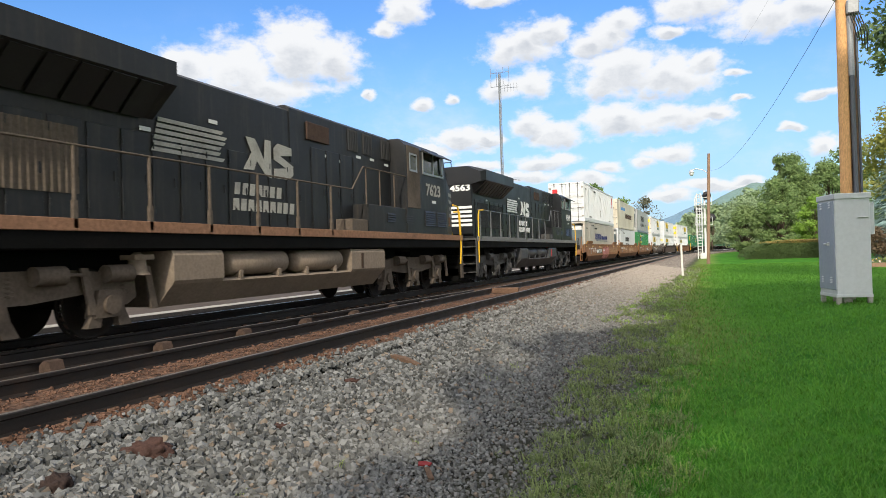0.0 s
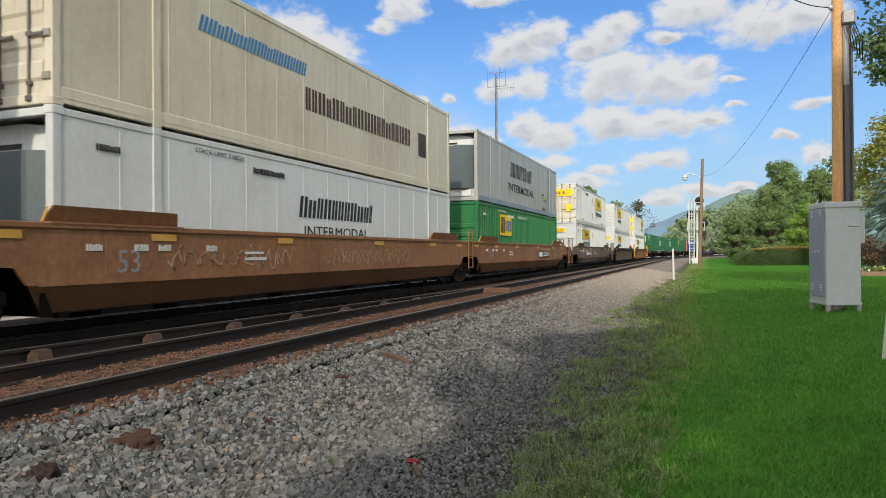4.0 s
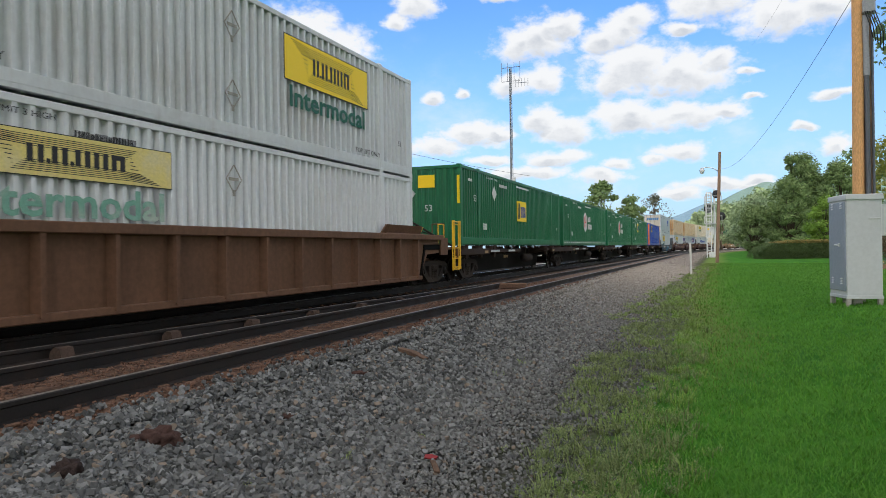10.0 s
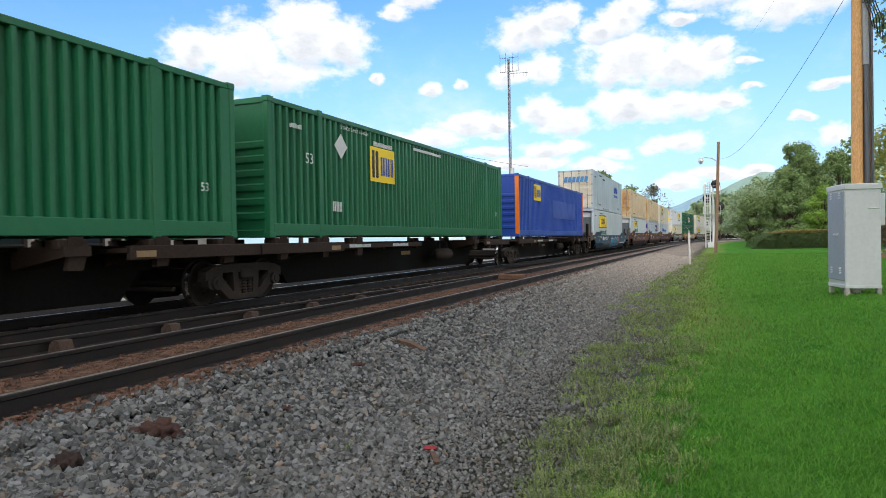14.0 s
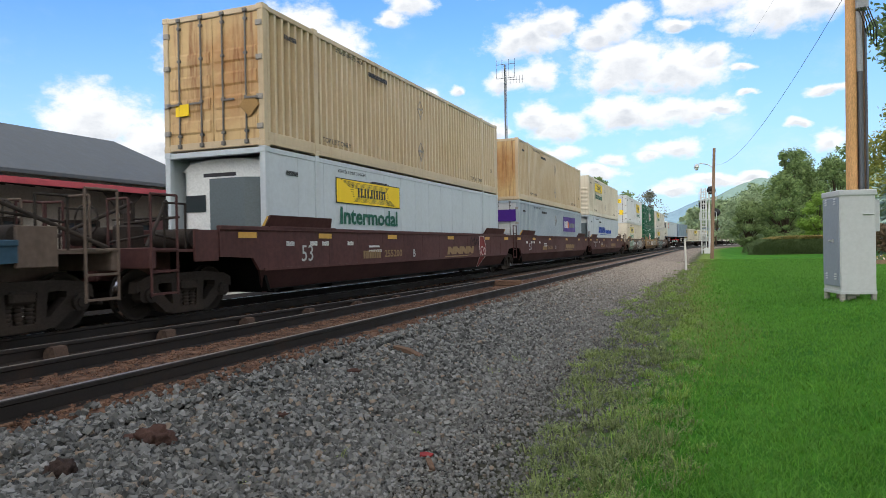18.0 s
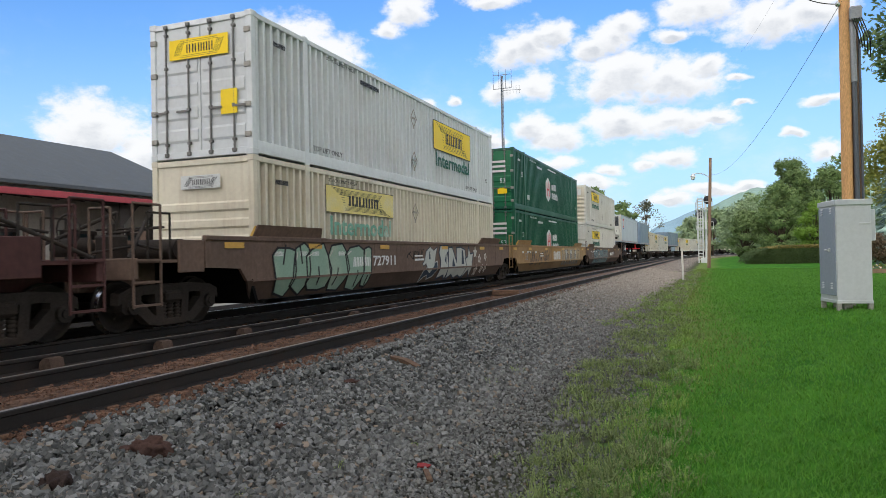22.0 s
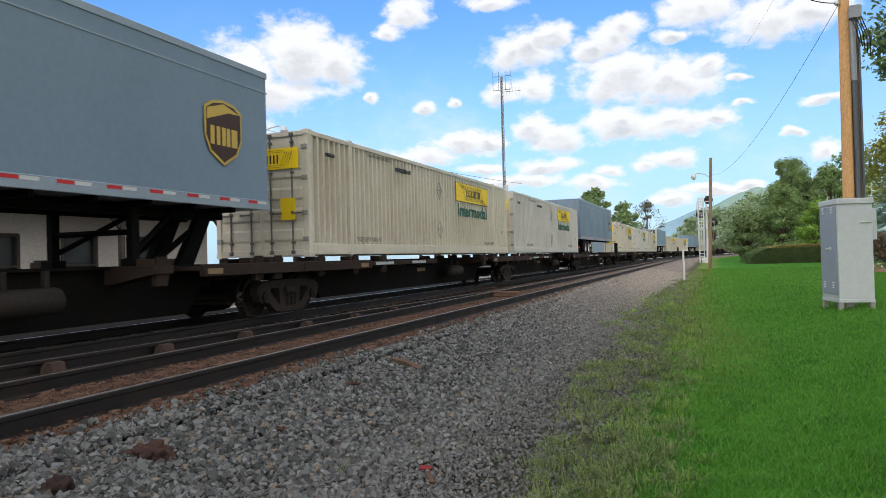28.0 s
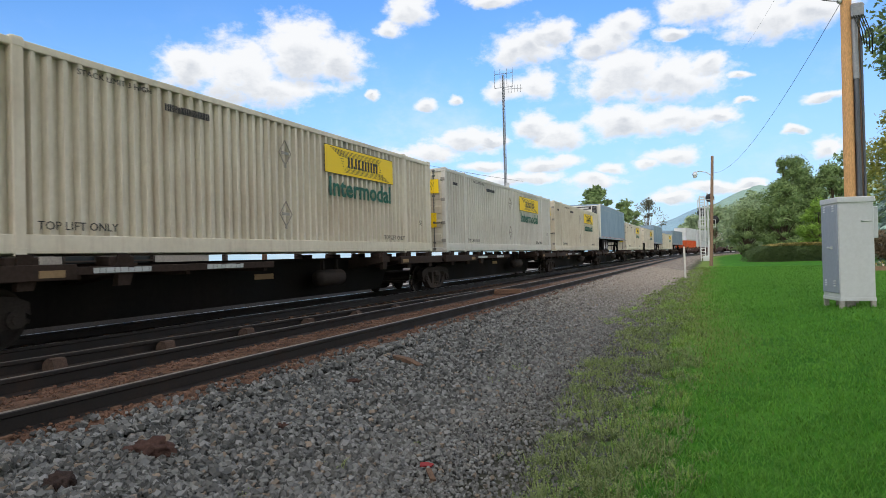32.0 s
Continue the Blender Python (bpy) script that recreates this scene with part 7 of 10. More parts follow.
part("badge", Shape().prism([(11.98 - HL, 1.06), (12.06 - HL, 0.93), (12.7 - HL, 0.81), (13.2 - HL, 0.74), (13.27 - HL, 0.84), (13.2 - HL, 0.95), (12.7 - HL, 1.08), (12.45 - HL, 1.2), (12.1 - HL, 1.24)], "x", HW - 0.019, HW - 0.016), ink["black"], c, "dark badge with a green word")
lettering("service_word", "eco", 0.42, ink["pale_lime"], c, (HW - 0.012, 12.4 - HL, 1.03), ON_SIDE, 0.66, 0.006)
part("leaf_mark", Shape().prism([(12.55 - HL, 0.98), (12.75 - HL, 0.88), (13.15 - HL, 0.8), (13.1 - HL, 0.9), (12.85 - HL, 1.04), (12.5 - HL, 1.15)], "x", HW - 0.016, HW - 0.012), ink["lime"], c)
lettering("stencil", "TOP LIFT ONLY", 0.2, ink["black"], c, (HW - 0.012, 12.56 - HL, 0.36), ON_SIDE, 1.2)
side_panel(c, "post_stripe", "slate_blue", 13.48, 13.92, 0.26, 2.76, 0.003)
side_panel(c, "rail_stripe", "slate_blue", 0.2, 15.9, 0.06, 0.25, 0.02)

# single wells with hauler containers
U = 112.4
wb = well_car("grey_brown", U, "grey-brown well wagon covered in faded graffiti", number="645062", number_y=3.05)
wild_mural(wb, 1.6, 9.0, 0.36, 1.46, 11, (tag_brown, tag_smoke, tag_black, tag_dim, None), 1.5195)
wild_mural(wb, 9.0, 16.4, 0.4, 1.42, 12, (tag_smoke, tag_brown, tag_black, tag_dim, None))
c = container("white", U, LOW, "white corrugated container with a yellow banner", "ribs")
hauler_logo(c, 2.75, 2.55, h=0.72)
end_logo(c, 0, 2.55, "yellow", 0.95, 0.28)
stencils(c, seed=5)
c = container("white", U, TOP, "white corrugated container with banner and stained doors", "doors", end="cream")
hauler_logo(c, 9.65, 2.5)
end_logo(c, 0, 2.45)
part("warning_sticker", Shape().box(0.55, 0.95, -HL - 0.03, -HL - 0.022, 0.85, 1.35), ink["yellow"], c)
stencils(c, seed=6)
U = 135.65
wc = well_car("dark_rib", U, "dark ribbed well wagon with chalk tags", ribbed=True)
graffiti(wc, 4.4, 5.6, 0.76, 1.3, [(tag_white, 0.02)], 14, 1.426)
graffiti(wc, 7.6, 8.8, 0.76, 1.3, [(tag_white, 0.02)], 15, 1.426)
c = container("white", U, LOW, "white corrugated container with a yellow banner", "ribs")
hauler_logo(c, 2.75, 2.55, h=0.66, plain=True)
end_logo(c, 0, 2.5, "faded_yellow", 2.0, 0.44)
stencils(c, seed=7)
c = container("white", U, TOP, "white corrugated container with a framed yellow banner", "ribs", flutes=6)
hauler_logo(c, 2.75, 2.6)
end_logo(c, 0, 2.55, "yellow", 1.0, 0.28)
stencils(c, seed=9)
U = 159.0
wd = well_car("rib_brown", U, "rusty brown ribbed well wagon with yellow ladders", ribbed=True, rails=True)
c = container("bright_white", U, LOW, "white corrugated container with a pale banner", "ribs")
hauler_logo(c, 2.75, 2.45, h=0.62, faded=True, plain=True)
end_logo(c, 0, 2.62, "white", 2.0, 0.46)
stencils(c, seed=13)
c = container("white", U, TOP, "white corrugated container with banner and rust-stained doors", "doors", end="cream")
hauler_logo(c, 9.7, 2.5)
end_logo(c, 0, 2.45)
part("warning_sticker", Shape().box(0.55, 0.95, -HL - 0.03, -HL - 0.022, 0.85, 1.35), ink["yellow"], c)
stencils(c, seed=14)


def hexagon_logo(c, y, z):
    o = [(0.0, 0.62), (0.5, 0.36), (0.5, -0.36), (0.0, -0.62), (-0.5, -0.36), (-0.5, 0.36)]
    b = part("logo_hexagon", Shape().prism([(y - HL + a * 1.15, z + q * 1.1) for a, q in o], "x", HW - 0.012, HW - 0.004), ink["white"], c)
    s = Shape()
    for a, q, wd, h in ((-0.3, -0.34, 0.13, 0.68), (0.17, -0.34, 0.13, 0.68), (-0.165, -0.05, 0.33, 0.1), (-0.07, -0.45, 0.045, 0.38), (0.03, 0.07, 0.045, 0.38)):
        s.box(HW - 0.004, HW, y - HL + a * 1.15, y - HL + (a + wd) * 1.15, z + q * 1.1, z + (q + h) * 1.1)
    part("logo_strokes", s, ink["red"], b)
    skewed_bars(c, "white", y + 0.95, y + 2.05, z + 0.06, z + 0.42, (0.13, 0.17), HW - 0.01, "brand_mark", 0, 15)
    skewed_bars(c, "white", y + 0.95, y + 2.5, z - 0.46, z - 0.1, (0.13, 0.17), HW - 0.01, "brand_mark", 0, 16)


def square_logo(c, y, z, wd=1.45, h=0.92):
    side_panel(c, "logo_panel", "yellow", y, y + wd, z - h, z, 0.012)
    skewed_bars(c, "black", y + 0.1, y + 0.5, z - h + 0.1, z - 0.1, (0.35,), HW + 0.006, "brand_mark", 0, 4)
    skewed_bars(c, "blue", y + 0.6, y + wd - 0.1, z - h + 0.18, z - 0.24, (0.22,), HW + 0.006, "brand_mark", 0, 5)


def green_marks(c):
    stencils(c, colour="white", lift_text=False, seed=17)
    lettering("stencil", "53", 0.34, ink["white"], c, (HW, 1.5 - HL, 1.75), ON_SIDE)
    skewed_bars(c, "white", 7.2, 9.4, 2.6, 2.68, (0.06, 0.1), HW - 0.012, "data_marking", 0, 18)
    skewed_bars(c, "white", 2.5, 2.9, 0.62, 0.86, (0.12,), HW - 0.012, "data_marking", 0, 19)


# five joined spine units with single containers
for i, (U, key, label, near) in enumerate((
        (179.3, "green", "green corrugated container with a yellow logo panel", "upright"),
        (196.4, "green", "green corrugated container with a white hexagon logo", "ribs"),
        (213.6, "green", "green corrugated container with a white hexagon logo", "ribs"),
        (230.8, "green", "green corrugated container with a small logo panel", "ribs"),
        (249.6, "blue", "blue corrugated container with orange end posts", "ribs"))):
    spine_car(U, "black skeleton wagon carrying one container", front=i == 0, rear=i == 4)
    c = container(key, U, FLAT, label, near, flutes=6, end=None if key != "blue" else "blue")
    if i in (1, 2):
        hexagon_logo(c, 7.2, 1.58)
    if i == 0:
        square_logo(c, 7.25, 2.02, 1.6)
        part("logo_panel", Shape().box(-0.35, 0.3, -HL - 0.012, -HL - 0.006, 2.1, 2.55), ink["yellow"], c)
        part("placard", Shape().prism([(-0.95, 1.9), (-0.7, 1.62), (-0.45, 1.9), (-0.7, 2.18)], "y", -HL - 0.014, -HL - 0.008), ink["white"], c)
        lettering("stencil", "53", 0.34, ink["white"], c, (0.05, -HL - 0.012, 1.35), ON_END)
        for k in (-1, 1):
            part("end_reflector", Shape().box(k * 1.2 - 0.05, k * 1.2 + 0.05, -HL - 0.006, -HL - 0.002, 1.5, 2.5), ink["yellow"], c)
        for y in (3.9,):
            part("placard", Shape().prism([(y - 0.3 - HL, 2.1), (y - HL, 1.8), (y + 0.3 - HL, 2.1), (y - HL, 2.4)], "x", HW - 0.01, HW), ink["white"], c)
    if i == 3:
        square_logo(c, 4.4, 2.4)
        part("placard", Shape().prism([(2.6 - HL, 2.2), (2.9 - HL, 1.9), (3.2 - HL, 2.2), (2.9 - HL, 2.5)], "x", HW - 0.01, HW), ink["white"], c)
    if i == 4:
        square_logo(c, 2.9, 2.6, 1.4, 0.8)
        side_panel(c, "logo_patch", "blue", 7.0, 13.4, 1.0, 2.0, 0.012)
        for y in (-HL - 0.004, HL - 0.15):
            part("end_post", Shape().box(HW - 0.16, HW + 0.005, y, y + 0.16, 0.05, 2.86), ink["orange"], c)
    if i == 1:
        for q in range(24):
            part("reflector", cached("strip", lambda: Shape().box(HW - 0.002, HW + 0.002, -0.22, 0.22, 0.16, 0.22).mesh("reflector", ink["white"])), None, c).location = (0, -HL + 0.5 + q * 0.65, 0)
    if key != "blue":
        green_marks(c)

# teal single well
U = 270.0
wm = well_car("teal", U, "dark teal well wagon with painted tags", rails=False, number="74026", number_y=2.5)
graffiti(wm, 6.9, 11.3, 0.32, 1.24, [(tag_blue, 0.07), (tag_black, 0.075), (tag_white, 0.02)], 20)
graffiti(wm, 11.2, 12.0, 0.4, 1.22, [(tag_pink, 0.05), (tag_maroon, 0.05), (tag_sand, 0.02)], 25)
graffiti(wm, 3.0, 6.8, 0.45, 0.85, [(tag_dim, 0.03)], 21)
skewed_bars(wm, "pale", 12.3, 15.3, 0.62, 0.86, (0.11, 0.15), 1.512, "owner_marking", 0.15, 23)
lettering("stencil", "53", 0.42, ink["pale"], wm, (1.53, 15.75 - HL, 0.82), ON_SIDE, 0.42, 0.008)
c = container("sky_tint_white", U, LOW, "white refrigerated container with a large yellow banner", "unit", True)
hauler_logo(c, 2.55, 2.52, h=0.98, word_h=0.42, rim=0.06)
stencils(c, False, seed=30)
c = container("pale_blue_grey", U, TOP, "grey refrigerated container with a blue end logo", "doors", True, end="cream")
skewed_bars(c, "blue", 10.9, 13.1, 1.75, 2.3, (0.26, 0.3), HW - 0.012, "brand_mark", 0, 31)
side_panel(c, "logo_bar", "blue", 10.9, 13.1, 1.38, 1.6, 0.006)
s = Shape()
for i in range(6):
    s.prism([(-0.85 + i * 0.3, 2.0), (-0.62 + i * 0.3, 2.0), (-0.55 + i * 0.3, 2.4), (-0.78 + i * 0.3, 2.4)], "y", -HL - 0.032, -HL - 0.026)
part("brand_mark", s, ink["sky"], c)
lettering("stencil", "SUPER CUBE REEFER CONTAINER", 0.2, ink["grey"], c, (HW + 0.001, 6.0 - HL, 0.15), ON_SIDE, 3.2)
stencils(c, seed=32, holders=False)

# three joined maroon wells
for i, U in enumerate((293.4, 312.9, 332.4)):
    w = well_car("maroon", U, "maroon well wagon with gold lettering", front=i == 0, rear=i == 2)
    for k in range(4):
        o = [(9.55, 0.86), (9.75, 0.86), (9.8, 0.95), (10.0, 0.86), (10.2, 0.86), (10.3, 1.12), (10.1, 1.12), (10.05, 1.02), (9.85, 1.12), (9.65, 1.12)]
        part("brand_mark", Shape().prism([(y + 0.66 * k - HL, z) for y, z in o], "x", 1.524, 1.53), ink["dim_gold"], w)
    part("brand_rule", Shape().prism([(9.3 - HL, 0.775), (11.4 - HL, 0.775), (12.1 - HL, 0.815), (9.42 - HL, 0.815)], "x", 1.524, 1.53), ink["dim_gold"], w)
    skewed_bars(w, "dim_gold", 3.7, 4.65, 0.86, 1.06, (0.16, 0.2), 1.532, "owner_marking", 0.0, 33)
    lettering("wagon_number", "255200", 0.26, ink["dim_gold"], w, (1.53, 5.45 - HL, 0.96), ON_SIDE, 1.1, 0.004)
    lettering("stencil", "BCA"[i], 0.3, ink["pale"], w, (1.53, 6.85 - HL, 0.94), ON_SIDE, None, 0.006)
    if i == 0:
        mural(w, [(tag_red, tag_white, 0.035, [(12.93, 1.5), (13.42, 1.5), (13.55, 1.28), (13.7, 1.12), (13.66, 0.9), (13.6, 0.7), (13.22, 0.24), (12.98, 0.62), (12.98, 0.9), (12.9, 1.1)]),
                  (tag_maroon, tag_white, 0.04, [(13.05, 1.02), (13.18, 1.1), (13.32, 1.08), (13.4, 0.92), (13.5, 1.05), (13.58, 0.98), (13.52, 0.84), (13.36, 0.74), (13.18, 0.84)]),
                  (tag_maroon, None, 0, [(13.2, 1.46), (13.3, 1.47), (13.6, 1.14), (13.52, 1.1)])])
        graffiti(w, 11.9, 12.8, 1.1, 1.45, [(tag_black, 0.02)], 36)
        c = container("sky_tint_white", U, LOW, "white refrigerated container with a sky-blue cast and a yellow banner", "unit", True)
        hauler_logo(c, 2.8, 2.5, w_=3.6, h=0.62, word_h=0.42)
        stencils(c, False, seed=36)
        c = container("tan", U, TOP, "tan corrugated container with badly rusted doors", "doors", end="rusted_tan")
        part("warning_sticker", Shape().box(-0.95, -0.6, -HL - 0.03, -HL - 0.022, 0.75, 1.0), ink["yellow"], c)
        part("placard", Shape().prism([(0.7, 0.85), (0.95, 0.6), (1.2, 0.85), (0.95, 1.1)], "y", -HL - 0.034, -HL - 0.028), ink["tan_patch"], c, "scuffed brown diamond placard")
        stencils(c, seed=37)
    if i == 1:
        c = container("pale_blue_grey", U, LOW, "blue-grey corrugated container with a purple logo panel", "doors", end="grey")
        side_panel(c, "logo_panel", "purple", 10.2, 13.9, 1.55, 2.45, 0.012)
        skewed_bars(c, "white", 10.45, 11.4, 1.78, 2.2, (0.18, 0.22), HW + 0.006, "brand_mark", 0, 38)
        skewed_bars(c, "orange", 11.4, 11.8, 1.78, 2.2, (0.18,), HW + 0.006, "brand_mark", 0, 39)
        skewed_bars(c, "grey", 12.0, 13.6, 1.8, 2.1, (0.08, 0.1), HW + 0.006, "brand_mark", 0.2, 40)
        part("logo_panel", Shape().box(-1.15, 1.15, -HL - 0.034, -HL - 0.028, 1.9, 2.45), ink["purple"], c)
        stencils(c, seed=41)
        c = container("tan", U, TOP, "tan corrugated container with a rust-streaked end", "upright", end="rusted_tan")
        stencils(c, seed=42)
    if i == 2:
        c = container("sky_tint_white", U, LOW, "pale refrigerated container with blue shipper lettering", "unit", True)
        skewed_bars(c, "blue", 4.4, 7.9, 1.62, 2.1, (0.24, 0.32), HW - 0.012, "brand_mark", 0.2, 43)
        skewed_bars(c, "blue", 8.1, 11.3, 1.62, 1.92, (0.09, 0.13), HW - 0.012, "brand_mark", 0, 44)
        side_panel(c, "logo_rule", "blue", 5.0, 11.4, 1.48, 1.53, 0.006)
        stencils(c, False, seed=45)
        c = container("cream", U, TOP, "cream corrugated container with a yellow banner", "ribs", flutes=6)
        hauler_logo(c, 2.75, 2.55, h=0.66, plain=True)
        end_logo(c, 0, 2.62, "yellow", 1.1, 0.3)
        stencils(c, seed=46)

# three joined brown wells with graffiti
for i, U in enumerate((355.7, 375.3, 395.0)):
    w = well_car(("faded_brown", "ochre", "faded_brown")[i], U, "brown well wagon under large graffiti pieces", front=i == 0, rear=i == 2, number="727911" if i != 1 else "", number_y=3.5 if i == 0 else 10.4)
    if i == 0:
        graffiti(w, 0.3, 4.6, 0.34, 1.45, [(tag_green, 0.12), (tag_black, 0.05), (tag_white, 0.025)], 50)
        mural(w, [(tag_navy, tag_pale, 0.03, [(8.0, 0.34), (8.1, 0.7), (8.5, 0.86), (9.2, 0.98), (9.24, 0.72), (9.0, 0.5), (8.62, 0.42), (8.5, 0.56), (8.3, 0.5)]),
                  (tag_pale, tag_navy, 0.025, [(7.98, 0.92), (8.16, 1.02), (8.28, 1.3), (8.62, 1.44), (8.9, 1.32), (9.22, 1.44), (9.05, 1.14), (8.96, 0.86), (8.66, 0.6), (8.4, 0.68), (8.26, 0.92), (8.06, 0.84)]),
                  (tag_navy, None, 0, [(8.5, 1.05), (8.54, 1.3), (8.6, 1.3), (8.62, 1.05)]),
                  (tag_pale, tag_navy, 0.06, [(9.36, 1.26), (9.5, 1.5), (10.2, 1.48), (10.26, 1.3), (10.1, 1.24), (10.2, 0.95), (10.36, 0.82), (10.18, 0.36), (9.98, 0.5), (9.42, 0.4), (9.5, 1.0)]),
                  (tag_pale, tag_navy, 0.05, [(10.24, 1.42), (10.58, 1.44), (11.0, 0.92), (11.0, 1.42), (11.42, 1.44), (11.86, 1.36), (11.98, 1.0), (12.1, 0.6), (11.8, 0.36), (11.4, 0.46), (11.1, 0.36), (10.7, 0.5), (10.36, 0.36), (10.2, 0.7)]),
                  (tag_pale, tag_navy, 0.05, [(12.29, 1.46), (12.46, 1.2), (12.8, 1.24), (12.62, 0.88), (12.68, 0.36), (12.34, 0.62), (11.9, 0.32), (12.04, 0.78), (11.88, 1.04), (12.16, 1.1)]),
                  (tag_navy, None, 0, [(9.86, 1.0), (10.02, 1.24), (10.0, 0.86)]), (tag_navy, None, 0, [(10.55, 0.78), (10.64, 1.12), (10.86, 0.78)]),
                  (tag_navy, tag_pale, 0.02, [(11.5, 0.84), (11.52, 1.34), (11.68, 1.34), (11.78, 0.82)])])
        for q, (y, z, r) in enumerate(((13.03, 1.25, 0.2), (13.53, 1.01, 0.17), (14.25, 1.08, 0.15), (13.2, 0.58, 0.2), (13.86, 0.63, 0.17), (14.31, 0.63, 0.15))):
            mural(w, [(tag_pale if q == 0 else tag_dim, tag_white, 0.035, star(y, z, r, 0.2 * (q % 3)))])
        graffiti(w, 6.9, 7.9, 0.95, 1.42, [(tag_black, 0.03)], 52)
        c = container("cream", U, LOW, "cream corrugated container with a faded banner", "ribs")
        hauler_logo(c, 2.75, 2.55, h=0.66, faded=True, plain=True)
        end_logo(c, 0, 2.55, "white", 1.0, 0.28)
        stencils(c, seed=53)
        c = container("bright_white", U, TOP, "white corrugated container with a framed banner near its end", "doors")
        hauler_logo(c, 9.65, 2.42)
        end_logo(c, 0, 2.5, "yellow", 1.5, 0.42)
        part("warning_sticker", Shape().box(0.55, 0.95, -HL - 0.03, -HL - 0.022, 0.85, 1.35), ink["yellow"], c)
        stencils(c, seed=54)
    if i == 1:
        tag_panel(w, "tan_patch", 6.7, 9.4, 0.76, 1.46, 1.522, "paint_patch")
        skewed_bars(w, "white", 7.2, 9.0, 0.82, 1.28, (0.42, 0.5), 1.534, "brand_mark", 0.0, 55)
        graffiti(w, 1.6, 6.0, 0.5, 1.4, [(tag_navy, 0.04)], 64)
        tag_panel(w, "pale_patch", 9.42, 15.4, 0.76, 1.46, 1.521, "paint_patch")
        for k in range(7):
            y = 9.6 + 0.78 * k
            lean = 0.16 * math.sin(k * 2.1)
            mural(w, [(tag_slate, None, 0, [(y + 0.02, 0.5), (y + 0.5, 0.46), (y + 0.56 + lean, 1.2), (y + 0.12 + lean, 1.26)]),
                      (tag_pale if k % 2 else tag_tan, tag_black, 0.022, [(y + 0.18, 0.62), (y + 0.36, 0.6), (y + 0.42 + lean, 1.12), (y + 0.72 + lean, 1.1), (y + 0.74 + lean, 1.34), (y + 0.05 + lean, 1.38), (y + 0.03 + lean, 1.16), (y + 0.22 + lean, 1.14)])])
        for z in (LOW, TOP):
            c = container("dark_green", U, z, "dark green corrugated container with a white hexagon logo", "doors", end="green")
            hexagon_logo(c, 7.2, 1.5)
            green_marks(c)
            part("logo_hexagon", Shape().prism([(-0.95, 2.3), (-0.75, 2.42), (-0.55, 2.3), (-0.55, 2.0), (-0.75, 1.88), (-0.95, 2.0)], "y", -HL - 0.034, -HL - 0.028), ink["white"], c)
            for q in range(3):
                part("code_stripe", Shape().box(0.15, 0.9, -HL - 0.034, -HL - 0.028, 2.2 - q * 0.22, 2.3 - q * 0.22), ink["white"], c)
            part("warning_sticker", Shape().box(0.5, 0.95, -HL - 0.034, -HL - 0.028, 0.75, 1.02), ink["yellow"], c)
            lettering("stencil", "53", 0.3, ink["white"], c, (0.75, -HL - 0.036, 1.35), ON_END)
    if i == 2:
        wild_mural(w, 1.8, 8.9, 0.34, 1.43, 57, (tag_sea, tag_brown, tag_black, tag_pale, tag_navy))
        graffiti(w, 12.5, 13.6, 0.85, 1.3, [(tag_dim, 0.07)], 58)
        graffiti(w, 9.3, 10.6, 1.2, 1.4, [(tag_sand, 0.018)], 59)
        graffiti(w, 9.5, 10.4, 0.5, 0.8, [(tag_sand, 0.018)], 65)
        c = container("pale_cream", U, LOW, "cream-white corrugated container with a yellow banner", "ribs")
        hauler_logo(c, 2.65, 2.52, h=0.62, plain=True)
        end_logo(c, 0, 2.55, "yellow", 1.0, 0.3)
        stencils(c, seed=59)
        c = container("pale_cream", U, TOP, "weathered cream-white corrugated container with rust spots", "ribs", end="cream", flutes=6)
        hauler_logo(c, 2.65, 2.62, h=0.7, faded=False, plain=True)
        end_logo(c, 0, 2.6, "white", 1.9, 0.44)
        stencils(c, seed=60)


def placard(c, y, z, r=0.24):
    part("placard", Shape().prism([(y - r - HL, z), (y - HL, z - r), (y + r - HL, z), (y - HL, z + r)], "x", HW - 0.014, HW - 0.009), ink["placard"], c, "scuffed grey diamond placard")
    part("placard_bar", Shape().prism([(y - 0.6 * r - HL, z + 0.05), (y + 0.5 * r - HL, z - 0.02), (y + 0.5 * r - HL, z + 0.03), (y - 0.6 * r - HL, z + 0.1)], "x", HW - 0.009, HW - 0.006), ink["grey"], c)


def hauler_box(u, label, seed, front=False, rear=False, far_logo=True, key="cream", end="cream"):
    spine_car(u, "black skeleton wagon carrying one container", front=front, rear=rear)
    c = container(key, u, FLAT, label, "doors", end=end)
    hauler_logo(c, 9.65, 2.6, h=0.68, plain=True)
    if seed < 75:
        end_logo(c, 0, 2.5)
        part("warning_sticker", Shape().box(0.55, 0.95, -HL - 0.03, -HL - 0.022, 0.85, 1.35), ink["yellow"], c)
        stencils(c, seed=seed)
    return c


def piggyback(u, key, length, label, skirt=False, unit=False, front=False, rear=False):
    spine_car(u, "black skeleton wagon carrying a highway trailer", front=front, rear=rear, length=CL if length > 15 else 14.2)
    return trailer(key, u, length, label, skirt, unit)


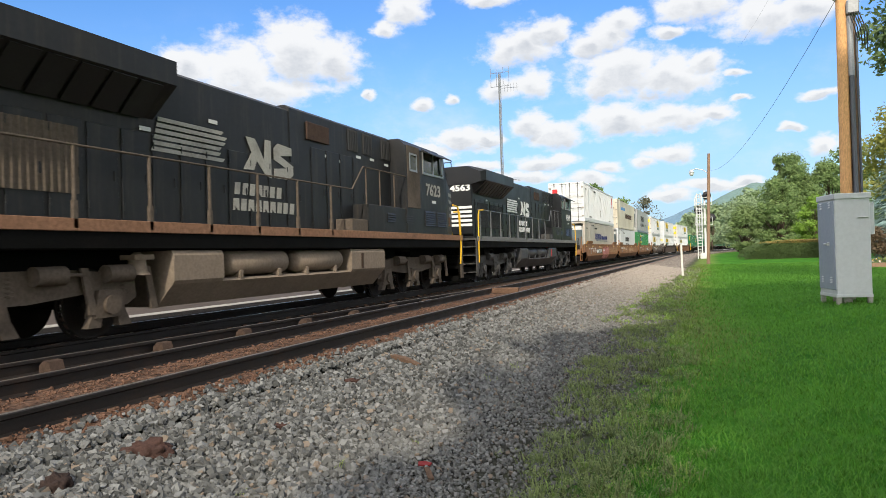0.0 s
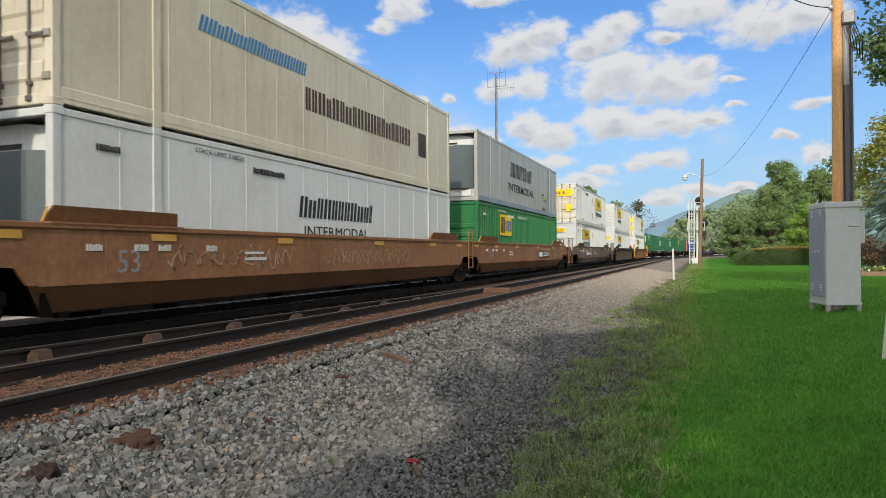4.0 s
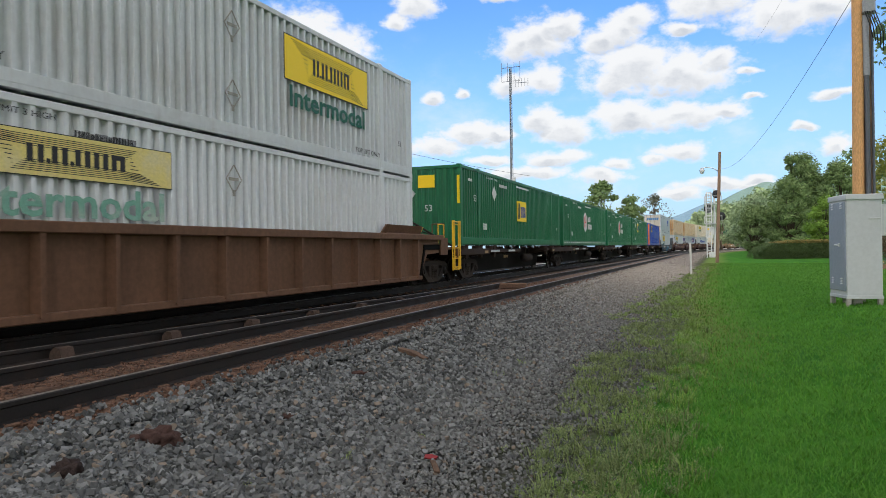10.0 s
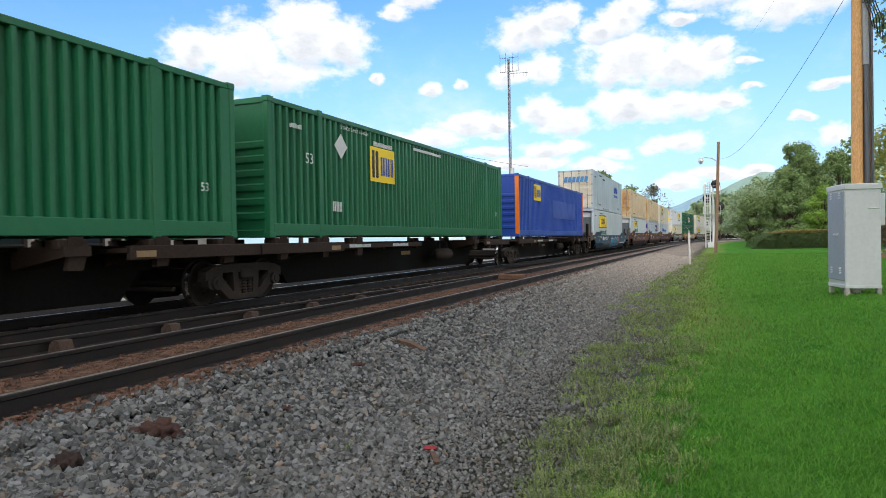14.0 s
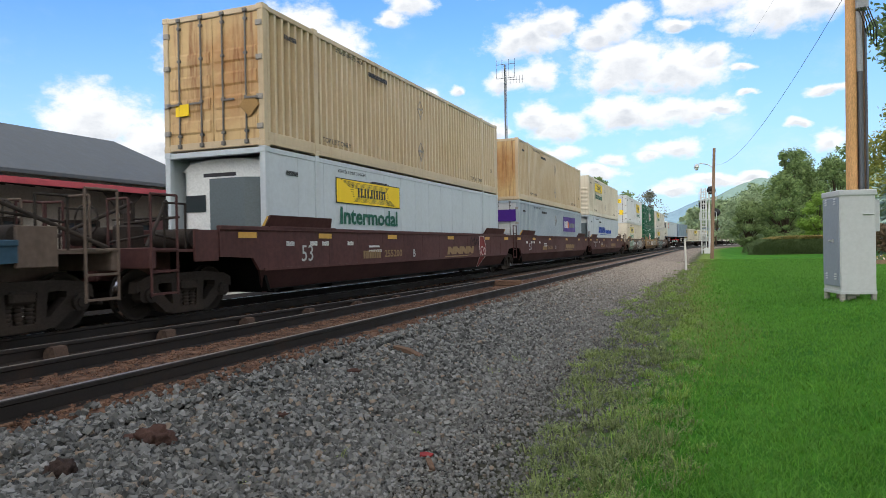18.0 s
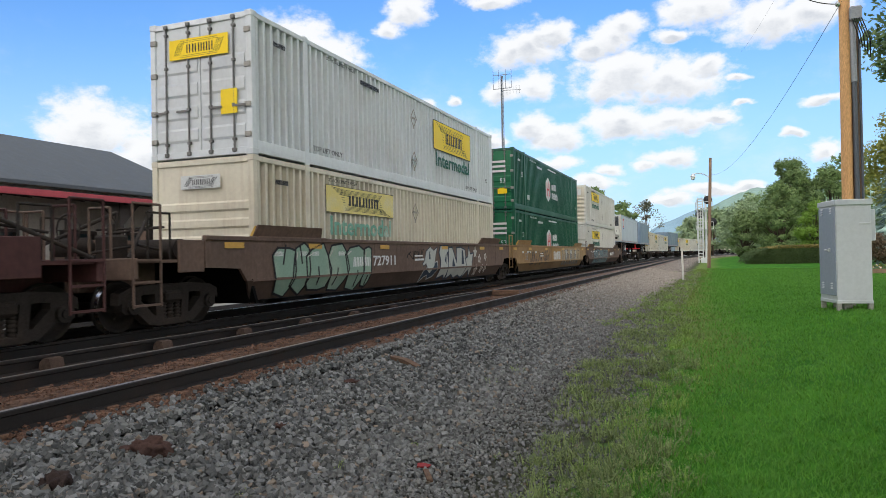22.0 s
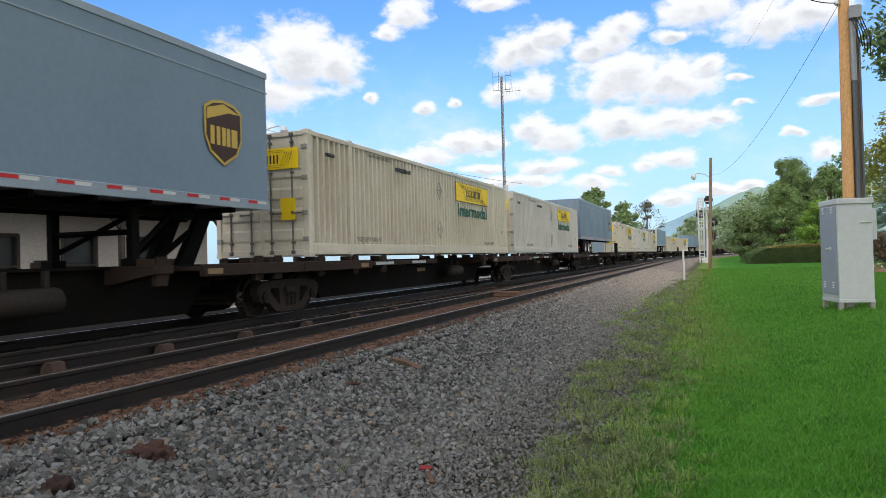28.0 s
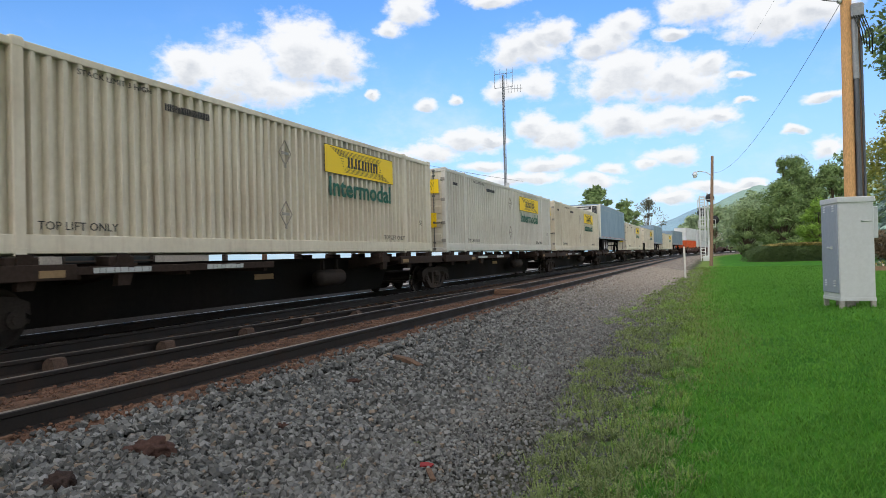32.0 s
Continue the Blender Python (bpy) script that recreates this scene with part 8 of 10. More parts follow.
# five joined spine units with trailers and containers
tr = piggyback(416.4, "trailer_white", 16.15, "white refrigerated highway trailer with a red emblem", unit=True, front=True)
emblem = part("emblem", Shape().box(1.285, 1.291, 1.25 - 8.07, 2.15 - 8.07, 3.76, 4.66), ink["red"], tr)
part("emblem_field", Shape().prism([(1.45 - 8.07, 3.95), (1.75 - 8.07, 3.86), (2.0 - 8.07, 4.05), (1.9 - 8.07, 4.3), (2.02 - 8.07, 4.5), (1.7 - 8.07, 4.4), (1.5 - 8.07, 4.56), (1.36 - 8.07, 4.3)], "x", 1.291, 1.295), ink["white"], emblem)
for q in range(3):
    part("emblem_stroke", Shape().box(1.285, 1.29, (1.28 + q * 0.3) - 8.07, (1.5 + q * 0.3) - 8.07, 3.58, 3.68), ink["blue"], tr)
tr = piggyback(436.4, "trailer_grey", 13.7, "slate grey highway trailer with a shield badge")
shield(tr, 12.3, 3.6)
hauler_box(451.6, "cream corrugated container with stained doors", 61, key="cream")
c = hauler_box(468.9, "white corrugated container with two grey diamond placards", 62, key="pale_cream")
side_panel(c, "warning_strip", "red", 7.94, 8.0, 2.3, 2.62, 0.008)
placard(c, 7.95, 1.97)
placard(c, 7.95, 0.6)
tr = piggyback(486.2, "trailer_grey", 16.1, "slate grey highway trailer with side skirt and shield badge", True, rear=True)
shield(tr, 14.5, 3.6)
# and so on round the bend
hauler_box(505.2, "cream corrugated container with rusty doors", 63, front=True, key="cream")
hauler_box(522.7, "white corrugated container with pale banner", 64, key="pale_cream")
hauler_box(540.1, "cream corrugated container with a yellow banner", 65, key="cream")
piggyback(557.6, "trailer_blue", 16.1, "blue-grey refrigerated highway trailer", unit=True)
hauler_box(575.2, "cream corrugated container with a yellow banner", 66, rear=True, key="cream")
hauler_box(594.6, "cream corrugated container with a yellow banner", 76, front=True, key="cream")
piggyback(611.9, "trailer_blue", 16.1, "blue highway trailer on a skeleton wagon")
hauler_box(629.3, "cream corrugated container with a yellow banner", 77, key="cream")
piggyback(646.7, "trailer_grey", 16.1, "slate grey highway trailer on a wagon", rear=True)
for i, (U, lo, hi) in enumerate(((668.6, "orange", "white"), (688.0, "white", "grey"), (707.4, "grey", "cream"), (730.0, "white", "white"))):
    well_car("maroon", U, "maroon well wagon with a double stack", front=i in (0, 3), rear=i in (2, 3))
    container(lo, U, LOW, lo + " corrugated container in a well wagon", "ribs")
    container(hi, U, TOP, hi + " corrugated container on top of another", "ribs")

# ---------------------------------------------------------------- beside the track
pole_wood = paint("brown_pole_wood", (0.66, 0.37, 0.17), 0.8, 0.0, (0.44, 0.26, 0.14), 0.6, 0.3, 2.5, 0.004, 18.0, 0, (5, 5, 0.5))
grey_wood = paint("grey_pole_wood", (0.24, 0.155, 0.105), 0.85, 0.0, (0.10, 0.075, 0.06), 0.6, 0.3, 2.5, 0.004, 18.0, 0, (5, 5, 0.5))
cabinet_coat = paint("silver_grey_cabinet", (0.53, 0.545, 0.56), 0.5, 0.0, (0.44, 0.45, 0.46), 0.5, 0.05, 1.5, 0.001, 4.0)
door_coat = paint("blue_grey_door", (0.29, 0.33, 0.39), 0.5, 0.0, (0.24, 0.27, 0.32), 0.5, 0.05, 1.5, 0.001, 4.0)
concrete = paint("pale_concrete", (0.36, 0.34, 0.31), 0.9, 0.0, (0.22, 0.21, 0.19), 0.5, 0.2, 4.0, 0.003, 30.0)
conduit_grey = paint("dark_conduit", (0.11, 0.12, 0.14), 0.5, 0.2, (0.14, 0.14, 0.14), 0.5)
conduit_pale = paint("pale_conduit", (0.30, 0.31, 0.33), 0.5, 0.2, (0.22, 0.22, 0.22), 0.5)
galv = paint("galvanised_steel", (0.55, 0.56, 0.56), 0.45, 0.5, (0.4, 0.4, 0.39), 0.4)
pale_post = paint("weathered_white_post", (0.62, 0.60, 0.56), 0.75, 0.0, (0.4, 0.37, 0.33), 0.5, 0.15, 6.0)


def cabinet():
    root = thing("signal_cabinet", "silver-grey steel relay cabinet on short legs on the lawn", "electrical cabinet", m=pose(2.69, 16.9, ground_z(2.66, 16.9) + 0.02, 0, 0, 11.5))
    body = part("body", Shape().box(-0.34, 0.34, -0.47, 0.47, 0.14, 2.2, 0.012), cabinet_coat, root)
    part("roof", Shape().box(-0.365, 0.365, -0.495, 0.495, 2.17, 2.29, 0.012), cabinet_coat, root)
    part("base_rail", Shape().box(-0.35, 0.35, -0.48, 0.48, 0.12, 0.19, 0.006), cabinet_coat, root)
    d = part("door", Shape().box(-0.362, -0.335, -0.44, 0.44, 0.28, 2.14, 0.008), door_coat, root, "blue-grey door facing the track")
    part("handle", Shape().box(-0.38, -0.36, -0.2, -0.1, 1.2, 1.28, 0.01).rod((-0.39, -0.12, 1.24), (-0.39, 0.02, 1.24), 0.022), galv, d)
    for z in (0.42, 2.0):
        for y in (-0.3, 0.18):
            for i in range(3):
                part("vent_slot", Shape().prism([(-0.362, z + i * 0.05), (-0.38, z + i * 0.05), (-0.362, z + 0.03 + i * 0.05)], "y", y, y + 0.1), cabinet_coat, d)
    part("meter_box", Shape().box(0.34, 0.45, -0.4, -0.1, 1.42, 2.08, 0.012), cabinet_coat, root)
    part("seam_plate", Shape().box(-0.12, 0.2, -0.476, -0.468, 1.28, 1.292), cabinet_coat, body)
    part("bracket", Shape().rod((0.1, -0.48, 1.78), (0.3, -0.48, 1.78), 0.014, n=6), galv, body)
    for x, y in ((-0.3, -0.43), (0.3, -0.43), (-0.3, 0.43), (0.3, 0.43)):
        part("leg", Shape().box(x - 0.045, x + 0.045, y - 0.045, y + 0.045, -0.08, 0.13, 0.006), concrete, root)
    part("footing", Shape().box(-0.16, 0.02, -0.3, 0.3, -0.1, 0.14, 0.01), concrete, root)
    return root


cabinet()


def utility_pole():
    x, y = 3.03, 18.6
    root = thing("utility_pole", "tall brown wooden utility pole with a dark conduit", "utility pole", m=pose(x, y, ground_z(x, y), 0, 0.3, 0))
    part("shaft", Shape().rod((0, 0, -0.3), (0, 0, 11.0), 0.128, 0.112, 18), pole_wood, root)
    stub = part("stub_pole", Shape().rod((0.25, 0.12, -0.3), (0.2, 0.1, 6.7), 0.115, 0.1, 14), grey_wood, root, "dark weathered wooden stub pole strapped alongside")
    part("conduit", Shape().rod((0.21, -0.06, -0.1), (0.17, -0.06, 5.2), 0.056, n=10), conduit_grey, stub, "dark grey cable conduit")
    part("conduit", Shape().rod((0.17, -0.06, 5.2), (0.15, -0.06, 6.6), 0.07, n=10), conduit_pale, stub, "pale grey upper conduit")
    part("conduit", Shape().rod((0.33, -0.03, -0.1), (0.29, -0.03, 6.2), 0.028, n=8), conduit_grey, stub)
    part("terminal_box", Shape().box(0.08, 0.34, -0.2, 0.05, 6.62, 6.95, 0.03), conduit_pale, stub)
    for i in range(5):
        part("drop_cable", Shape().pipe([(0.12 + i * 0.05, -0.2, 6.65), (0.2 + i * 0.07, -0.26, 6.35 - 0.06 * i), (0.3 + i * 0.05, -0.1, 6.05 - 0.08 * i)], 0.012, 5), ink["black"], stub)
    part("insulator", Shape().lathe((-0.15, -0.1, 7.0), (0, 0, 1), [(0, 0.03), (0.04, 0.06), (0.09, 0.05), (0.12, 0.02)], 10), galv, root)
    return root


utility_pole()


def hanging_wire(name, a, b, sag, r, label):
    a, b = Vector(a), Vector(b)
    pts = [a.lerp(b, i / 14) - Vector((0, 0, sag * 4 * (i / 14) * (1 - i / 14))) for i in range(15)]
    solid(name, Shape().pipe(pts, r, 5), ink["black"], label, "cable")


def street_lamp(x, y, top, label, arm, lean=0.0, wood=grey_wood, radius=0.16):
    z = ground_z(x, y)
    root = thing("street_lamp", label, "street lamp", m=pose(x, y, z, 0, lean, 0))
    part("pole", Shape().rod((0, 0, -0.2), (0, 0, top - z), radius, radius * 0.75, 10), wood, root)
    h = top - z - arm[2]
    pts = [(0, 0, h - 0.35), (arm[0] * 0.35, arm[1] * 0.35, h), (arm[0] * 0.75, arm[1] * 0.75, h + 0.12), (arm[0], arm[1], h)]
    part("arm", Shape().pipe(pts, 0.04), galv, root)
    lamp = part("lantern", Shape().lathe((arm[0], arm[1], h + 0.1), (0, 0, -1), [(0, 0.03), (0.1, 0.16), (0.22, 0.19), (0.3, 0.26), (0.33, 0.26), (0.33, 0.2)], 14), galv, root, "round grey lantern head")
    part("lamp_bowl", Shape().lathe((arm[0], arm[1], h - 0.22), (0, 0, -1), [(0, 0.2), (0.15, 0.19), (0.28, 0.1), (0.3, 0.0)], 12), paint("clear_bowl", (0.6, 0.62, 0.6), 0.2), lamp)
    return root


street_lamp(-0.2, 66.5, 9.5, "leaning brown wooden pole with a small street lamp", (-1.45, 0, 1.45), 1.9)
street_lamp(-25.2, 34.8, 9.9, "weathered grey wooden pole with a street lamp beside the station", (1.55, 0.2, 0.7), 0.0)
hanging_wire("overhead_wire", (3.0, 18.5, 6.95), (0.1, 66.5, 8.0), 1.15, 0.007, "black service wire sagging between two poles")
hanging_wire("overhead_wire", (3.0, 18.55, 9.8), (2.6, 60.0, 17.0), 0.3, 0.004, "thin overhead wire crossing the lawn")
hanging_wire("overhead_wire", (-25.0, 34.8, 9.2), (-12.8, 49.0, 6.4), 0.3, 0.012, "black wire from the station lamp")
hanging_wire("overhead_wire", (1.6, 17.5, 7.2), (2.9, 18.5, 6.9), 0.12, 0.012, "black drop wire at the pole top")

x, y = -1.42, 39.2
solid("marker_post", Shape().box(-0.05, 0.05, -0.05, 0.05, -0.2, 1.75, 0.01), pale_post, "thin white marker post at the edge of the lawn", "post", m=pose(x, y, ground_z(x, y), 0, -1.0, 0))
x, y = 2.14, 9.95
solid("marker_post", Shape().rod((0, 0, -0.2), (0, 0, 1.3), 0.045, 0.045, 10), pale_post, "leaning white post near the cabinet", "post", m=pose(x, y, ground_z(x, y), 0, 5.0, 0))


def signal():
    x, y = -0.55, 97.0
    silver = paint("white_aluminium", (0.62, 0.63, 0.62), 0.6, 0.0, (0.5, 0.5, 0.49), 0.4)
    root = thing("railway_signal", "silver railway signal mast with ladder and black heads", "railway signal", m=pose(x, y, ground_z(x, y), 0, 0, 0))
    part("mast", Shape().rod((0, 0, 0), (0, 0, 8.9), 0.16, 0.12, 10), silver, root)
    part("base_box", Shape().box(-0.7, 0.5, -0.4, 0.4, 0.0, 0.7, 0.03), silver, root, "pale footing at the base")
    s = Shape()
    for xx in (-0.95, -0.4):
        s.rod((xx, -0.4, 0), (xx, -0.4, 8.6), 0.07, n=6)
    for i in range(22):
        s.rod((-0.95, -0.4, 0.5 + i * 0.38), (-0.4, -0.4, 0.5 + i * 0.38), 0.045, n=5)
    part("ladder", s, silver, root)
    s = Shape()
    for i in range(7):
        z = 2.6 + i * 0.95
        s.pipe([(-1.0, -0.4, z), (-1.05, -1.0, z), (-0.65, -1.25, z), (-0.3, -1.0, z), (-0.35, -0.4, z)], 0.04, 5)
    for xx, yy in ((-1.05, -1.0), (-0.65, -1.25), (-0.3, -1.0)):
        s.rod((xx, yy, 2.6), (xx, yy, 8.3), 0.04, n=5)
    part("ladder_cage", s, silver, root)
    for z in (4.4, 7.0):
        s = Shape().box(-1.2, 0.9, -0.7, 0.3, z, z + 0.06)
        for xx in (-1.2, 0.9):
            s.rod((xx, -0.7, z), (xx, -0.7, z + 1.0), 0.035, n=5).rod((xx, 0.3, z), (xx, 0.3, z + 1.0), 0.035, n=5)
        s.rod((-1.2, -0.7, z + 1), (0.9, -0.7, z + 1), 0.035, n=5)
        part("platform", s, silver, root)
    for xx, z in ((0.3, 8.25), (0.8, 5.35), (-0.75, 6.4)):
        head = part("signal_head", Shape().lathe((xx, -0.2, z), (0, -1, 0), [(0, 0.0), (0, 0.55), (0.06, 0.55), (0.06, 0.0)], 18), ink["black"], root, "round black signal head")
        part("hood", Shape().lathe((xx, -0.26, z), (0, -1, 0), [(0, 0.16), (0.3, 0.18)], 10), ink["black"], head)


signal()


mast_grey = paint("dull_mast_steel", (0.2, 0.215, 0.235), 0.6, 0.2, (0.15, 0.16, 0.17), 0.4)


def mast():
    x, y = -19.4, 67.3
    root = thing("radio_mast", "slender grey radio mast with antennas behind the train", "antenna mast", m=pose(x, y, ground_z(x, y)))
    s = Shape()
    for i in range(3):
        a = i * 2.094
        s.rod((0.17 * math.cos(a), 0.17 * math.sin(a), 0), (0.12 * math.cos(a), 0.12 * math.sin(a), 19.6), 0.035, n=5)
    for i in range(36):
        a, b = i * 2.094, (i + 1) * 2.094
        s.rod((0.15 * math.cos(a), 0.15 * math.sin(a), i * 0.54), (0.15 * math.cos(b), 0.15 * math.sin(b), i * 0.54 + 0.5), 0.018, n=4)
    s.rod((0, 0, 0), (0, 0, 19.6), 0.075, 0.06, 8)
    part("lattice", s, mast_grey, root)
    s = Shape()
    for z in (18.3, 19.7):
        s.rod((-0.9, 0, z), (1.0, 0, z), 0.03, n=5)
    for xx in (-0.9, -0.3, 0.4, 1.0):
        s.rod((xx, 0, 18.3), (xx, 0, 20.2), 0.025, n=5)
    s.rod((0.1, 0, 18.1), (1.9, 0.3, 18.1), 0.025, n=5)
    for i in range(5):
        s.rod((0.5 + i * 0.32, 0.1, 17.7), (0.5 + i * 0.32, 0.1, 18.5), 0.018, n=4)
    part("antenna", s, mast_grey, root)
    part("equipment_can", Shape().rod((0.2, 0, 5.5), (0.2, 0, 8.6), 0.2, n=10), galv, root)


mast()

# ---------------------------------------------------------------- the station across the tracks
station_wall = paint("beige_station_wall", (0.46, 0.43, 0.38), 0.85, 0.0, (0.36, 0.33, 0.29), 0.5, 0.15, 1.5, 0.002, 20.0)
slate = paint("slate_roof", (0.085, 0.095, 0.105), 0.75, 0.0, (0.13, 0.13, 0.125), 0.5, 0.2, 3.0, 0.006, 12.0, 0, (1, 3, 1))
red_trim = paint("red_fascia", (0.42, 0.07, 0.085), 0.6, 0.0, (0.3, 0.06, 0.07), 0.5)
dark_timber = paint("dark_timber", (0.06, 0.05, 0.045), 0.8, 0.0, (0.1, 0.08, 0.065), 0.5, 0.2, 3.0)


def station():
    root = thing("station_building", "long beige station with slate roof and red-edged canopy", "building")
    s = Shape()
    y0, y1 = -30.0, 27.6
    openings = [(16.2, 17.6), (19.4, 21.0), (22.6, 24.0), (9.0, 10.4), (3.0, 4.5), (-4.0, -2.5)]
    ys = sorted([y0, y1] + [q for o in openings for q in o])
    for a, b in zip(ys, ys[1:]):
        if (a, b) in openings:
            s.box(-23.6, -23.3, a, b, 2.35, 4.1).box(-23.6, -23.3, a, b, -0.6, 0.1)
        else:
            s.box(-23.6, -23.3, a, b, -0.6, 4.1)
    s.box(-36.7, -36.4, y0, y1, -0.6, 4.1).box(-36.4, -23.6, y0, y0 + 0.3, -0.6, 4.1)
    s.prism([(-36.4, -0.6), (-23.6, -0.6), (-23.6, 4.1), (-30.0, 6.8), (-36.4, 4.1)], "y", y1 - 0.3, y1)
    part("wall", s, station_wall, root)
    for a, b in openings:
        w = part("window", Shape().box(-23.52, -23.46, a, b, 0.1, 2.35), glass_dark, root, "dark station window")
        part("window_frame", Shape().box(-23.44, -23.28, a - 0.06, a + 0.06, 0.05, 2.4).box(-23.44, -23.28, b - 0.06, b + 0.06, 0.05, 2.4).box(-23.44, -23.28, a, b, 1.2, 1.27).box(-23.44, -23.28, a, b, 2.3, 2.42).box(-23.44, -23.22, a, b, 0.02, 0.12), dark_timber, w)
    s = Shape()
    s.prism([(-22.9, 4.02), (-30.0, 6.95), (-37.1, 4.02), (-37.1, 4.16), (-30.0, 7.1), (-22.9, 4.16)], "y", y0 - 0.4, y1 + 0.5)
    roof = part("roof", s, slate, root, "dark slate gable roof")
    for i in range(9):
        xa, xb = -23.0 - i * 0.78, -23.02 - i * 0.78
        za = 4.16 + i * 0.322
        part("slate_course", Shape().prism([(xa, za + 0.02), (xa, za + 0.045), (xa - 0.8, za + 0.36), (xa - 0.8, za + 0.345)], "y", y0 - 0.4, y1 + 0.5), slate, roof)
    s = Shape()
    s.prism([(-21.35, 3.45), (-21.35, 3.62), (-23.3, 3.95), (-23.3, 3.75)], "y", -30, 33.5)
    s.prism([(-25.3, 3.45), (-25.3, 3.62), (-23.3, 3.95), (-23.3, 3.75)], "y", y1 + 0.1, 33.5)
    part("canopy", s, dark_timber, root, "dark platform canopy")
    part("canopy_fascia", Shape().box(-21.34, -21.28, -30, 33.55, 3.46, 3.68, 0.005).box(-25.3, -21.34, 33.5, 33.56, 3.46, 3.68), red_trim, root, "red canopy edge")
    for i in range(11):
        y = -28 + i * 6.1
        p = part("canopy_post", Shape().box(-21.85, -21.65, y - 0.1, y + 0.1, -0.6, 3.5, 0.015), dark_timber, root)
        part("bracket", Shape().prism([(y - 1.0, 3.5), (y + 1.0, 3.5), (y + 0.1, 2.6), (y - 0.1, 2.6)], "x", -21.8, -21.7), dark_timber, p)
    s = Shape()
    for i in range(60):
        y = -30 + i * 1.06
        s.prism([(-21.4, 3.38), (-21.4, 3.5), (-23.3, 3.8), (-23.3, 3.66)], "y", y, y + 0.09)
    tagged(part("rafters", s, dark_timber, root), kind="stuff")


station()
s = Shape().prism([(-14.0, -0.6), (-14.0, -0.28), (-14.15, -0.26), (-21.0, -0.24), (-60.0, -0.24), (-60.0, -0.6)][::-1], "y", -60, 105)
solid("platform", s, paint("brick_paving", (0.085, 0.068, 0.058), 0.85, 0.0, (0.06, 0.05, 0.043), 0.5, 0.12, 1.0, 0.002, 15.0), "brown paved platform beyond the train", "platform", "structure")

solid("platform_edge", Shape().box(-14.55, -14.02, -60, 105, -0.28, -0.235, 0.01), concrete, "pale concrete platform edge beyond the train", "platform", "structure")

# ---------------------------------------------------------------- trees and hedge
bark = paint("grey_brown_bark", (0.10, 0.075, 0.055), 0.9, 0.0, (0.06, 0.045, 0.035), 0.6, 0.3, 3.0, 0.01, 14.0, 0, (3, 3, 0.7))
LEAVES = {
    "mid": leafy("leaf_mid", (0.06, 0.115, 0.045), (0.27, 0.37, 0.135)),
    "bright": leafy("leaf_bright", (0.10, 0.20, 0.03), (0.30, 0.46, 0.08)),
    "dark": leafy("leaf_dark", (0.06, 0.11, 0.05), (0.26, 0.35, 0.14)),
    # far trees: aerial haze is put into these paler leaf colours
    "far": leafy("leaf_far_hazed", (0.15, 0.22, 0.13), (0.36, 0.45, 0.24)),
    "olive": leafy("leaf_olive", (0.09, 0.14, 0.05), (0.26, 0.35, 0.14)),
    "yellow": leafy("leaf_yellow", (0.13, 0.14, 0.03), (0.36, 0.35, 0.08)),
    "spruce": leafy("needles", (0.06, 0.105, 0.10), (0.22, 0.31, 0.28)),
    "hedge": leafy("hedge_leaf", (0.03, 0.06, 0.02), (0.115, 0.165, 0.055)),
    "hedge_top": leafy("hedge_top_leaf", (0.2, 0.15, 0.04), (0.38, 0.29, 0.09)),
    "bare": leafy("thin_leaf", (0.10, 0.11, 0.07), (0.20, 0.20, 0.14)),
}


def leaf_cloud(s, rnd, c, r, n, size, squash=0.8, hollow=0.55):
    """n leaf sprays inside a lump round c: small folded pieces facing all ways."""
    for _ in range(n):
        d = Vector((rnd.gauss(0, 1), rnd.gauss(0, 1), rnd.gauss(0, 1)))
        d.normalize()
        k = r * (hollow + (1 - hollow) * rnd.random() ** 0.7)
        p = Vector(c) + Vector((d.x * k, d.y * k, d.z * k * squash))
        a = Vector((rnd.uniform(-1, 1), rnd.uniform(-1, 1), rnd.uniform(-0.7, 0.7))).normalized()
        b = a.cross(d + Vector((0, 0, 0.6)))
        if b.length < 0.1:
            b = a.orthogonal()
        b.normalize()
        h = size * rnd.uniform(0.6, 1.35)
        q = [p - a * h, p + b * h * 0.55, p + a * h, p - b * h * 0.5]
        s.put(q, [(0, 1, 2, 3)])


def tree(x, y, height, spread, kind, seed, label, clumps=26, leaves=95, size=0.3, trunk=0.3, low=0.25, group="trees"):
    rnd = random.Random(seed)
    z = ground_z(x, y)
    root = thing("tree", label, "tree", group, pose(x, y, z))
    t_ = Shape()
    fork = height * (low + 0.12)
    bend = (rnd.uniform(-0.3, 0.3), rnd.uniform(-0.3, 0.3))
    t_.rod((0, 0, -0.2), (bend[0], bend[1], fork), trunk, trunk * 0.7, 9)
    crown = Shape()
    for i in range(clumps):
        u = rnd.random()
        zc = height * (low + 0.08 + (0.92 - low) * u)
        shape_r = math.sin(math.pi * min(0.98, 0.18 + 0.80 * u)) ** 0.75
        a = rnd.uniform(0, 2 * math.pi)
        rr = spread * shape_r * math.sqrt(rnd.uniform(0.12, 1.0)) * 0.82
        c = (bend[0] + rr * math.cos(a), bend[1] + rr * math.sin(a), zc)
        start = fork * rnd.uniform(0.75, 1.0)
        mid = (c[0] * 0.45, c[1] * 0.45, start + (c[2] - start) * 0.6)
        t_.rod((bend[0], bend[1], start), mid, trunk * 0.28, trunk * 0.16, 5, caps=False)
        t_.rod(mid, c, trunk * 0.16, trunk * 0.05, 5, caps=False)
        leaf_cloud(crown, rnd, c, spread * rnd.uniform(0.12, 0.4), leaves, size, 0.75, 0.2)
    part("trunk", t_, bark, root)
    part("crown", crown, LEAVES[kind], root)
    return root


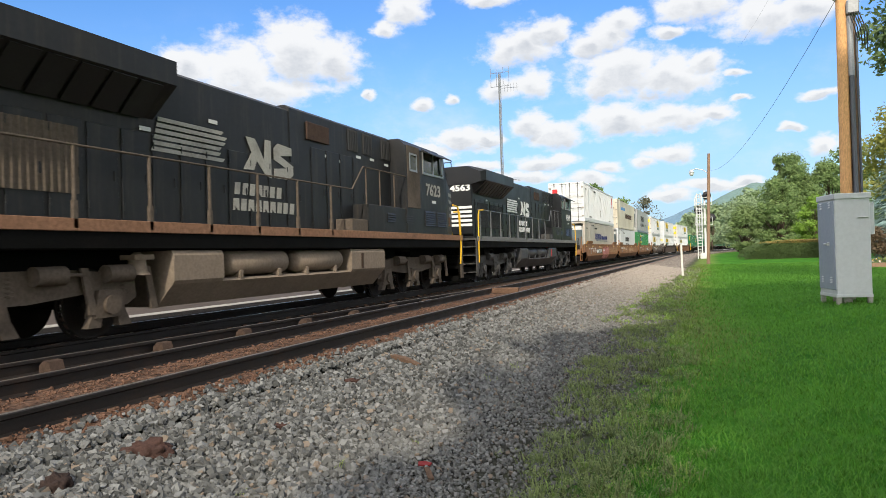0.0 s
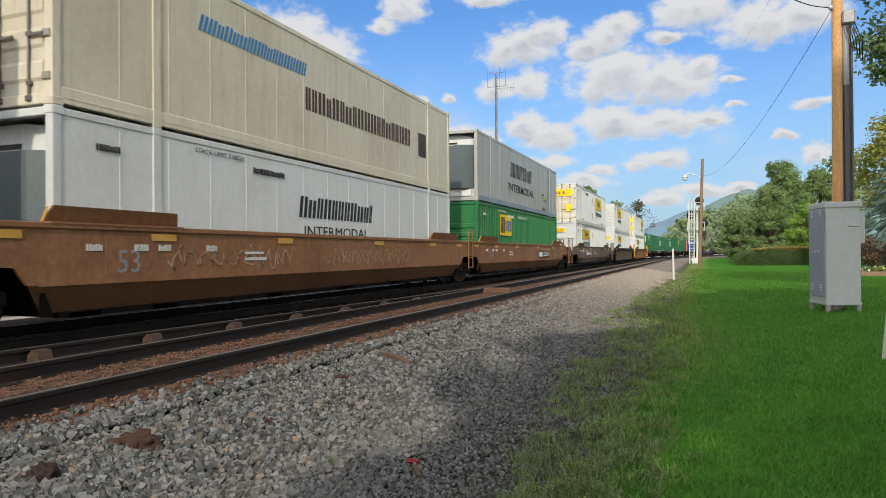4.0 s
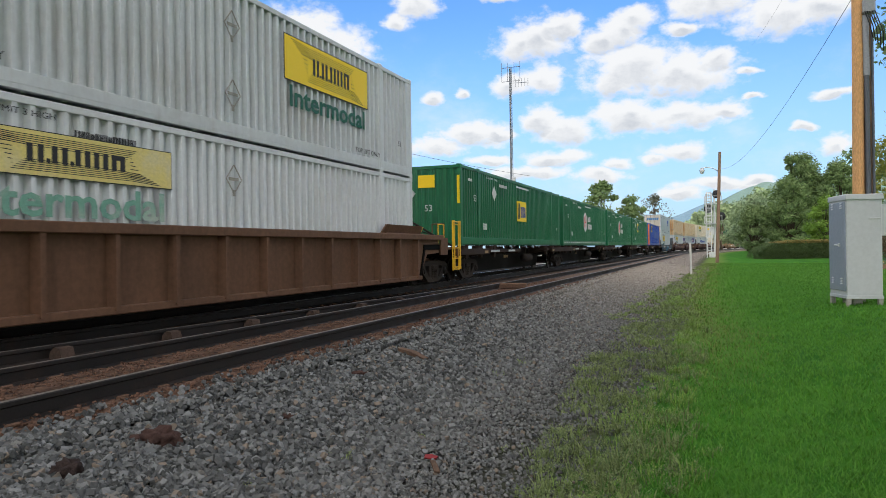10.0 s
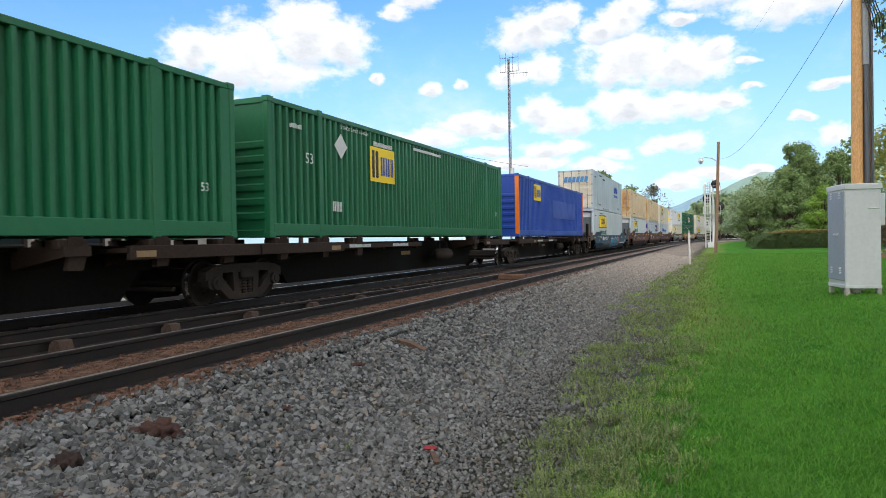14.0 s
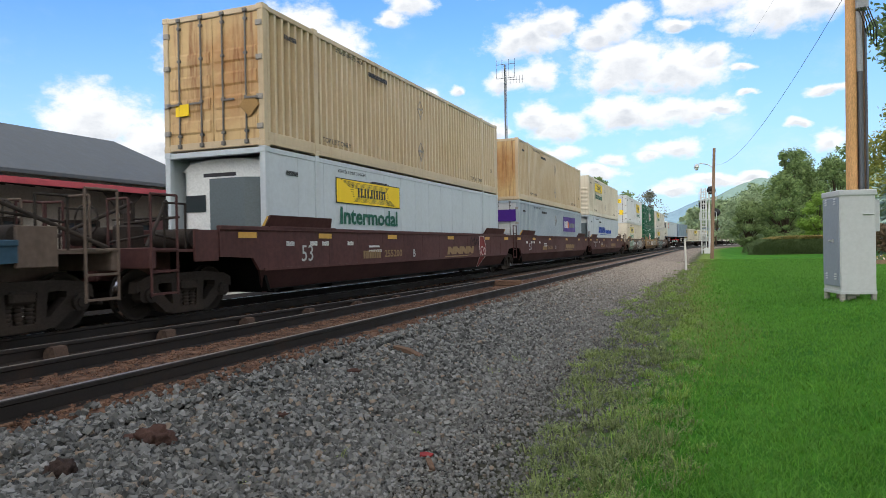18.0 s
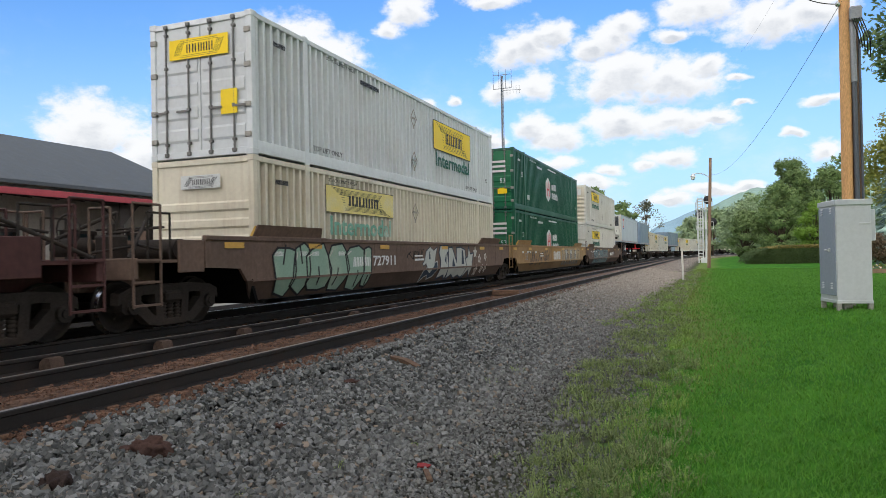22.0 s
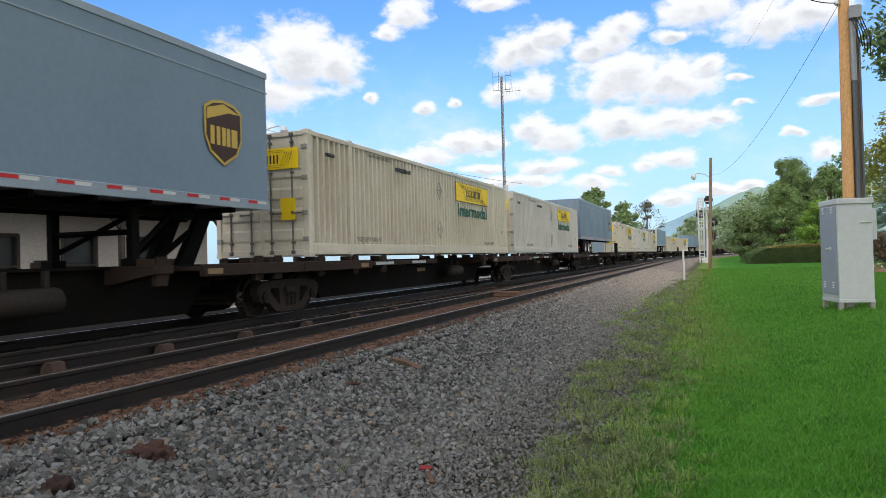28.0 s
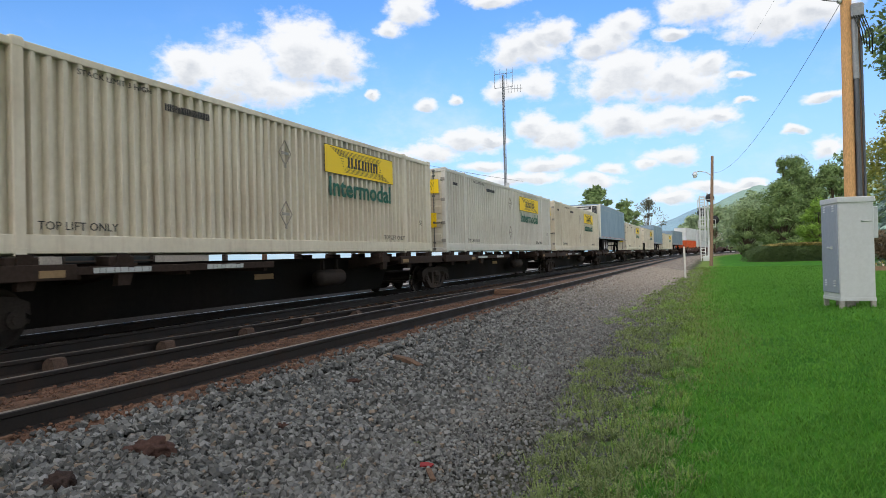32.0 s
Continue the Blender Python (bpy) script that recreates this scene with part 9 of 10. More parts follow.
def spruce(x, y, height, radius, seed):
    rnd = random.Random(seed)
    root = thing("spruce_tree", "blue-green spruce with drooping layered boughs", "tree", "trees", pose(x, y, ground_z(x, y)))
    part("trunk", Shape().rod((0, 0, -0.2), (0, 0, height), 0.22, 0.03, 8), bark, root)
    s = Shape()
    z = 0.7
    while z < height - 0.2:
        r = radius * (1 - z / height) ** 0.85 + 0.15
        n = max(6, int(r * 9))
        for i in range(n):
            a = rnd.uniform(0, 2 * math.pi)
            out = Vector((math.cos(a), math.sin(a), 0))
            side = Vector((-out.y, out.x, 0))
            for k in range(int(3 + r * 5)):
                d = r * rnd.uniform(0.25, 1.0)
                p = out * d + side * rnd.uniform(-0.25, 0.25) + Vector((0, 0, z - d * 0.28 + rnd.uniform(-0.1, 0.1)))
                h = rnd.uniform(0.12, 0.24)
                tip = p + out * h * 1.3 - Vector((0, 0, h * 0.9))
                s.put([p + side * h * 0.4, tip, p - side * h * 0.4, p - out * h * 0.4 + Vector((0, 0, h * 0.2))], [(0, 1, 2, 3)])
        z += 0.36
    part("crown", s, LEAVES["spruce"], root)


spruce(14.0, 55.0, 13.4, 5.6, 71)
tree(9.9, 27.5, 17.0, 5.0, "dark", 72, "tall leafy tree overhanging the lawn", 80, 420, 0.11, 0.35, 0.27)
tree(18.2, 72.0, 14.5, 6.2, "yellow", 73, "yellowing leafy tree behind the spruce", 50, 260, 0.18)
tree(10.6, 112.0, 14.6, 4.6, "mid", 74, "broad green tree beyond the hedge", 84, 420, 0.17, 0.35, 0.06)
tree(8.9, 106.0, 10.2, 3.6, "mid", 174, "rounded green tree beyond the hedge", 70, 380, 0.17, 0.3, 0.03)
tree(4.5, 107.0, 7.2, 2.5, "olive", 75, "low olive-green tree beside the bend", 60, 260, 0.15, 0.2, 0.02)
tree(16.4, 113.0, 13.0, 5.0, "mid", 76, "dark green tree beyond the hedge", 70, 300, 0.19, 0.35, 0.06)
tree(11.6, 93.0, 6.8, 2.6, "bright", 77, "small bright green tree behind the hedge", 44, 300, 0.14, 0.15, 0.05)
tree(25.5, 108.0, 15.0, 6.5, "mid", 78, "green tree beyond the lawn", 36, 110, 0.4, 0.35, 0.12)
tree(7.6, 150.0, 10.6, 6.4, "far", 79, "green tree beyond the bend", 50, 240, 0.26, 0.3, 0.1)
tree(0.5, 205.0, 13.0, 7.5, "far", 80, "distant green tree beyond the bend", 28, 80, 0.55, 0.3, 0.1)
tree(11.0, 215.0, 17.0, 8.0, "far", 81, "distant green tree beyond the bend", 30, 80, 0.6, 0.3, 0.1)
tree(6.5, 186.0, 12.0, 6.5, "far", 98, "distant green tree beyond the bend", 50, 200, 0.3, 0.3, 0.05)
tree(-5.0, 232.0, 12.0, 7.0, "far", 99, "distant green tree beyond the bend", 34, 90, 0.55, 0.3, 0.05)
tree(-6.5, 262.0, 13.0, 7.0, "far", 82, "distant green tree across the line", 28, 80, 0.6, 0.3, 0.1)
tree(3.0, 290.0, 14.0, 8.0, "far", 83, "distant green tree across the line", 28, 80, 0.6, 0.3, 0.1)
tree(-23.5, 150.0, 15.0, 6.2, "mid", 84, "green tree across the tracks", 36, 110, 0.42, 0.35, 0.15)
tree(-17.6, 152.0, 12.0, 4.6, "mid", 85, "green tree across the tracks", 28, 90, 0.42, 0.3, 0.15)
tree(-14.2, 168.0, 13.2, 4.4, "bare", 86, "thin-leaved pale tree across the tracks", 30, 38, 0.26, 0.25, 0.2)
# trees behind the viewer that shade the lawn
for i, (x, y, h, r) in enumerate(((4.1, -7.0, 12.0, 4.2), (9.2, -4.0, 16.0, 5.0), (6.7, -2.2, 17.4, 4.5), (12.4, 0.0, 18.0, 6.0), (17.0, 4.0, 16.0, 6.0))):
    tree(x, y, h, r, "mid", 87 + 3 * i, "leafy tree beside the lawn behind the viewer", 60, 190, 0.36, 0.3, 0.3)
for i, (x, y, h) in enumerate(((34, 118, 15), (44, 110, 14), (22, 130, 17), (33, 90, 13), (48, 80, 14))):
    tree(x, y, h, 6.0, "mid" if i % 2 else "dark", 90 + i, "green tree at the back of the lawn", 26, 70, 0.5, 0.3, 0.1)


def hedge():
    root = thing("hedge", "long clipped hedge with a reddish brown top", "hedge", m=pose(9.6, 87.0, ground_z(9.6, 87.0), 0, 0, 18))
    rnd = random.Random(95)
    s, top = Shape(), Shape()
    for _ in range(30000):
        x, y, z = rnd.uniform(-6.6, 6.6), rnd.uniform(-1.7, 1.7), rnd.uniform(0.0, 2.0)
        ex = abs(x) / 6.6
        lim = 2.0 * math.sqrt(max(0.0, 1 - ex ** 3.2))
        side = rnd.random()
        if side < 0.55:
            y = -1.7 * (1 - 0.25 * (z / 2) ** 3) * math.sqrt(max(0.02, 1 - max(0, (ex - 0.75) / 0.27) ** 2))
        elif side < 0.85:
            z = lim
        if z > lim:
            continue
        p = Vector((x, y + rnd.uniform(-0.07, 0.07), z + rnd.uniform(-0.06, 0.06)))
        a = Vector((rnd.uniform(-1, 1), rnd.uniform(-1, 1), rnd.uniform(-1, 1))).normalized()
        b = a.orthogonal().normalized()
        h = rnd.uniform(0.05, 0.11)
        (top if z > 1.72 and rnd.random() < 0.8 else s).put([p - a * h, p + b * h * 0.7, p + a * h, p - b * h * 0.7], [(0, 1, 2, 3)])
    s.box(-5.0, 5.0, -1.2, 1.4, 0.0, 1.1)
    part("foliage", s, LEAVES["hedge"], root)
    part("top_growth", top, LEAVES["hedge_top"], root, "reddish brown clipped top")


hedge()

# a flower bed edged with timber beyond the cabinet
root = thing("flower_bed", "flower bed edged with weathered timber at the back of the lawn", "flower bed", m=pose(11.0, 49.0, ground_z(11.0, 49.0)))
part("timber_edge", Shape().box(-2.2, 2.2, -0.1, 0.1, -0.1, 0.28, 0.02), grey_wood, root)
rnd = random.Random(96)
for key, col, n in (("greenery", LEAVES["dark"], 500), ("blossom", paint("orange_blossom", (0.65, 0.45, 0.03), 0.6), 110), ("blossom", paint("pale_blossom", (0.7, 0.55, 0.5), 0.6), 60)):
    s = Shape()
    for _ in range(n):
        p = Vector((rnd.uniform(-2.1, 2.1), rnd.uniform(0.1, 1.2), rnd.uniform(0.1, 0.6)))
        leaf_cloud(s, rnd, p, 0.05, 1, 0.09)
    tagged(part(key, s, col, root), kind="stuff")

# a dry brown shrub under the spruce
rnd = random.Random(97)
root = thing("shrub", "dry brown twiggy shrub under the spruce", "shrub", m=pose(11.6, 51.5, ground_z(11.6, 51.5)))
stems, twigs = Shape(), Shape()
for _ in range(60):
    tip = Vector((rnd.uniform(-2.2, 2.2), rnd.uniform(-0.8, 0.8), rnd.uniform(0.8, 2.3)))
    stems.rod((tip.x * 0.3, tip.y * 0.3, 0), tip, 0.03, 0.008, 5, caps=False)
    leaf_cloud(twigs, rnd, tip, 0.5, 60, 0.1)
part("stem", stems, bark, root)
part("twig_crown", twigs, leafy("dry_leaf", (0.07, 0.05, 0.03), (0.2, 0.14, 0.085)), root)

# ---------------------------------------------------------------- far hills
# wooded slopes tinted grey-green and blue: the haze lies in the base colours
hill_mat = paint("wooded_hill", (0.16, 0.24, 0.215), 0.95, 0.0, (0.12, 0.195, 0.2), 0.7, 0.25, 0.012, spec=0.1)
blue_hill = paint("far_blue_hill", (0.16, 0.25, 0.32), 0.95, 0.0, (0.14, 0.22, 0.29), 0.6, 0.2, 0.01, spec=0.1)


def hill(name, dist, ridge, depth, material, label, seed):
    """A wooded ridge; ridge: (azimuth in degrees, height in degrees) from one end to the other."""
    rnd = random.Random(seed)
    s = Shape()
    n = 90
    az0, az1 = ridge[0][0], ridge[-1][0]
    rowsn = 7
    for j in range(rowsn):
        k = j / (rowsn - 1)
        for i in range(n):
            az = az0 + (az1 - az0) * i / (n - 1)
            e = np.interp(az, [q[0] for q in ridge], [q[1] for q in ridge])
            h = math.tan(radians(e)) * dist
            prof = math.sin(math.pi * min(1.0, k * 0.5 / 0.62) ) if k < 0.62 else math.cos((k - 0.62) / 0.38 * math.pi / 2)
            prof = math.sin(math.pi / 2 * k / 0.62) if k < 0.62 else prof
            d = dist + depth * (k - 0.62)
            wob = noise.noise(Vector((az * 1.3, k * 5, seed))) * 0.05 * h + noise.noise(Vector((az * 9, k * 20, seed))) * 0.02 * h
            s.v.append((d * math.sin(radians(az)), d * math.cos(radians(az)), -1.0 + h * prof + wob * (0.2 < k < 0.9)))
    for j in range(rowsn - 1):
        for i in range(n - 1):
            s.f.append((j * n + i, j * n + i + 1, (j + 1) * n + i + 1, (j + 1) * n + i))
    s.s, s.m = [True] * len(s.f), [0] * len(s.f)
    solid(name, s, material, label, "hill", "structure")


hill("far_hill", 3900, [(-16, 0.0), (-6.0, 0.6), (-3.9, 2.1), (-1.0, 3.3), (1.0, 3.5), (6, 2.6), (20, 1.5)], 1500, blue_hill, "hazy blue wooded ridge far away", 101)
hill("near_hill", 2500, [(-7, 0.0), (-3.6, 1.0), (-1.6, 2.2), (0.6, 3.8), (3.2, 4.6), (7.0, 5.0), (14, 4.4), (30, 2.0)], 1400, hill_mat, "green wooded hill behind the trees", 102)

# ---------------------------------------------------------------- stones, weeds, grass
stone_mat = bpy.data.materials.new("crushed_stone")
stone_mat.use_nodes = True
t = Nodes(stone_mat.node_tree)
geo = t.add("ShaderNodeNewGeometry")
co = t.add("ShaderNodeTexCoord").outputs["Object"]
r = geo.outputs["Random Per Island"]
sep = t.add("ShaderNodeSeparateXYZ", {0: co})
c = t.mix(t.math("POWER", r, 1.3), (0.048, 0.05, 0.049), (0.215, 0.219, 0.216))
c = t.mix(t.step(sep.outputs[0], -3.3, -1.7, 0.0, 0.32), c, (0.25, 0.245, 0.23))
# far stones fade to a pale tone, distance haze painted in as on the ground
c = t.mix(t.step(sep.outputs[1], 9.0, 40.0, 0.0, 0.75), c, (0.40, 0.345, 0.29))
c = t.mix(t.step(t.math("FRACT", t.math("MULTIPLY", r, 17.0)), 0.92, 0.98), c, (0.2, 0.16, 0.125))
c = t.mix(t.step(t.noise(co, 60.0, 3.0), 0.4, 0.7, 0.0, 0.3), c, (0.12, 0.115, 0.108))
b = t.add("ShaderNodeBsdfPrincipled", {"Base Color": c, "Roughness": 0.9, "Specular IOR Level": 0.1,
          "Normal": t.add("ShaderNodeBump", {"Strength": 0.5, "Distance": 0.004, "Height": t.noise(co, 90.0, 4.0, 0.7)}).outputs[0]})
t.add("ShaderNodeOutputMaterial", {0: b})


grit_mat = paint("rusty_grit", (0.135, 0.076, 0.052), 0.95, 0.0, (0.05, 0.032, 0.024), 0.8, 0.35, 8.0)


def lump(s, rnd, p, r, flatness=0.62):
    """One broken stone: a jittered eight-cornered block with cut corners."""
    q = Euler((rnd.uniform(0, 6.3), rnd.uniform(-0.9, 0.9), rnd.uniform(0, 6.3))).to_matrix()
    ax = Vector((r * rnd.uniform(0.75, 1.3), r * rnd.uniform(0.65, 1.1), r * rnd.uniform(0.6, 1.0)))
    v = []
    for sx, sy, sz in ((-1, -1, -1), (1, -1, -1), (1, 1, -1), (-1, 1, -1), (-1, -1, 1), (1, -1, 1), (1, 1, 1), (-1, 1, 1)):
        d = Vector((sx * ax.x * rnd.uniform(0.45, 0.85), sy * ax.y * rnd.uniform(0.45, 0.85), sz * ax.z * rnd.uniform(0.5, 0.9)))
        v.append(p + q @ d)
    s.put(v, [(0, 3, 2), (0, 2, 1), (4, 5, 6), (4, 6, 7), (0, 1, 5), (0, 5, 4), (1, 2, 6), (1, 6, 5), (2, 3, 7), (2, 7, 6), (3, 0, 4), (3, 4, 7)])


def gravel():
    rnd = random.Random(110)
    s = Shape()
    n = 0
    while n < 100000:
        y = 2.6 + 52.0 * rnd.random() ** 2.5
        x = rnd.uniform(-4.9, -0.5)
        if x > -1.9 and rnd.random() < (x + 1.9) / 1.3:
            continue
        if x < -4.5 + 0.14 * noise.noise(Vector((x, y * 1.3, 7))) and rnd.random() < 0.93:
            continue
        fine = rise(-2.6, -1.7, x) * 0.45
        big = rnd.random() ** 1.6
        lump(s, rnd, Vector((x, y, ground_z(x, y) + rnd.uniform(-0.004, 0.042) * (1 - fine))), (0.018 + 0.022 * big) * (1 - fine) * (1 + 0.02 * max(0.0, y - 8)))
        n += 1
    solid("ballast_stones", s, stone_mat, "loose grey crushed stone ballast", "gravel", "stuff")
    s = Shape()
    for _ in range(15000):
        x, y = rnd.choice((rnd.uniform(-7.8, -4.5), rnd.gauss(-4.85, 0.17), rnd.gauss(-5.45, 0.2), rnd.gauss(-6.4, 0.2))), 2.4 + 26 * rnd.random() ** 1.6
        lump(s, rnd, Vector((x, y, ground_z(x, y) + rnd.uniform(-0.008, 0.012))), 0.006 + 0.018 * rnd.random() ** 2)
    solid("rusty_grit", s, grit_mat, "reddish brown grit and dirt along the rails", "gravel", "stuff")


gravel()


def clod(x, y, r, label, material, seed, sx=1.5):
    rnd = random.Random(seed)
    bm = bmesh.new()
    bmesh.ops.create_icosphere(bm, subdivisions=4, radius=r)
    for v in bm.verts:
        k = 1 + 0.45 * noise.noise(v.co * (2.2 / r) + Vector((seed, 0, 0))) + 0.22 * noise.noise(v.co * (6 / r)) + 0.1 * noise.noise(v.co * (15 / r))
        v.co = Vector((v.co.x * k * sx, v.co.y * k, v.co.z * k * 0.85))
    me = bpy.data.meshes.new("clod")
    bm.to_mesh(me)
    bm.free()
    me.materials.append(material)
    for q in me.polygons:
        q.use_smooth = True
    solid("clod", me, material, label, "rock", m=pose(x, y, ground_z(x, y) + r * 0.28, 0, 0, rnd.uniform(0, 90)))


clod_mat = paint("red_brown_clod", (0.06, 0.034, 0.028), 0.95, 0.0, (0.03, 0.02, 0.018), 0.7, 0.35, 14.0, 0.012, 30.0)
clod(-3.79, 3.85, 0.112, "crumbling reddish brown clod on the ballast", clod_mat, 1)
dark_clod = paint("dark_brown_clod", (0.035, 0.024, 0.021), 0.95, 0.0, (0.02, 0.015, 0.014), 0.7, 0.35, 14.0, 0.012, 30.0)
clod(-3.78, 3.09, 0.095, "dark brown clod on the ballast", dark_clod, 2, 1.0)
clod(-3.36, 3.19, 0.035, "small dark clod on the ballast", dark_clod, 3)
clod(-3.42, 2.74, 0.055, "reddish brown clod on the ballast", clod_mat, 6, 1.1)
clod(-3.12, 2.89, 0.042, "dark crumbled clod on the ballast", dark_clod, 7)
clod(-3.45, 4.95, 0.045, "small reddish stone on the ballast", clod_mat, 4)
clod(-3.75, 6.75, 0.05, "brown clod beside the ballast edge", clod_mat, 5, 2.2)
stick = paint("brown_stick", (0.11, 0.07, 0.048), 0.9, 0.0, (0.1, 0.06, 0.04), 0.5, 0.3, 8.0, 0.004, 40.0)
solid("wood_scrap", Shape().prism([(-0.24, -0.03), (0.22, -0.025), (0.25, 0.01), (0.0, 0.045), (-0.25, 0.03)], "y", -0.04, 0.04), stick, "splintered brown piece of wood on the stones", "wood scrap", m=pose(-3.7, 8.12, ground_z(-3.7, 8.12) + 0.05, 4, 8, -22))
solid("litter", Shape().prism([(-0.05, -0.03), (0.03, -0.035), (0.06, 0.0), (0.01, 0.03), (-0.04, 0.025)], "z", 0, 0.012), ink["dull_red"], "small red scrap of litter on the stones", "litter", m=pose(-2.02, 4.72, ground_z(-2, 4.7) + 0.03, 10, 5, 30))
solid("litter", Shape().prism([(-0.09, 0), (0.08, -0.02), (0.1, 0.015), (-0.07, 0.035)], "z", 0, 0.02), stick, "pale broken slat on the stones", "litter", m=pose(-1.9, 4.5, ground_z(-1.9, 4.5) + 0.03, 5, 8, -50))


def blade(s, rnd, p, h, lean, wide):
    a = rnd.uniform(0, 2 * math.pi)
    d = Vector((math.cos(a), math.sin(a), 0))
    side = Vector((-d.y, d.x, 0)) * wide
    top = p + Vector((0, 0, h)) + d * lean
    mid = p + Vector((0, 0, h * 0.55)) + d * lean * 0.3
    s.put([p - side, p + side, mid + side * 0.7, top, mid - side * 0.7], [(0, 1, 2, 4), (4, 2, 3)])


def leafy_stem(s, rnd, p, h, size):
    """A short stem set with small oval leaves."""
    a = rnd.uniform(0, 6.283)
    lean = Vector((math.cos(a), math.sin(a), 0)) * h * rnd.uniform(0.1, 0.7)
    for k in range(5):
        f = 0.25 + 0.75 * k / 4
        q = p + Vector((0, 0, h * f)) + lean * f
        b = rnd.uniform(0, 6.283)
        d = Vector((math.cos(b), math.sin(b), rnd.uniform(-0.1, 0.8))) * size * rnd.uniform(0.7, 1.3)
        w = Vector((-math.sin(b), math.cos(b), 0)) * size * 0.3
        s.put([q, q + d * 0.5 + w, q + d, q + d * 0.5 - w], [(0, 1, 2, 3)])


def verge_line(y):
    """How far the lawn's edge lies from the straight line of the verge."""
    return -0.95 * rise(8.0, 22.0, y) + 0.15 * rise(30.0, 55.0, y)


def grass():
    rnd = random.Random(120)

    def border(y):
        return -0.26 - 0.3 * rise(15.0, 6.0, y) + verge_line(y) + 0.2 * noise.noise(Vector((2, y * 0.45, 60))) + 0.1 * noise.noise(Vector((0, y * 1.6, 40)))
    lush, straw = Shape(), Shape()
    for _ in range(240000):
        y = 3.6 + 62 * rnd.random() ** 2.6
        x = -2.0 + rnd.random() ** 1.1 * (4.6 + y * 0.3)
        e = x - border(y)
        if rnd.random() > (e + 0.3) / 0.6:
            continue
        s = straw if rnd.random() < rise(1.5, 0.1, e + 0.5 * noise.noise(Vector((x * 0.8, y * 0.3, 13)))) * rise(6.0, 15.0, y) else lush
        tuft = 1 + 0.5 * noise.noise(Vector((x * 4, y * 2.2, 31)))
        blade(s, rnd, Vector((x, y, ground_z(x, y) - 0.005)), rnd.uniform(0.025, 0.06) * tuft * (1 + min(y, 26) * 0.012), rnd.uniform(0.03, 0.075), 0.0024 + 0.0004 * y)
    solid("lawn_grass", lush, leafy("lawn_blade", (0.018, 0.095, 0.007), (0.15, 0.35, 0.045), 0.75, 0.45), "short bright green lawn grass", "grass", "stuff")
    solid("lawn_grass", straw, leafy("straw_blade", (0.11, 0.175, 0.034), (0.22, 0.27, 0.072), 0.4), "yellowing thin grass along the lawn's edge", "grass", "stuff")
    # tufted weeds between the stones and the lawn
    dull, fresh = Shape(), Shape()

    def tuft_of(s, x, y, r):
        """Leaves and blades that spring outward from one crown."""
        n = int(7 + r * 130)
        for _ in range(n):
            a, d = rnd.uniform(0, 6.283), r * math.sqrt(rnd.random())
            px, py = x + d * math.cos(a), y + d * math.sin(a)
            p = Vector((px, py, ground_z(px, py) - 0.005))
            h = (0.025 + 0.95 * r * (1 - 0.55 * d / r)) * rnd.uniform(0.6, 1.25)
            if rnd.random() < 0.45:
                leafy_stem(s, rnd, p, h, 0.013 + 0.0011 * y)
            else:
                out = Vector((math.cos(a), math.sin(a), 0)) * h * rnd.uniform(0.2, 0.9)
                side = Vector((-math.sin(a), math.cos(a), 0)) * (0.0034 + 0.00042 * y)
                top, mid = p + Vector((0, 0, h)) + out, p + Vector((0, 0, h * 0.6)) + out * 0.35
                s.put([p - side, p + side, mid + side * 0.8, top, mid - side * 0.8], [(0, 1, 2, 4), (4, 2, 3)])
    for _ in range(6600):
        y = 3.4 + 52 * rnd.random() ** 2.2
        x = rnd.uniform(-3.0, 0.45)
        left = -1.45 - 0.055 * min(max(y - 5.0, 0.0), 16.0) + 0.8 * rise(20.0, 45.0, y)
        left += 0.42 * noise.noise(Vector((x * 0.6, y * 0.5, 3))) + 0.25 * noise.noise(Vector((x * 1.6, y * 1.3, 9)))
        if x < left and rnd.random() < 0.985:
            continue
        if rnd.random() < (x - border(y) + 0.02) / 0.5:
            continue
        bare = noise.noise(Vector((x * 2.1, y * 1.1, 5))) + 0.6 * noise.noise(Vector((x * 5, y * 3.2, 15)))
        if bare < 0.02 - 0.42 * rise(left, left + 0.9, x):
            continue
        lively = noise.noise(Vector((x * 1.2, y * 0.7, 21))) + 0.5 * rise(border(y) - 0.5, border(y), x)
        tuft_of(fresh if rnd.random() < 0.07 + 0.6 * rise(0.3, 0.7, lively) else dull, x, y, 0.024 + 0.11 * rnd.random() ** 1.4)
    solid("verge_weeds", dull, leafy("weed_leaf", (0.045, 0.068, 0.022), (0.26, 0.32, 0.12), 0.75), "dense dull olive weeds along the verge", "weeds", "stuff")
    solid("verge_weeds", fresh, leafy("fresh_weed_leaf", (0.06, 0.125, 0.018), (0.29, 0.43, 0.09), 0.7), "tufts of fresh green weeds on the verge", "weeds", "stuff")


grass()


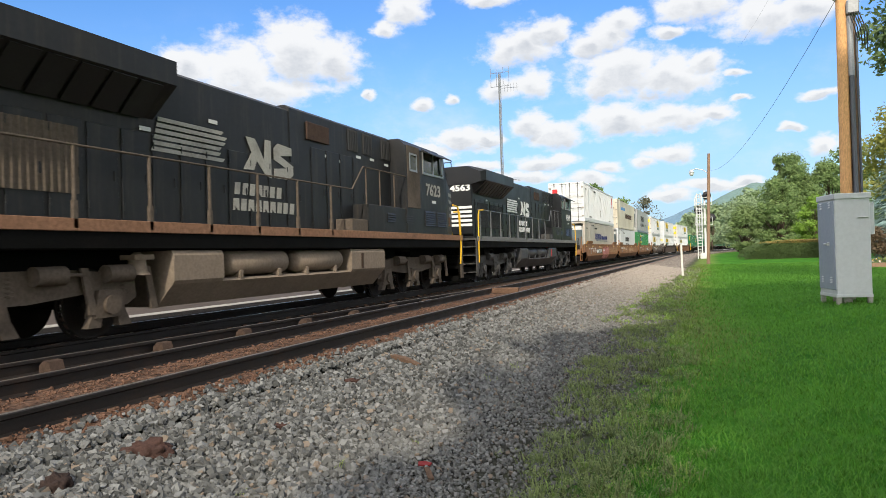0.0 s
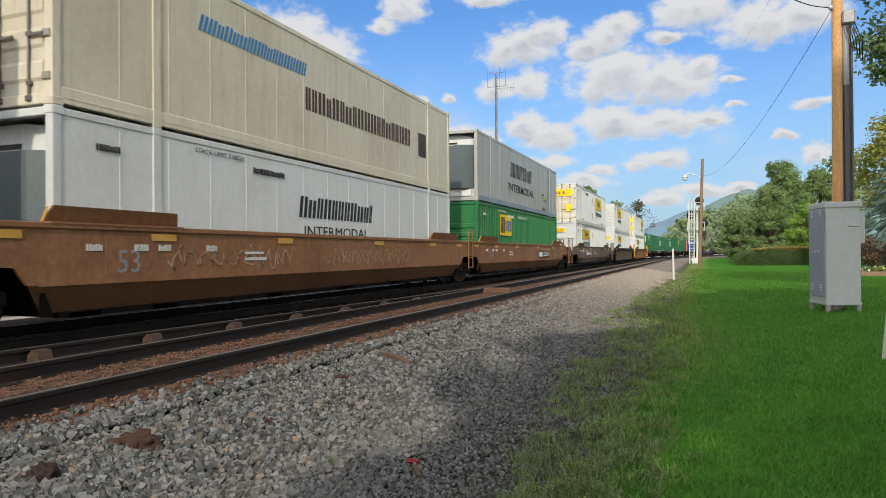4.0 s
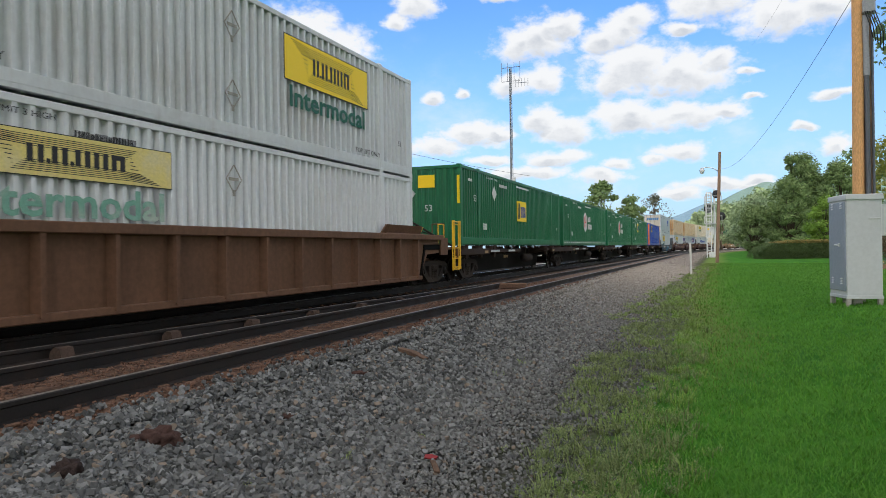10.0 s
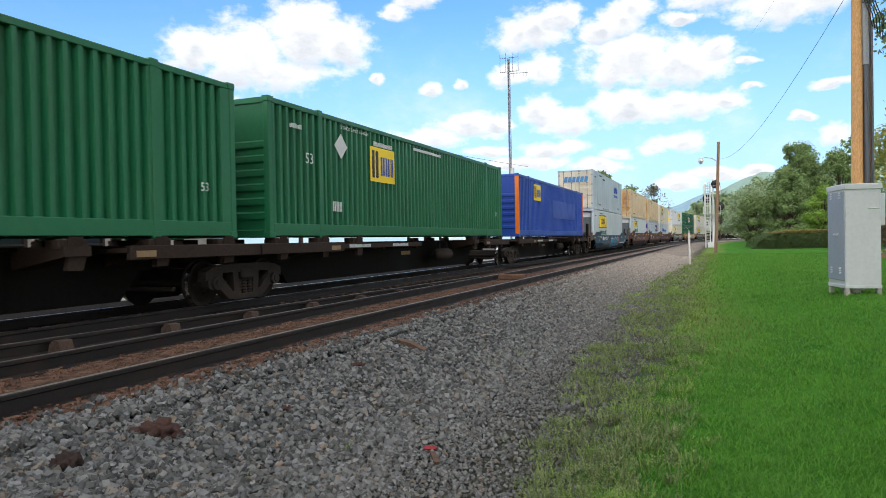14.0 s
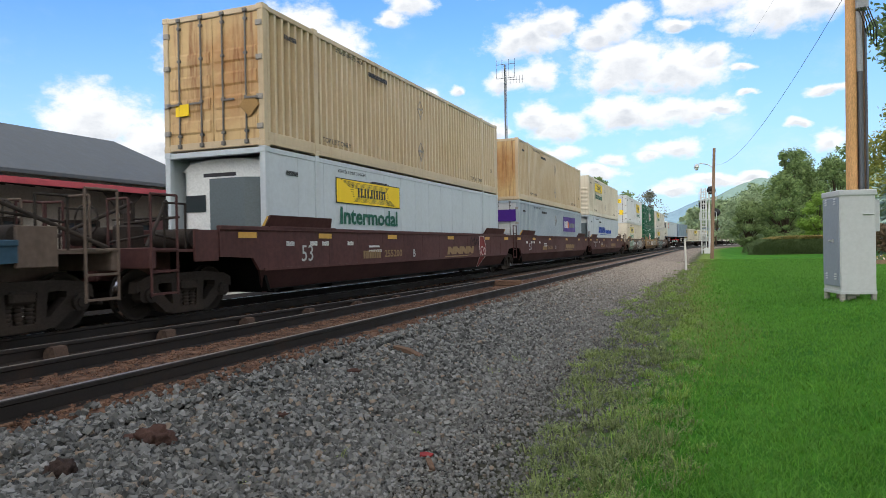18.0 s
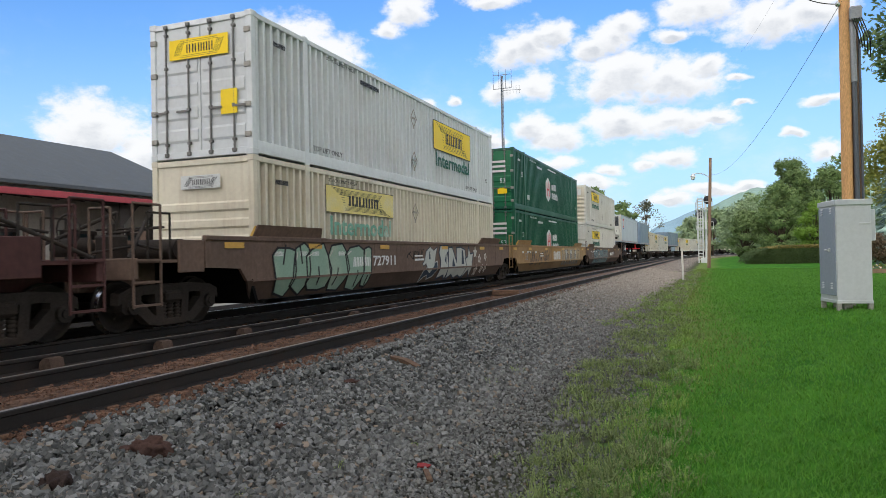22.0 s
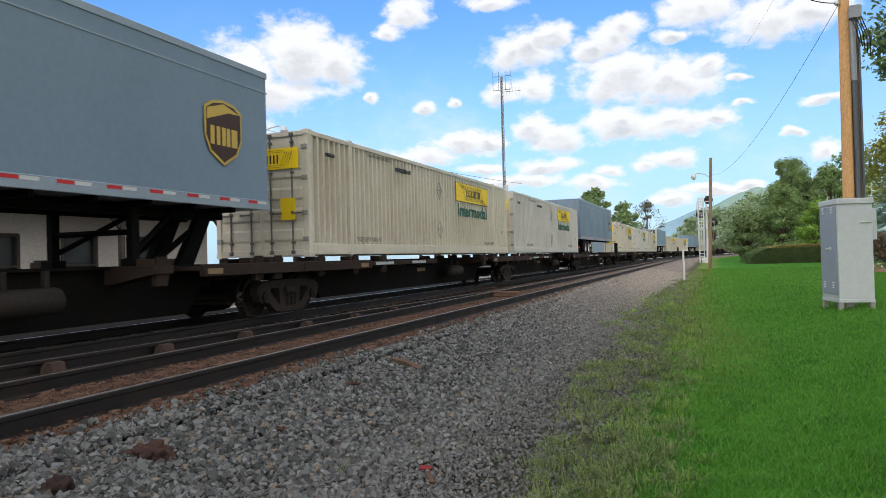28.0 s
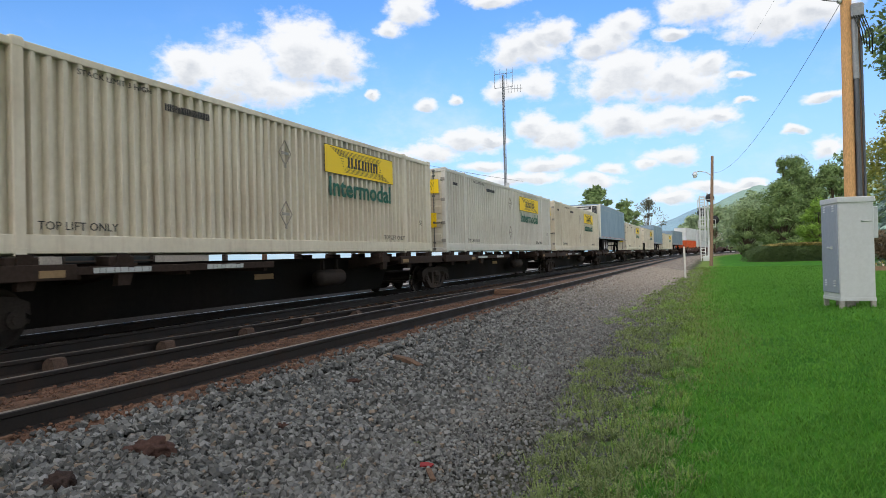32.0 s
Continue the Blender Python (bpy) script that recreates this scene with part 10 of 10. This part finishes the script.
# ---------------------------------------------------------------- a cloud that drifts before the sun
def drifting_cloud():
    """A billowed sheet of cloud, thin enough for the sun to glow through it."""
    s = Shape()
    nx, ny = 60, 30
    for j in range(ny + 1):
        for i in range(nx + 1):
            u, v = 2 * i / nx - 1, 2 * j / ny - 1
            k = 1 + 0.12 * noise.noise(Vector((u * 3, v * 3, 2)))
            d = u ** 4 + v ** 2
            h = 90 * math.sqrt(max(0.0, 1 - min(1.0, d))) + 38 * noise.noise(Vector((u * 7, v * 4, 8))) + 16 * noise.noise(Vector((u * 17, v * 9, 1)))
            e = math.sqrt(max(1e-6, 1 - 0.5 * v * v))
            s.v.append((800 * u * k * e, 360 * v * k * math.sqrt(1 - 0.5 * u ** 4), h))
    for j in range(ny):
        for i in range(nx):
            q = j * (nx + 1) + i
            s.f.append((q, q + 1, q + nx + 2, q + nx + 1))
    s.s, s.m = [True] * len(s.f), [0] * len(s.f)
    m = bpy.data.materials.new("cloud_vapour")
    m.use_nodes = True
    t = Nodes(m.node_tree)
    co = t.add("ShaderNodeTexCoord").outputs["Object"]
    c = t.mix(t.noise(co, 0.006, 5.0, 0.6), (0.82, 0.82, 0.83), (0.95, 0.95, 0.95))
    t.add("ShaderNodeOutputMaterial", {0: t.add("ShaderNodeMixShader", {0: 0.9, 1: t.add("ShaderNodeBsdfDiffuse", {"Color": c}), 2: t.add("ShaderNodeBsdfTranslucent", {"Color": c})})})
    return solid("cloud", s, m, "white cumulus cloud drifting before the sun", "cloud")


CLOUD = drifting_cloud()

# ---------------------------------------------------------------- motion
SPEED = 15.65     # metres a second
# the train surges a little about the eighth second: seconds, metres ahead of an even pace
SURGE = {8: 0.48, 9: 0.14}
PACE = sorted([(float(i), SURGE.get(i, 0.0)) for i in range(33)] + [(7.5, 0.0), (8.25, 0.44), (8.6, 0.3)])


def motions():
    for ob, u, z in TRAIN:
        walk(ob, [(k, on_track(TRAIN_X, u - SPEED * k - lead, z)) for k, lead in PACE])
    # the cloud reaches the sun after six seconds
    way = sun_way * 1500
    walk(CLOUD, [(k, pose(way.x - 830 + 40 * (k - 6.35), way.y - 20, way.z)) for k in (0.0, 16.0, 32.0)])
    # wheels roll with the train; wheels of one size share one keyed turn
    for r, sets in SPINNING.items():
        rows = [(k / FPS, pose(0, 0, 0, math.degrees(SPEED * k / FPS / r), 0, 0)) for k in range(32 * FPS + 1)]
        walk(sets[0], rows)
        keys = sets[0].animation_data
        for ob in sets[1:]:
            ob.rotation_mode = "QUATERNION"
            own = ob.animation_data_create()
            own.action = keys.action
            own.action_slot = keys.action_slot


motions()
